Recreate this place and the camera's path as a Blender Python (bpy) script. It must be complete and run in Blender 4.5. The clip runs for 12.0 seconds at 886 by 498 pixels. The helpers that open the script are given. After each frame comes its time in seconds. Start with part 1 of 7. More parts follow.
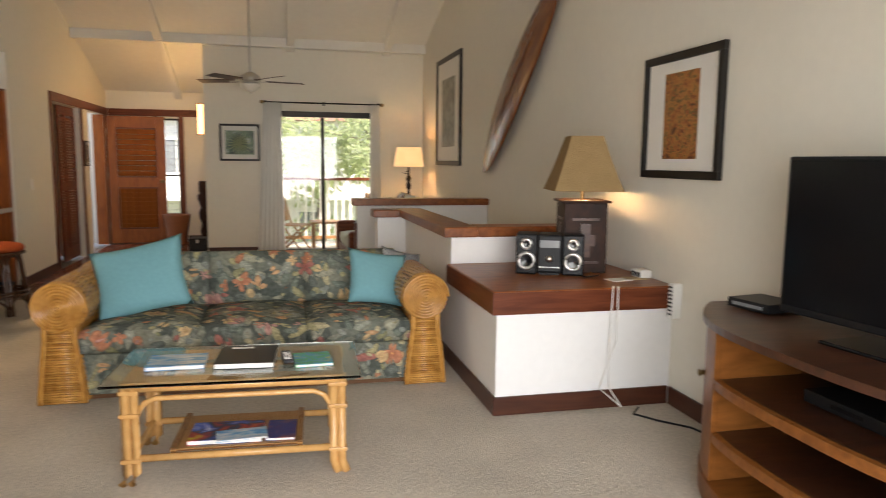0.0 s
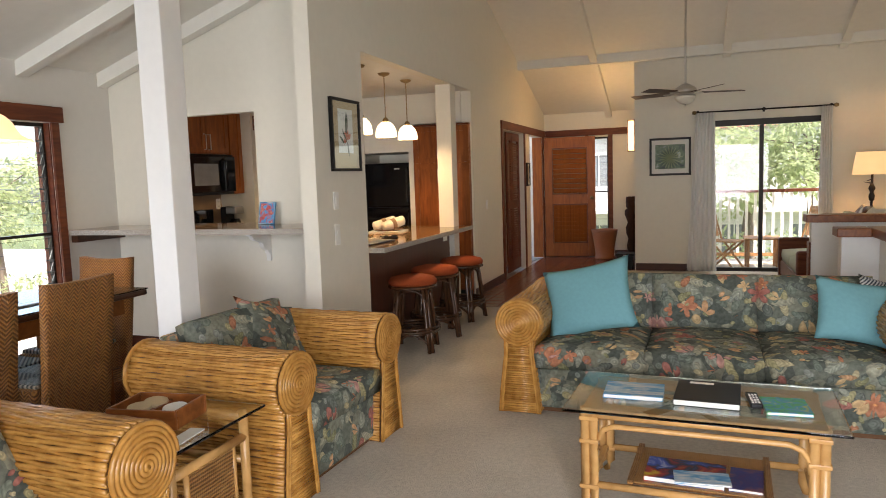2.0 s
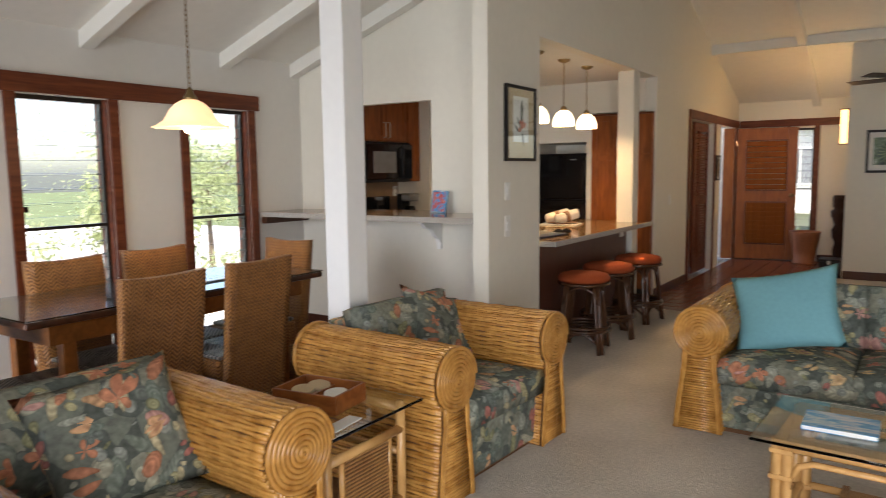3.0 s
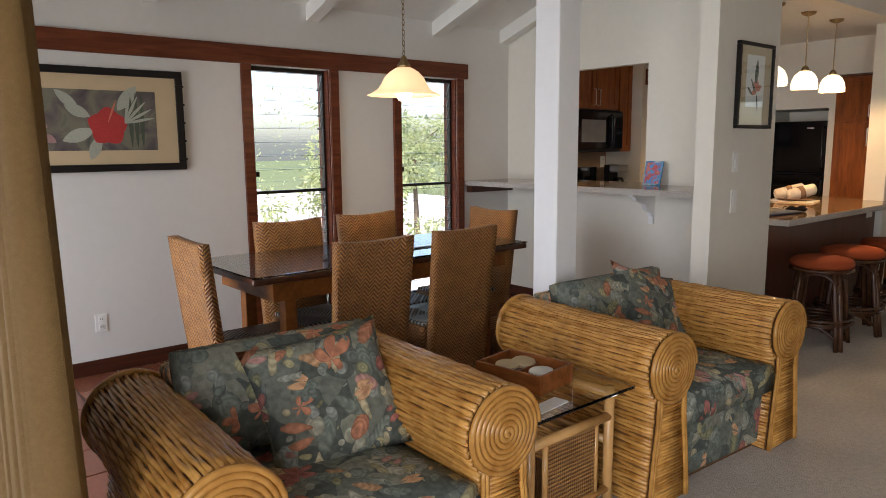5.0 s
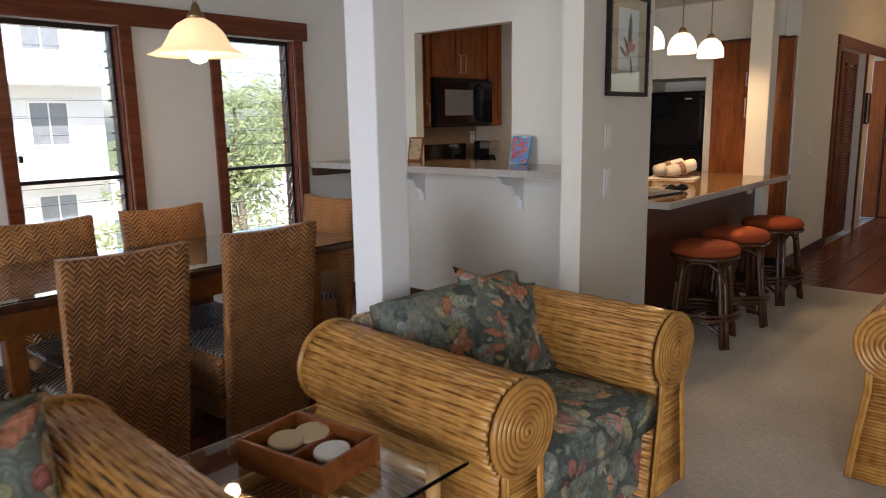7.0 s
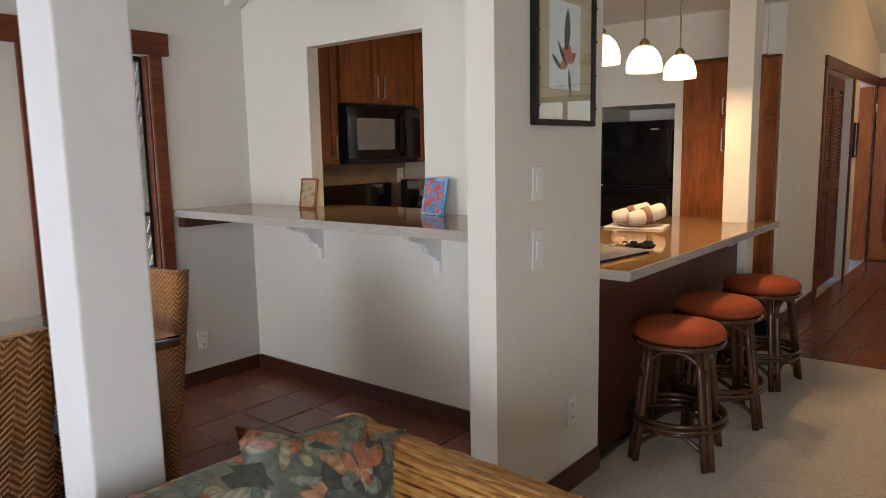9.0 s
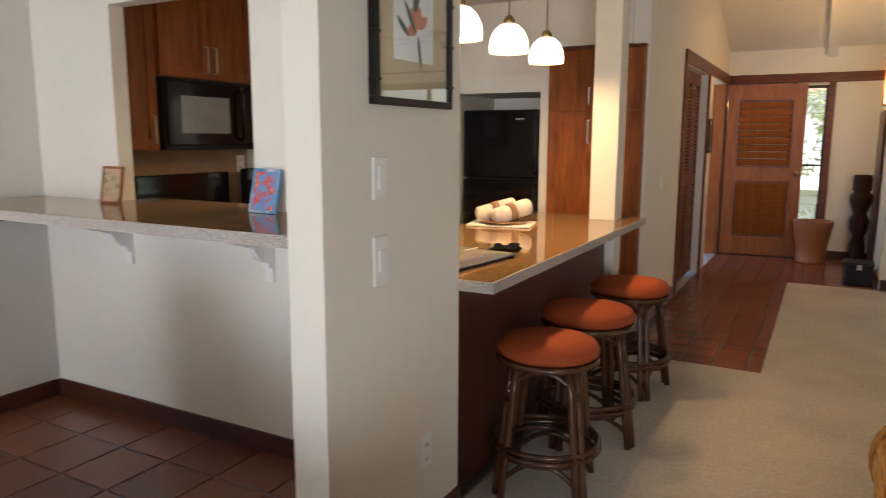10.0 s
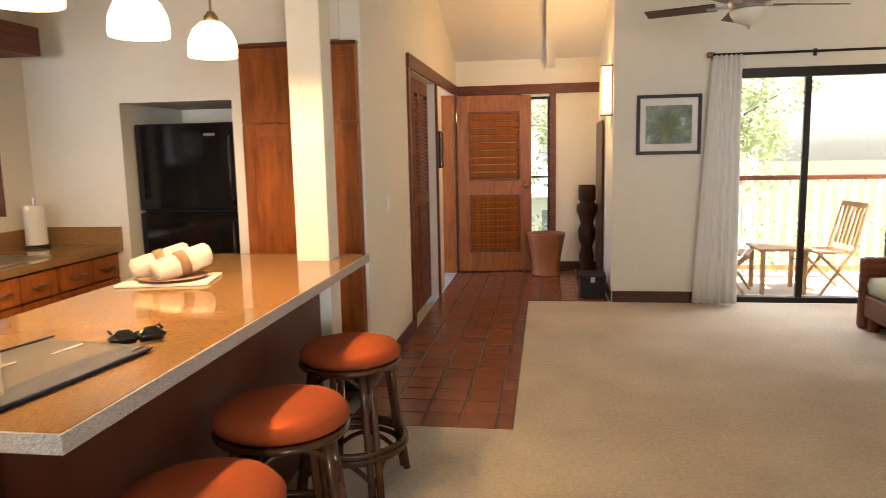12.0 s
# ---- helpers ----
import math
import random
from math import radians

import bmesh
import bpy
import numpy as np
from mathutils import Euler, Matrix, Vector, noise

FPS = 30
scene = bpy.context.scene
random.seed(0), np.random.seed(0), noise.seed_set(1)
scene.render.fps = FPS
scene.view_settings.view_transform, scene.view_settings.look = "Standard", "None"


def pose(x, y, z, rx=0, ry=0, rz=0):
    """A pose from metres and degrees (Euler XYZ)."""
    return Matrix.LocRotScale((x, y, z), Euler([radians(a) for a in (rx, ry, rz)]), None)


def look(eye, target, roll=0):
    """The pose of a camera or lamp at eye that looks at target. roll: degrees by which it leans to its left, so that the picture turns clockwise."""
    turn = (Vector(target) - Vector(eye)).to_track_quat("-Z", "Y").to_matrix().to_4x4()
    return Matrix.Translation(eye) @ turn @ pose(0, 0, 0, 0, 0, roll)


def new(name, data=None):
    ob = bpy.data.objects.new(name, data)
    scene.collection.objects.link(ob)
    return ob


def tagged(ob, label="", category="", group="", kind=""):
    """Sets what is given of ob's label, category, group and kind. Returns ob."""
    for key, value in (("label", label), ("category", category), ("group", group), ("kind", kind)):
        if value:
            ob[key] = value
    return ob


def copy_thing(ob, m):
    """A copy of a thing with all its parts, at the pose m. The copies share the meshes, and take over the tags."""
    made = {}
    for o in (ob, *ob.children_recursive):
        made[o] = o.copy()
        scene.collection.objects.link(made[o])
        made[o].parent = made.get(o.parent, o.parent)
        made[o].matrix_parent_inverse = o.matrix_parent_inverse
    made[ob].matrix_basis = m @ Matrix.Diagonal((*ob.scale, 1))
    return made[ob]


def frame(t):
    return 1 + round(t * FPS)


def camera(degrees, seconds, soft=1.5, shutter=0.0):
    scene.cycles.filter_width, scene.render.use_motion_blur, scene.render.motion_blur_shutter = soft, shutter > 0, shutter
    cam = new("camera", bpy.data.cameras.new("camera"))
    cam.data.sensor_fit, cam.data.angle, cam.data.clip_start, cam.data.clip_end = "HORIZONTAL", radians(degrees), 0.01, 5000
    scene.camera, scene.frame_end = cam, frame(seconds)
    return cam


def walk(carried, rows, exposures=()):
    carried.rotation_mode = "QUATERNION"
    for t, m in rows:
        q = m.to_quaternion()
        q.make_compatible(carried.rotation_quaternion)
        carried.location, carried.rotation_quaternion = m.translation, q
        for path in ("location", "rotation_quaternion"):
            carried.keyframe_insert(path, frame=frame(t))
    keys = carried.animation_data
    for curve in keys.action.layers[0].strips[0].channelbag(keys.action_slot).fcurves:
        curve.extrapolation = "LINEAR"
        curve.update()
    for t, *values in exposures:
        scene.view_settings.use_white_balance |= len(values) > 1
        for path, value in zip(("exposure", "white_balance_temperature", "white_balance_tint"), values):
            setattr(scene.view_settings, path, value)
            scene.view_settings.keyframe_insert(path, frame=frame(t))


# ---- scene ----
cam = camera(64.7, 12.0, soft=0.7, shutter=0.25)
PATH = [
    (0, (0.808, 0.204, 1.387), (1.27, 2.134, 1.139), 0.6),
    (0.5, (0.782, 0.192, 1.417), (0.819, 2.177, 1.182), -1.6),
    (1, (0.787, 0.235, 1.405), (0.517, 2.206, 1.195), -1.9),
    (1.5, (0.738, 0.274, 1.425), (0.194, 2.187, 1.212), -1.9),
    (2, (0.594, 0.362, 1.441), (-0.074, 2.237, 1.238), -1.9),
    (2.5, (0.522, 0.412, 1.433), (-0.25, 2.246, 1.227), -1.4),
    (3, (0.538, 0.531, 1.441), (-0.568, 2.182, 1.222), -0.7),
    (3.5, (0.56, 0.47, 1.447), (-0.808, 1.909, 1.203), -1.5),
    (3.7, (0.567, 0.479, 1.444), (-0.869, 1.85, 1.199), -1.5),
    (5.3, (0.334, 0.687, 1.403), (-1.189, 1.948, 1.107), -0.8),
    (5.5, (0.308, 0.75, 1.388), (-1.219, 2.006, 1.085), -1.2),
    (6, (0.274, 1.03, 1.409), (-1.255, 2.273, 1.062), -0.5),
    (6.5, (0.144, 1.251, 1.385), (-1.329, 2.554, 1.021), 0.9),
    (7, (-0.004, 1.482, 1.4), (-1.306, 2.956, 1.038), -1.0),
    (7.5, (-0.114, 1.826, 1.407), (-1.395, 3.324, 1.067), -1.7),
    (7.7, (-0.175, 1.916, 1.411), (-1.431, 3.437, 1.083), -1.5),
    (9.3, (-0.532, 2.823, 1.429), (-1.786, 4.355, 1.151), -1.1),
    (9.5, (-0.582, 2.912, 1.421), (-1.827, 4.451, 1.136), -1.6),
    (10, (-0.681, 3.173, 1.416), (-1.627, 4.907, 1.103), 0.2),
    (10.5, (-0.725, 3.456, 1.389), (-1.48, 5.281, 1.076), 0.8),
    (11, (-0.732, 3.746, 1.429), (-1.321, 5.635, 1.142), 2.1),
    (11.5, (-0.794, 4.031, 1.427), (-1.238, 5.961, 1.149), 0.7),
    (12, (-0.769, 4.252, 1.433), (-1.062, 6.211, 1.157), -1.2),
]
EXPOSURES = [(0.0, 1.62, 6900, 16), (2.5, 1.5, 6500, 16), (3.5, 1.32, 6400, 17), (5.5, 1.08, 6250, 18), (7.5, 1.14, 6050, 18), (9.5, 1.52, 6200, 18), (10.0, 1.62, 6300, 18), (10.5, 1.86, 6400, 18), (12.0, 2.25, 6900, 19)]
walk(cam, [(t, look(eye, target, roll)) for t, eye, target, roll in PATH], EXPOSURES)

# ---------- world, sun, large lights ----------
world = bpy.data.worlds.new("sky")
scene.world = world
world.use_nodes = True
_n = world.node_tree.nodes
_sky = _n.new("ShaderNodeTexSky")
_sky.sky_type, _sky.sun_disc = "NISHITA", False
_sky.sun_elevation, _sky.sun_rotation = radians(50), radians(120)
_sky.dust_density = 2.0
world.node_tree.links.new(_sky.outputs[0], _n["Background"].inputs[0])
_n["Background"].inputs[1].default_value = 0.15


def lamp(name, kind, m, energy, color=(1, 1, 1), **settings):
    data = bpy.data.lights.new(name, kind)
    data.energy, data.color = energy, color
    if kind == "AREA":
        data.shape = "RECTANGLE"
        data.size, data.size_y = settings["size"]
        data.spread = radians(settings.get("spread", 135))
    elif kind == "SUN":
        data.angle = settings["angle"]
    else:
        data.shadow_soft_size = settings["radius"]
    ob = new(name, data)
    ob.matrix_world = m
    return ob


lamp("sun", "SUN", look((0, 0, 0), (-0.55, 0.32, -0.77)), 5.0, (1, 0.95, 0.87), angle=radians(0.5))
# daylight through the wide glazed lanai behind the camera
lamp("lanai_daylight", "AREA", look((1.32, -0.55, 1.15), (1.0, 3, 0.0)), 39, (0.90, 0.96, 1.0), size=(2.7, 2.0))
lamp("dining_daylight", "AREA", look((-3.0, -0.55, 1.2), (-2.75, 4, 0.5)), 21, (0.88, 0.95, 1.0), size=(1.9, 1.9), spread=110)
# lamp added above the balcony door, out of view, in place of sky light
lamp("balcony_daylight", "AREA", look((1.55, 11.4, 2.62), (1.2, 8.4, 0.0)), 13, (0.92, 0.97, 1.0), size=(1.6, 0.5))

# ---------- materials ----------
def material(name, color, rough=0.6, metal=0.0, noise_scale=8.0, vary=0.08, bump=0.0, bump_scale=60.0, random_vary=0.0, ior=1.45, spec=0.5):
    m = bpy.data.materials.new(name)
    m.use_nodes = True
    n, l = m.node_tree.nodes, m.node_tree.links
    b = n["Principled BSDF"]
    b.inputs["Roughness"].default_value, b.inputs["Metallic"].default_value = rough, metal
    b.inputs["Specular IOR Level"].default_value = spec
    coord = n.new("ShaderNodeTexCoord")
    big, fine = n.new("ShaderNodeTexNoise"), n.new("ShaderNodeTexNoise")
    big.inputs["Scale"].default_value, fine.inputs["Scale"].default_value = noise_scale / 6, noise_scale * 4
    big.inputs["Detail"].default_value = fine.inputs["Detail"].default_value = 4
    add = n.new("ShaderNodeMath")
    add.operation = "ADD"
    for t in (big, fine):
        l.new(coord.outputs["Object"], t.inputs["Vector"])
    l.new(big.outputs["Fac"], add.inputs[0]), l.new(fine.outputs["Fac"], add.inputs[1])
    ramp = n.new("ShaderNodeMapRange")
    ramp.inputs["From Min"].default_value, ramp.inputs["From Max"].default_value = 0.6, 1.4
    ramp.inputs["To Min"].default_value, ramp.inputs["To Max"].default_value = 1 - vary, 1 + vary
    l.new(add.outputs[0], ramp.inputs["Value"])
    mul = n.new("ShaderNodeVectorMath")
    mul.operation = "SCALE"
    mul.inputs[0].default_value = color
    value = ramp.outputs["Result"]
    if random_vary:
        info, rr, mm = n.new("ShaderNodeObjectInfo"), n.new("ShaderNodeMapRange"), n.new("ShaderNodeMath")
        rr.inputs["To Min"].default_value, rr.inputs["To Max"].default_value = 1 - random_vary, 1 + random_vary
        mm.operation = "MULTIPLY"
        l.new(info.outputs["Random"], rr.inputs["Value"])
        l.new(rr.outputs["Result"], mm.inputs[0]), l.new(value, mm.inputs[1])
        value = mm.outputs[0]
    l.new(value, mul.inputs["Scale"])
    l.new(mul.outputs["Vector"], b.inputs["Base Color"])
    if bump:
        bn, tex = n.new("ShaderNodeBump"), n.new("ShaderNodeTexNoise")
        tex.inputs["Scale"].default_value, tex.inputs["Detail"].default_value = bump_scale, 3
        bn.inputs["Strength"].default_value, bn.inputs["Distance"].default_value = bump, 0.01
        l.new(coord.outputs["Object"], tex.inputs["Vector"])
        l.new(tex.outputs["Fac"], bn.inputs["Height"]), l.new(bn.outputs["Normal"], b.inputs["Normal"])
    return m


def wood(name, dark, light, rough=0.35, scale=(2, 2, 14), spec=0.5, random_vary=0.0):
    m = bpy.data.materials.new(name)
    m.use_nodes = True
    n, l = m.node_tree.nodes, m.node_tree.links
    b = n["Principled BSDF"]
    b.inputs["Roughness"].default_value = rough
    b.inputs["Specular IOR Level"].default_value = spec
    coord, mapping, tex, ramp = n.new("ShaderNodeTexCoord"), n.new("ShaderNodeMapping"), n.new("ShaderNodeTexNoise"), n.new("ShaderNodeValToRGB")
    mapping.inputs["Scale"].default_value = scale
    tex.inputs["Scale"].default_value, tex.inputs["Detail"].default_value, tex.inputs["Distortion"].default_value = 3.0, 6, 0.6
    l.new(coord.outputs["Object"], mapping.inputs["Vector"]), l.new(mapping.outputs["Vector"], tex.inputs["Vector"])
    ramp.color_ramp.elements[0].position, ramp.color_ramp.elements[1].position = 0.3, 0.7
    ramp.color_ramp.elements[0].color, ramp.color_ramp.elements[1].color = (*dark, 1), (*light, 1)
    l.new(tex.outputs["Fac"], ramp.inputs["Fac"])
    l.new(ramp.outputs["Color"], b.inputs["Base Color"])
    bn = n.new("ShaderNodeBump")
    bn.inputs["Strength"].default_value, bn.inputs["Distance"].default_value = 0.15, 0.004
    l.new(tex.outputs["Fac"], bn.inputs["Height"]), l.new(bn.outputs["Normal"], b.inputs["Normal"])
    return m


def glow(name, color, strength):
    m = bpy.data.materials.new(name)
    m.use_nodes = True
    b = m.node_tree.nodes["Principled BSDF"]
    b.inputs["Base Color"].default_value = (*color, 1)
    b.inputs["Emission Color"].default_value = (*color, 1)
    b.inputs["Emission Strength"].default_value = strength
    b.inputs["Roughness"].default_value = 0.4
    return m


def glass(name, tint=(1, 1, 1), rough=0.0):
    m = bpy.data.materials.new(name)
    m.use_nodes = True
    b = m.node_tree.nodes["Principled BSDF"]
    b.inputs["Base Color"].default_value = (*tint, 1)
    b.inputs["Transmission Weight"].default_value, b.inputs["Roughness"].default_value = 1.0, rough
    b.inputs["IOR"].default_value = 1.45
    return m


WALL = material("wall_paint", (0.735, 0.70, 0.61), 0.75, noise_scale=4, vary=0.03, bump=0.12, bump_scale=180)
WALL_COOL = material("wall_paint_grey", (0.66, 0.64, 0.60), 0.75, noise_scale=4, vary=0.03, bump=0.12, bump_scale=180)
CEILING = material("ceiling_paint", (0.74, 0.72, 0.66), 0.7, noise_scale=3, vary=0.04, bump=0.1, bump_scale=90)
WHITE = material("white_paint", (0.80, 0.79, 0.77), 0.55, noise_scale=5, vary=0.03, bump=0.05, bump_scale=140)
CARPET = material("carpet", (0.57, 0.505, 0.42), 0.95, noise_scale=11, vary=0.20, bump=1.0, bump_scale=150, spec=0.1)
TRIM = wood("cherry_trim", (0.085, 0.018, 0.006), (0.17, 0.045, 0.016), 0.4, (1, 1, 10), spec=0.3)
CHERRY = wood("cherry_cabinet", (0.17, 0.042, 0.008), (0.32, 0.094, 0.019), 0.36, (8, 8, 1.2), spec=0.35)
BARWOOD = wood("bar_panel", (0.055, 0.013, 0.006), (0.085, 0.021, 0.009), 0.4, (6, 6, 1))
LACQUER = material("black_lacquer", (0.010, 0.008, 0.007), 0.45, noise_scale=20, vary=0.3, spec=0.3)
BLACK = material("black_plastic", (0.010, 0.010, 0.011), 0.4, noise_scale=20, vary=0.2, spec=0.25)
GLOSS_BLACK = material("glossy_black", (0.006, 0.006, 0.007), 0.08, noise_scale=10, vary=0.2)
BRONZE = material("bronze_frame", (0.025, 0.02, 0.017), 0.4, 0.6, noise_scale=20, vary=0.2)
STEEL = material("brushed_nickel", (0.55, 0.53, 0.50), 0.28, 1.0, noise_scale=30, vary=0.08)
BRASS = material("antique_brass", (0.30, 0.21, 0.10), 0.35, 1.0, noise_scale=30, vary=0.15)
CREAM_MAT = material("mat_board", (0.52, 0.40, 0.24), 0.9, noise_scale=40, vary=0.06)
PAPER = material("white_card", (0.76, 0.74, 0.69), 0.85, noise_scale=30, vary=0.04)
PLASTIC = material("white_plastic", (0.78, 0.77, 0.73), 0.35, noise_scale=30, vary=0.02)
TEAL = material("aqua_cotton", (0.17, 0.37, 0.41), 0.9, noise_scale=12, vary=0.08, bump=0.25, bump_scale=500, spec=0.15)
RUST = material("rust_seat_fabric", (0.30, 0.058, 0.016), 0.85, noise_scale=30, vary=0.12, bump=0.2, bump_scale=420, spec=0.2)
TERRACOTTA = material("terracotta_pot", (0.30, 0.11, 0.045), 0.45, noise_scale=14, vary=0.2)
TILE = material("quarry_tile", (0.19, 0.063, 0.034), 0.24, noise_scale=10, vary=0.18, bump=0.08, bump_scale=40, random_vary=0.13)
GROUT = material("grout", (0.115, 0.085, 0.068), 0.9, noise_scale=30, vary=0.1)
SHEER = material("white_curtain", (0.85, 0.84, 0.80), 0.9, noise_scale=20, vary=0.03, bump=0.2, bump_scale=300, spec=0.1)
GOLD_CURTAIN = material("brown_curtain", (0.20, 0.12, 0.045), 0.8, noise_scale=20, vary=0.12, bump=0.2, bump_scale=300, spec=0.2)
LINEN = material("lamp_linen", (0.30, 0.20, 0.095), 0.9, noise_scale=60, vary=0.15, bump=0.4, bump_scale=120, spec=0.1)
TIKI = wood("carved_wood", (0.014, 0.005, 0.002), (0.04, 0.013, 0.005), 0.55, (5, 5, 3), spec=0.25)
DARK_WOOD = wood("dark_table_wood", (0.035, 0.012, 0.006), (0.085, 0.03, 0.013), 0.35, (2, 8, 8))
DOOR_WOOD = wood("stained_door", (0.20, 0.052, 0.010), (0.34, 0.105, 0.020), 0.4, (8, 8, 1.2), spec=0.3)
KOA = wood("varnished_koa", (0.17, 0.045, 0.010), (0.32, 0.105, 0.026), 0.33, (3, 8, 8), spec=0.3)
CAP = wood("cap_wood", (0.15, 0.04, 0.011), (0.28, 0.092, 0.026), 0.32, (8, 2, 8), spec=0.35)
OAK = wood("honey_oak", (0.16, 0.052, 0.010), (0.26, 0.092, 0.020), 0.4, (2, 8, 8), spec=0.3)
DECK = wood("weathered_deck", (0.30, 0.25, 0.20), (0.42, 0.36, 0.29), 0.7, (1, 8, 8))
TEAK = wood("teak_chair", (0.26, 0.12, 0.045), (0.40, 0.20, 0.08), 0.5, (6, 6, 2))
STAIR_GLASS = glass("clear_glass", (0.97, 1.0, 0.98))
TABLE_GLASS = glass("green_edged_glass", (0.93, 0.985, 0.96))
SCREEN = material("dark_screen", (0.004, 0.004, 0.005), 0.18, noise_scale=4, vary=0.1, spec=0.2)
BASEWOOD = wood("baseboard_wood", (0.045, 0.013, 0.007), (0.085, 0.026, 0.012), 0.35, (1, 1, 10))
LAMP_GLASS = glow("opal_glass_lit", (1.0, 0.80, 0.50), 1.3)
AMBER_GLASS = glow("amber_glass_lit", (1.0, 0.70, 0.36), 0.38)
SCONCE_GLOW = glow("sconce_lit", (1.0, 0.60, 0.22), 1.3)
SHADE_GLOW = glow("shade_lit", (1.0, 0.66, 0.30), 0.26)
BULB = glow("bulb_lit", (1.0, 0.85, 0.55), 3.5)


def strands(name, dark, light, rough=0.3):
    """Cane strands, each of its own tone."""
    m = bpy.data.materials.new(name)
    m.use_nodes = True
    n, l = m.node_tree.nodes, m.node_tree.links
    b = n["Principled BSDF"]
    b.inputs["Roughness"].default_value = rough
    geo, ramp, coord, tex, mix = n.new("ShaderNodeNewGeometry"), n.new("ShaderNodeValToRGB"), n.new("ShaderNodeTexCoord"), n.new("ShaderNodeTexNoise"), n.new("ShaderNodeMath")
    tex.inputs["Scale"].default_value, tex.inputs["Detail"].default_value = 22, 4
    l.new(coord.outputs["Object"], tex.inputs["Vector"])
    mix.operation = "MULTIPLY_ADD"
    mix.inputs[1].default_value = 0.45
    l.new(geo.outputs["Random Per Island"], mix.inputs[0]), l.new(tex.outputs["Fac"], mix.inputs[2])
    ramp.color_ramp.elements[0].position, ramp.color_ramp.elements[1].position = 0.35, 0.95
    ramp.color_ramp.elements[0].color, ramp.color_ramp.elements[1].color = (*dark, 1), (*light, 1)
    l.new(mix.outputs[0], ramp.inputs["Fac"]), l.new(ramp.outputs["Color"], b.inputs["Base Color"])
    return m


ROPE = strands("varnished_rattan", (0.31, 0.128, 0.022), (0.58, 0.295, 0.072), 0.22)
CANE = strands("rattan_pole", (0.40, 0.19, 0.055), (0.56, 0.31, 0.11), 0.25)
BROWN_CANE = strands("brown_rattan", (0.030, 0.012, 0.006), (0.085, 0.034, 0.014), 0.25)
# dark brown stands for shade between strands; also the plain brown of frames
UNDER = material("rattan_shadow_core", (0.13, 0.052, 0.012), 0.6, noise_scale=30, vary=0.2)


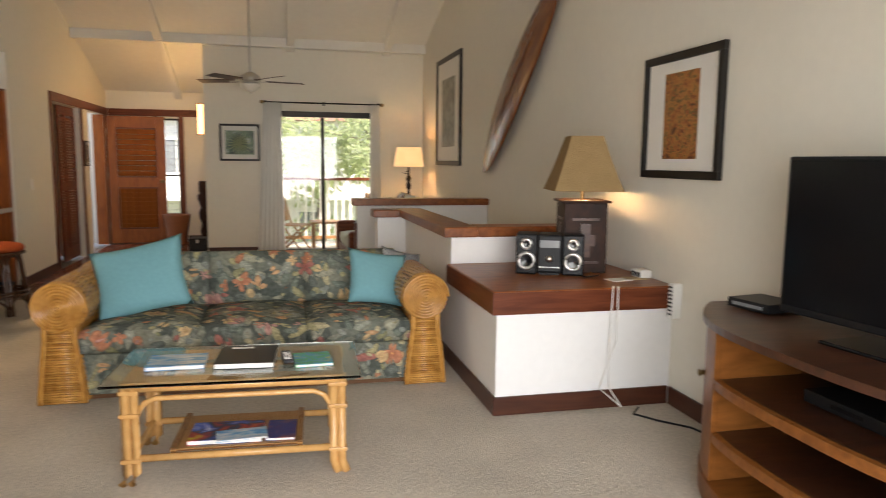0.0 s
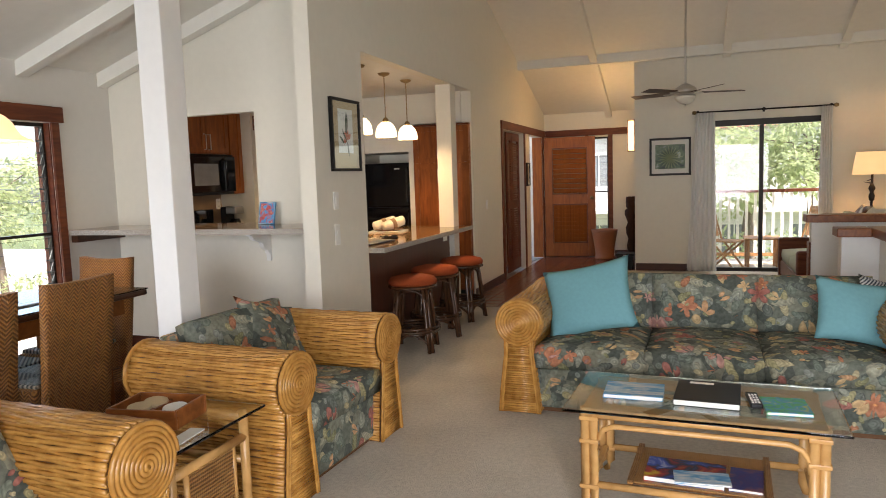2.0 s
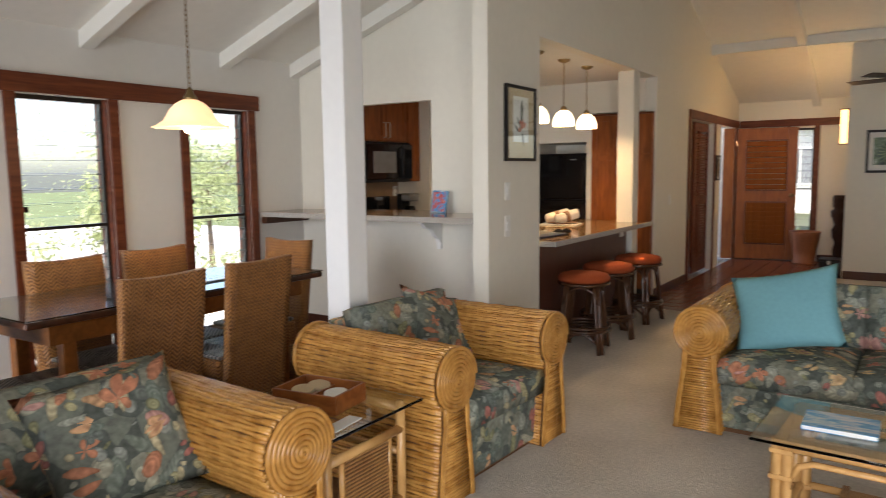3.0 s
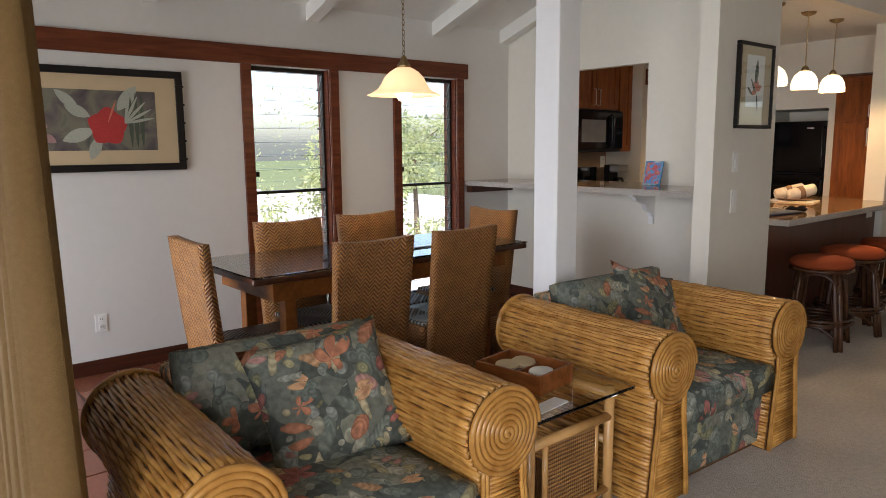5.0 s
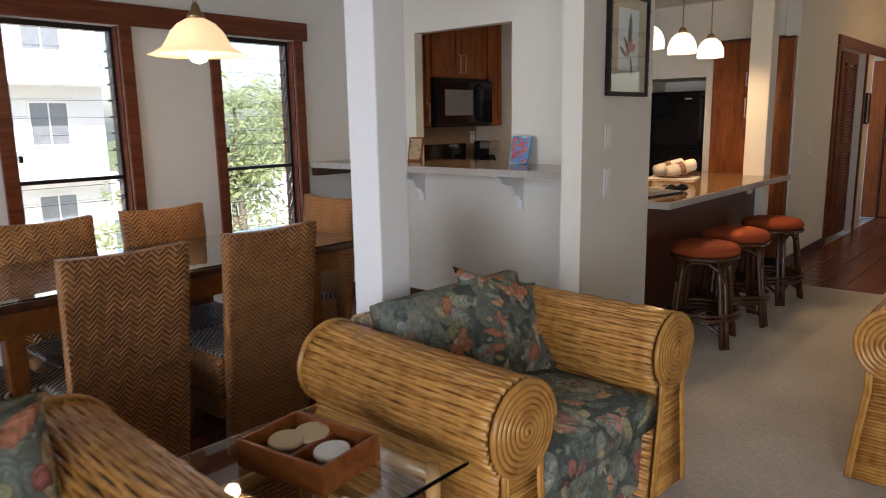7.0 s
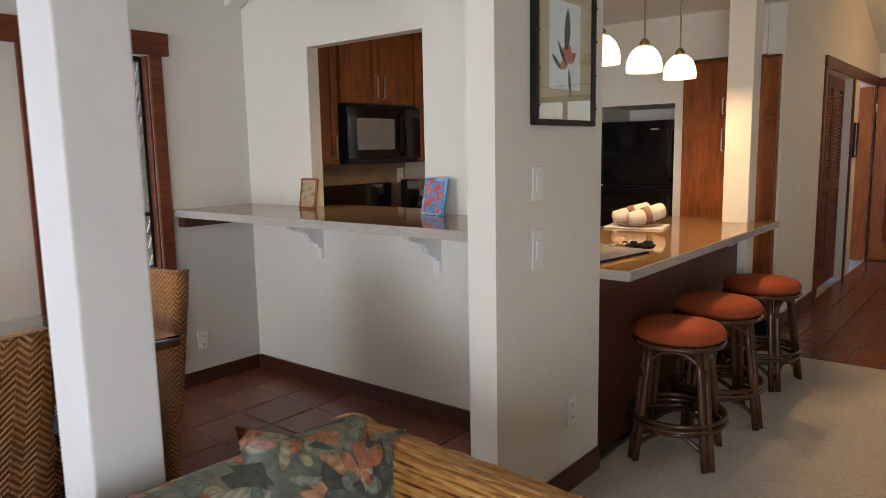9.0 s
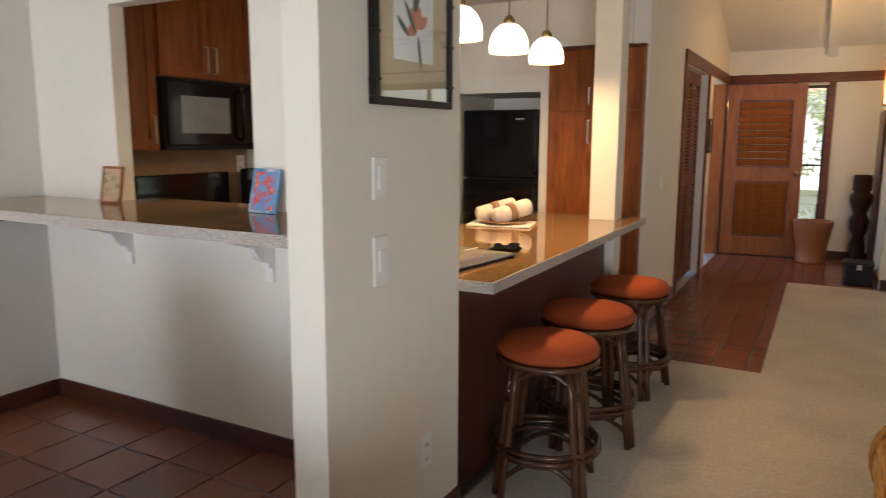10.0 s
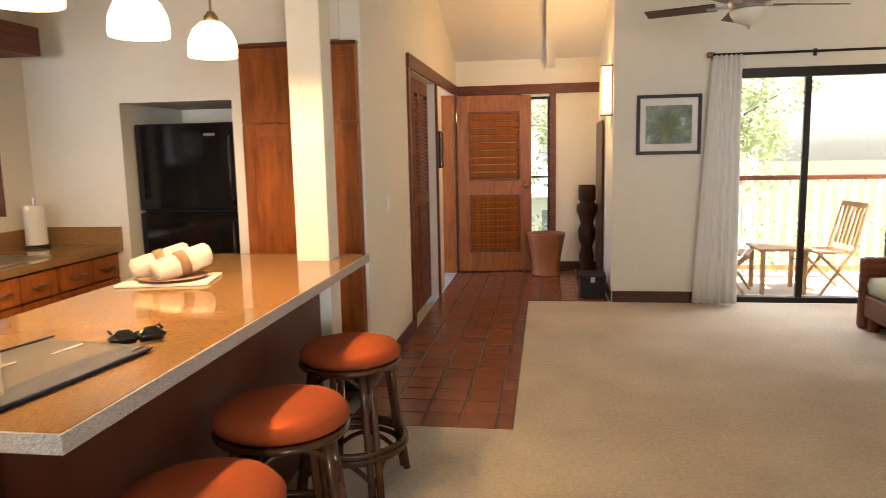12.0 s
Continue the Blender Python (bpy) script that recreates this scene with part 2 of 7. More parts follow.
def floral(name):
    """Tropical print: leaves, blooms and stems on dusky teal."""
    m = bpy.data.materials.new(name)
    m.use_nodes = True
    n, l = m.node_tree.nodes, m.node_tree.links
    b = n["Principled BSDF"]
    b.inputs["Roughness"].default_value, b.inputs["Specular IOR Level"].default_value = 0.85, 0.2
    coord, warp = n.new("ShaderNodeTexCoord"), n.new("ShaderNodeTexNoise")
    warp.inputs["Scale"].default_value, warp.inputs["Detail"].default_value = 9.0, 3
    wsub, wsc, wadd = n.new("ShaderNodeVectorMath"), n.new("ShaderNodeVectorMath"), n.new("ShaderNodeVectorMath")
    wsub.operation, wsub.inputs[1].default_value = "SUBTRACT", (0.5, 0.5, 0.5)
    wsc.operation, wsc.inputs["Scale"].default_value = "SCALE", 0.035
    wadd.operation = "ADD"
    l.new(coord.outputs["Object"], warp.inputs["Vector"]), l.new(warp.outputs["Color"], wsub.inputs[0])
    l.new(wsub.outputs[0], wsc.inputs[0]), l.new(coord.outputs["Object"], wadd.inputs[0]), l.new(wsc.outputs[0], wadd.inputs[1])

    def cells(scale, rot):
        mp, v, r = n.new("ShaderNodeMapping"), n.new("ShaderNodeTexVoronoi"), n.new("ShaderNodeSeparateColor")
        mp.inputs["Scale"].default_value, mp.inputs["Rotation"].default_value = scale, rot
        v.inputs["Scale"].default_value = 1.0
        l.new(wadd.outputs[0], mp.inputs["Vector"]), l.new(mp.outputs["Vector"], v.inputs["Vector"]), l.new(v.outputs["Color"], r.inputs[0])
        return v, r

    def ramp(source, stops, constant=True):
        r = n.new("ShaderNodeValToRGB")
        if constant:
            r.color_ramp.interpolation = "CONSTANT"
        els = r.color_ramp.elements
        els[0].position, els[0].color = stops[0][0], (*stops[0][1], 1)
        els[1].position, els[1].color = stops[1][0], (*stops[1][1], 1)
        for p, c in stops[2:]:
            els.new(p).color = (*c, 1)
        l.new(source, r.inputs["Fac"])
        return r

    def op(kind, a, c=None, node="ShaderNodeMath"):
        k = n.new(node)
        k.operation = kind
        for i, v in enumerate((a, c)):
            if v is None:
                continue
            if isinstance(v, (float, tuple)):
                k.inputs[i].default_value = v
            else:
                l.new(v, k.inputs[i])
        return k

    def blades(below, scale, rot, width, share, stops, short=1.3):
        """A layer of pointed leaves, each of its own lie and colour, with a paler midrib."""
        v, r = cells((scale, scale, scale), rot)
        mp = v.inputs["Vector"].links[0].from_node
        d = op("SUBTRACT", mp.outputs[0], v.outputs["Position"], "ShaderNodeVectorMath").outputs[0]
        lie = op("NORMALIZE", op("SUBTRACT", v.outputs["Color"], (0.5, 0.5, 0.5), "ShaderNodeVectorMath").outputs[0], None, "ShaderNodeVectorMath").outputs[0]
        u = op("DOT_PRODUCT", d, lie, "ShaderNodeVectorMath").outputs["Value"]
        off = op("LENGTH", op("CROSS_PRODUCT", d, lie, "ShaderNodeVectorMath").outputs[0], None, "ShaderNodeVectorMath").outputs["Value"]
        taper = op("MULTIPLY", op("SUBTRACT", 1.0, op("MULTIPLY", op("MULTIPLY", u, u).outputs[0], short).outputs[0]).outputs[0], width).outputs[0]
        inside = op("LESS_THAN", off, taper).outputs[0]
        inside = op("MULTIPLY", inside, op("LESS_THAN", r.outputs[2], share).outputs[0]).outputs[0]
        tint = ramp(r.outputs[1], stops)
        vein = op("SINE", op("MULTIPLY", op("SUBTRACT", u, op("MULTIPLY", off, 1.4).outputs[0]).outputs[0], 38.0).outputs[0]).outputs[0]
        shade = op("ADD", op("MULTIPLY", vein, 0.16).outputs[0], 1.0).outputs[0]
        striped = n.new("ShaderNodeVectorMath")
        striped.operation = "SCALE"
        l.new(tint.outputs[0], striped.inputs[0]), l.new(shade, striped.inputs["Scale"])
        rib = ramp(op("DIVIDE", off, taper).outputs[0], [(0.0, (1.5, 1.5, 1.4)), (0.12, (0.95, 0.95, 0.95)), (0.75, (0.85, 0.85, 0.85)), (1.0, (0.55, 0.55, 0.55))], False)
        mul, mx = n.new("ShaderNodeMix"), n.new("ShaderNodeMix")
        mul.data_type = mx.data_type = "RGBA"
        mul.blend_type = "MULTIPLY"
        mul.inputs["Factor"].default_value = 0.9
        l.new(striped.outputs["Vector"], mul.inputs["A"]), l.new(rib.outputs[0], mul.inputs["B"])
        l.new(inside, mx.inputs["Factor"]), l.new(below, mx.inputs["A"]), l.new(mul.outputs["Result"], mx.inputs["B"])
        return mx.outputs["Result"]

    def blooms(below, scale, rot, size, share):
        """Five-petalled flowers with a pale throat."""
        v, r = cells((scale, scale, scale), rot)
        mp = v.inputs["Vector"].links[0].from_node
        vec = lambda kind, a, c=None: op(kind, a, c, "ShaderNodeVectorMath")
        d = vec("SUBTRACT", mp.outputs[0], v.outputs["Position"]).outputs[0]
        lie = vec("NORMALIZE", vec("SUBTRACT", v.outputs["Color"], (0.5, 0.5, 0.5)).outputs[0]).outputs[0]
        e1 = vec("NORMALIZE", vec("CROSS_PRODUCT", lie, (0.31, 0.2, 0.93)).outputs[0]).outputs[0]
        e2 = vec("CROSS_PRODUCT", lie, e1).outputs[0]
        ang = op("ARCTAN2", vec("DOT_PRODUCT", d, e1).outputs["Value"], vec("DOT_PRODUCT", d, e2).outputs["Value"]).outputs[0]
        lobe = op("ABSOLUTE", op("COSINE", op("MULTIPLY", ang, 2.5).outputs[0]).outputs[0]).outputs[0]
        edge = op("MULTIPLY", op("MULTIPLY_ADD", lobe, 0.62).outputs[0], size)
        edge.inputs[0].links[0].from_node.inputs[2].default_value = 0.38
        rel = op("DIVIDE", vec("LENGTH", d).outputs["Value"], edge.outputs[0]).outputs[0]
        inside = op("MULTIPLY", op("LESS_THAN", rel, 1.0).outputs[0], op("LESS_THAN", r.outputs[2], share).outputs[0]).outputs[0]
        tint = ramp(r.outputs[0], corals)
        rib = ramp(rel, [(0.0, (1.7, 1.9, 1.2)), (0.22, (0.7, 0.6, 0.6)), (0.8, (1.1, 1.1, 1.1)), (1.0, (0.6, 0.6, 0.6))], False)
        mul, mx = n.new("ShaderNodeMix"), n.new("ShaderNodeMix")
        mul.data_type = mx.data_type = "RGBA"
        mul.blend_type = "MULTIPLY"
        mul.inputs["Factor"].default_value = 0.9
        l.new(tint.outputs[0], mul.inputs["A"]), l.new(rib.outputs[0], mul.inputs["B"])
        l.new(inside, mx.inputs["Factor"]), l.new(below, mx.inputs["A"]), l.new(mul.outputs["Result"], mx.inputs["B"])
        return mx.outputs["Result"]

    ground_v, ground_r = cells((12, 12, 12), (0.5, 0.9, 0.7))
    col = ramp(ground_r.outputs[0], [(0.0, (0.05, 0.066, 0.062)), (0.4, (0.085, 0.105, 0.095)), (0.75, (0.12, 0.14, 0.12))]).outputs[0]
    teals = [(0.0, (0.11, 0.145, 0.132)), (0.3, (0.17, 0.205, 0.185)), (0.55, (0.085, 0.11, 0.108)), (0.8, (0.21, 0.235, 0.195))]
    greens = [(0.0, (0.15, 0.17, 0.105)), (0.2, (0.10, 0.135, 0.125)), (0.42, (0.225, 0.235, 0.145)), (0.6, (0.15, 0.185, 0.18)), (0.8, (0.275, 0.275, 0.19))]
    corals = [(0.0, (0.27, 0.135, 0.085)), (0.3, (0.225, 0.105, 0.095)), (0.5, (0.31, 0.21, 0.125)), (0.7, (0.27, 0.17, 0.16)), (0.88, (0.33, 0.27, 0.16))]
    col = blades(col, 6.2, (1.3, 0.1, -0.7), 0.24, 1.1, teals, 1.8)
    col = blades(col, 7.0, (0.5, 0.9, 0.7), 0.21, 1.1, teals, 1.7)
    col = blades(col, 7.6, (-0.6, 0.5, -0.5), 0.19, 1.1, greens, 1.7)
    col = blades(col, 7.2, (2.4, -0.5, 0.8), 0.19, 1.1, teals, 1.7)
    col = blades(col, 7.4, (0.9, -0.3, 0.4), 0.17, 0.9, greens, 1.6)
    col = blades(col, 7.0, (0.3, -0.8, 0.2), 0.20, 0.42, corals, 1.9)
    col = blades(col, 8.2, (1.9, 0.7, -1.2), 0.15, 0.85, greens, 1.6)
    col = blooms(col, 6.4, (0.1, 0.4, 1.3), 0.46, 0.36)
    col = blades(col, 8.8, (1.1, 0.2, 0.9), 0.13, 0.6, greens, 1.5)
    col = blooms(col, 9.5, (0.7, 1.4, 0.3), 0.42, 0.30)
    col = blades(col, 8.0, (0.2, 1.2, -0.6), 0.09, 0.6, teals, 1.5)
    wash, wr, wm = n.new("ShaderNodeTexNoise"), n.new("ShaderNodeMapRange"), n.new("ShaderNodeVectorMath")
    wash.inputs["Scale"].default_value, wash.inputs["Detail"].default_value = 45, 4
    wr.inputs["From Min"].default_value, wr.inputs["From Max"].default_value = 0.3, 0.7
    wr.inputs["To Min"].default_value, wr.inputs["To Max"].default_value = 1.05, 1.8
    wm.operation = "SCALE"
    l.new(coord.outputs["Object"], wash.inputs["Vector"]), l.new(wash.outputs["Fac"], wr.inputs["Value"])
    l.new(col, wm.inputs[0]), l.new(wr.outputs["Result"], wm.inputs["Scale"])
    col = op("MULTIPLY", wm.outputs["Vector"], (1.2, 1.04, 0.93), "ShaderNodeVectorMath").outputs[0]
    l.new(col, b.inputs["Base Color"])
    bn, tex = n.new("ShaderNodeBump"), n.new("ShaderNodeTexNoise")
    tex.inputs["Scale"].default_value = 350
    bn.inputs["Strength"].default_value, bn.inputs["Distance"].default_value = 0.2, 0.003
    l.new(coord.outputs["Object"], tex.inputs["Vector"]), l.new(tex.outputs["Fac"], bn.inputs["Height"]), l.new(bn.outputs["Normal"], b.inputs["Normal"])
    return m


FLORAL = floral("tropical_print")


def weave(name, dark, light, freq=190.0, zig=0.022, mode="herring"):
    """Woven cane: zigzag rows on the x-z plane, or nested diamonds on the seat."""
    m = bpy.data.materials.new(name)
    m.use_nodes = True
    n, l = m.node_tree.nodes, m.node_tree.links
    b = n["Principled BSDF"]
    b.inputs["Roughness"].default_value = 0.42
    coord, sep = n.new("ShaderNodeTexCoord"), n.new("ShaderNodeSeparateXYZ")
    l.new(coord.outputs["Object"], sep.inputs[0])

    def mth(op, a, c=None):
        k = n.new("ShaderNodeMath")
        k.operation = op
        for i, v in enumerate((a, c)):
            if v is None:
                continue
            if isinstance(v, float):
                k.inputs[i].default_value = v
            else:
                l.new(v, k.inputs[i])
        return k.outputs[0]

    if mode == "herring":
        along = mth("ADD", sep.outputs["X"], sep.outputs["Y"])
        v = mth("ADD", sep.outputs["Z"], mth("PINGPONG", mth("ADD", along, 5.0), zig))
        h = mth("SINE", mth("MULTIPLY", v, freq))
        h2 = mth("SINE", mth("MULTIPLY", along, freq * 2.6))
        h = mth("ADD", h, mth("MULTIPLY", h2, 0.25))
    elif mode == "rows":
        h = mth("SINE", mth("MULTIPLY", sep.outputs["Z"], freq))
        h = mth("ADD", h, mth("MULTIPLY", mth("SINE", mth("MULTIPLY", mth("ADD", sep.outputs["X"], sep.outputs["Y"]), freq * 1.3)), 0.5))
    else:
        d = mth("ADD", mth("ABSOLUTE", sep.outputs["X"]), mth("ABSOLUTE", sep.outputs["Y"]))
        h = mth("SINE", mth("MULTIPLY", d, freq))
    tex = n.new("ShaderNodeTexNoise")
    tex.inputs["Scale"].default_value, tex.inputs["Detail"].default_value = 14, 5
    l.new(coord.outputs["Object"], tex.inputs["Vector"])
    fac = mth("MULTIPLY_ADD", h, 0.36)
    fac.node.inputs[2].default_value = 0.0
    total = mth("ADD", fac, tex.outputs["Fac"])
    ramp = n.new("ShaderNodeValToRGB")
    ramp.color_ramp.elements[0].position, ramp.color_ramp.elements[1].position = 0.32, 0.72
    ramp.color_ramp.elements[0].color, ramp.color_ramp.elements[1].color = (*dark, 1), (*light, 1)
    l.new(total, ramp.inputs["Fac"]), l.new(ramp.outputs["Color"], b.inputs["Base Color"])
    bn = n.new("ShaderNodeBump")
    bn.inputs["Strength"].default_value, bn.inputs["Distance"].default_value = 0.7, 0.004
    l.new(h, bn.inputs["Height"]), l.new(bn.outputs["Normal"], b.inputs["Normal"])
    return m


WICKER = weave("woven_cane_back", (0.17, 0.062, 0.014), (0.46, 0.205, 0.054), 300.0, 0.030)
WICKER_SIDE = weave("woven_cane_rows", (0.15, 0.06, 0.016), (0.40, 0.20, 0.065), 420.0, mode="rows")
SEAT_WEAVE = weave("black_white_seat_weave", (0.02, 0.018, 0.016), (0.34, 0.30, 0.25), 210.0, mode="diamond")


def granite(name, dark, mid, light, rough=0.08):
    m = bpy.data.materials.new(name)
    m.use_nodes = True
    n, l = m.node_tree.nodes, m.node_tree.links
    b = n["Principled BSDF"]
    b.inputs["Roughness"].default_value = rough
    coord, v, s, ramp, tex = n.new("ShaderNodeTexCoord"), n.new("ShaderNodeTexVoronoi"), n.new("ShaderNodeSeparateColor"), n.new("ShaderNodeValToRGB"), n.new("ShaderNodeTexNoise")
    v.inputs["Scale"].default_value = 330
    l.new(coord.outputs["Object"], v.inputs["Vector"]), l.new(v.outputs["Color"], s.inputs[0])
    e = ramp.color_ramp.elements
    e[0].position, e[0].color, e[1].position, e[1].color = 0.0, (*dark, 1), 1.0, (*light, 1)
    e.new(0.18).color = (*mid, 1)
    e.new(0.75).color = (*mid, 1)
    l.new(s.outputs[0], ramp.inputs["Fac"]), l.new(ramp.outputs["Color"], b.inputs["Base Color"])
    return m


STONE = granite("speckled_quartz", (0.17, 0.085, 0.034), (0.27, 0.150, 0.060), (0.36, 0.225, 0.105))
STONE_EDGE = granite("rough_quartz_edge", (0.18, 0.15, 0.12), (0.36, 0.33, 0.29), (0.6, 0.57, 0.52), 0.5)


def picture(name, stops, scale=9.0, stretch=(1, 1, 1)):
    """A printed picture: soft patches of its colours."""
    m = bpy.data.materials.new(name)
    m.use_nodes = True
    n, l = m.node_tree.nodes, m.node_tree.links
    b = n["Principled BSDF"]
    b.inputs["Roughness"].default_value = 0.4
    coord, mp, tex, ramp = n.new("ShaderNodeTexCoord"), n.new("ShaderNodeMapping"), n.new("ShaderNodeTexNoise"), n.new("ShaderNodeValToRGB")
    mp.inputs["Scale"].default_value = stretch
    tex.inputs["Scale"].default_value, tex.inputs["Detail"].default_value, tex.inputs["Distortion"].default_value = scale, 5, 0.8
    l.new(coord.outputs["Object"], mp.inputs["Vector"]), l.new(mp.outputs["Vector"], tex.inputs["Vector"])
    e = ramp.color_ramp.elements
    e[0].position, e[0].color, e[1].position, e[1].color = 0.3, (*stops[0], 1), 0.7, (*stops[-1], 1)
    for i, c in enumerate(stops[1:-1]):
        e.new(0.3 + 0.4 * (i + 1) / (len(stops) - 1)).color = (*c, 1)
    l.new(tex.outputs["Fac"], ramp.inputs["Fac"]), l.new(ramp.outputs["Color"], b.inputs["Base Color"])
    return m


def sheer(mat, color=(0.8, 0.78, 0.73, 1), share=0.15):
    """Lets daylight glow through thin cloth or leaves."""
    n, l = mat.node_tree.nodes, mat.node_tree.links
    out, b = n["Material Output"], n["Principled BSDF"]
    t, mix = n.new("ShaderNodeBsdfTranslucent"), n.new("ShaderNodeMixShader")
    t.inputs["Color"].default_value = color
    mix.inputs[0].default_value = share
    l.new(b.outputs[0], mix.inputs[1]), l.new(t.outputs[0], mix.inputs[2]), l.new(mix.outputs[0], out.inputs["Surface"])


sheer(SHEER)
GLAZING = material("picture_glass", (0.02, 0.02, 0.02), 0.03)
LEAF = material("foliage", (0.075, 0.125, 0.03), 0.6, noise_scale=2, vary=0.35)
LEAF_LIGHT = material("foliage_light", (0.28, 0.32, 0.16), 0.6, noise_scale=2, vary=0.35)
sheer(LEAF, (0.14, 0.22, 0.05, 1), 0.4)
sheer(LEAF_LIGHT, (0.55, 0.60, 0.34, 1), 0.5)
BARK = material("bark", (0.16, 0.12, 0.09), 0.9, noise_scale=10, vary=0.3, bump=0.5, bump_scale=40)
LAWN = material("lawn", (0.12, 0.15, 0.06), 0.9, noise_scale=1.0, vary=0.25, bump=0.5, bump_scale=60)
STUCCO = material("stucco", (0.72, 0.70, 0.66), 0.85, noise_scale=2, vary=0.08, bump=0.2, bump_scale=60)
ROOF_TILE = material("roof_tile", (0.28, 0.12, 0.08), 0.8, noise_scale=8, vary=0.2)
PANE_DARK = material("far_pane", (0.22, 0.23, 0.24), 0.15, noise_scale=2, vary=0.2)

# ---------- mesh helpers ----------
def part(name, bm, mat, parent=None, label="", smooth=False):
    me = bpy.data.meshes.new(name)
    bmesh.ops.recalc_face_normals(bm, faces=bm.faces[:])
    bm.to_mesh(me)
    bm.free()
    if smooth:
        for p in me.polygons:
            p.use_smooth = True
    for mm in mat if isinstance(mat, (list, tuple)) else [mat]:
        me.materials.append(mm)
    ob = new(name, me)
    if parent is not None:
        ob.parent = parent
    if label:
        tagged(ob, label)
    return ob


def thing(name, m, label, category, group="", kind=""):
    ob = new(name)
    ob.empty_display_size = 0.1
    ob.matrix_world = m
    return tagged(ob, label, category, group, kind)


def box(bm, x0, x1, y0, y1, z0, z1, bevel=0.0, mi=0, m=None):
    """A box added to bm, its edges rounded."""
    vs = [bm.verts.new((x, y, z)) for x in (x0, x1) for y in (y0, y1) for z in (z0, z1)]
    fs = [bm.faces.new([vs[i] for i in q]) for q in ((0, 1, 3, 2), (4, 6, 7, 5), (0, 4, 5, 1), (2, 3, 7, 6), (0, 2, 6, 4), (1, 5, 7, 3))]
    for f in fs:
        f.material_index = mi
    if m is not None:
        bmesh.ops.transform(bm, matrix=m, verts=vs)
    if bevel:
        es = list({e for f in fs for e in f.edges})
        bmesh.ops.bevel(bm, geom=es, offset=bevel, segments=2, affect="EDGES", profile=0.5)
    return bm


def B(*a, **k):
    return box(bmesh.new(), *a, **k)


def boxes(*rows, bevel=0.0):
    bm = bmesh.new()
    for r in rows:
        box(bm, *r, bevel=bevel)
    return bm


def tube(bm, pts, r, sides=10, r_end=None, closed=False, across=None):
    """A rod bent along the points."""
    pts = [Vector(p) for p in pts]
    rings = []
    up = Vector((0, 0, 1))
    for i, p in enumerate(pts):
        a = pts[i - 1] if (i > 0 or closed) else p
        b = pts[(i + 1) % len(pts)] if (i < len(pts) - 1 or closed) else p
        d = (b - a).normalized()
        ref = Vector(across) if across else up if abs(d.dot(up)) < 0.95 else Vector((1, 0, 0))
        s = d.cross(ref).normalized()
        u = s.cross(d)
        rr = r if r_end is None else r + (r_end - r) * i / (len(pts) - 1)
        rings.append([bm.verts.new(p + rr * (math.cos(k * math.tau / sides) * s + math.sin(k * math.tau / sides) * u)) for k in range(sides)])
    n = len(rings)
    for i in range(n if closed else n - 1):
        A, C = rings[i], rings[(i + 1) % n]
        for k in range(sides):
            bm.faces.new((A[k], A[(k + 1) % sides], C[(k + 1) % sides], C[k]))
    if not closed:
        bm.faces.new(rings[0]), bm.faces.new(rings[-1])
    return bm


def T(*a, **k):
    return tube(bmesh.new(), *a, **k)


def lathe(bm, profile, sides=32, m=None, shape=None, caps=True):
    """A turned body; profile: (radius, z) from bottom to top. shape: a radius factor by angle and height."""
    rings = []
    for r, z in profile:
        ring = []
        for k in range(sides):
            a = k * math.tau / sides
            f = shape(a, z) if shape else 1.0
            ring.append(bm.verts.new((r * f * math.cos(a), r * f * math.sin(a), z)))
        rings.append(ring)
    for A, C in zip(rings, rings[1:]):
        for k in range(sides):
            bm.faces.new((A[k], A[(k + 1) % sides], C[(k + 1) % sides], C[k]))
    if caps and profile[0][0] > 1e-4:
        bm.faces.new(rings[0])
    if caps and profile[-1][0] > 1e-4:
        bm.faces.new(rings[-1])
    if m is not None:
        bmesh.ops.transform(bm, matrix=m, verts=[v for ring in rings for v in ring])
    return bm


def L(profile, **k):
    return lathe(bmesh.new(), profile, **k)


def structure(name, bm, mat, label, smooth=False):
    return tagged(part(name, bm, mat, None, label, smooth), category=name.rstrip("_0123456789").split("_")[0], kind="structure")


# ---------- the plan ----------
XR, XA, XAI, XW, XWO = 3.02, -1.83, -1.95, -4.43, -4.60
YF, YP, YPI, YK, YE, YN = 10.86, 5.49, 5.575, 8.27, 12.63, -0.60
PITCH, EAVE = 0.33, 2.47


def roof(y):
    return EAVE + PITCH * (YE - y)


RIDGE = 4.9
structure("floor", boxes((XWO, XR + 0.2, -4, 13.0, -0.25, -0.075)), CARPET, "concrete slab under the carpet and tiles")
structure("carpet", boxes((XA - 0.02, XR, YN, 7.72, -0.075, 0.0), (-0.94, XR, 7.72, YF, -0.075, 0.0)), CARPET, "pale beige cut-pile carpet over the living room")

# right-hand wall with the surfboard
structure("wall_east", boxes((XR, XR + 0.15, YN, YF + 0.15, -0.2, 5.2)), WALL, "cream painted plaster wall with a surfboard")
# far wall with the sliding door
SX0, SX1, SZ = 0.80, 2.28, 2.10
structure("wall_north", boxes((-0.17, SX0, YF, YF + 0.15, 0, 3.4), (SX1, XR, YF, YF + 0.15, 0, 3.4), (SX0, SX1, YF, YF + 0.15, SZ, 3.4)), WALL,
          "cream painted wall round the sliding balcony door")
structure("wall_entry_side", boxes((-0.17, -0.02, YF + 0.15, YE, 0, 3.2)), WALL, "cream painted short wall beside the entry")
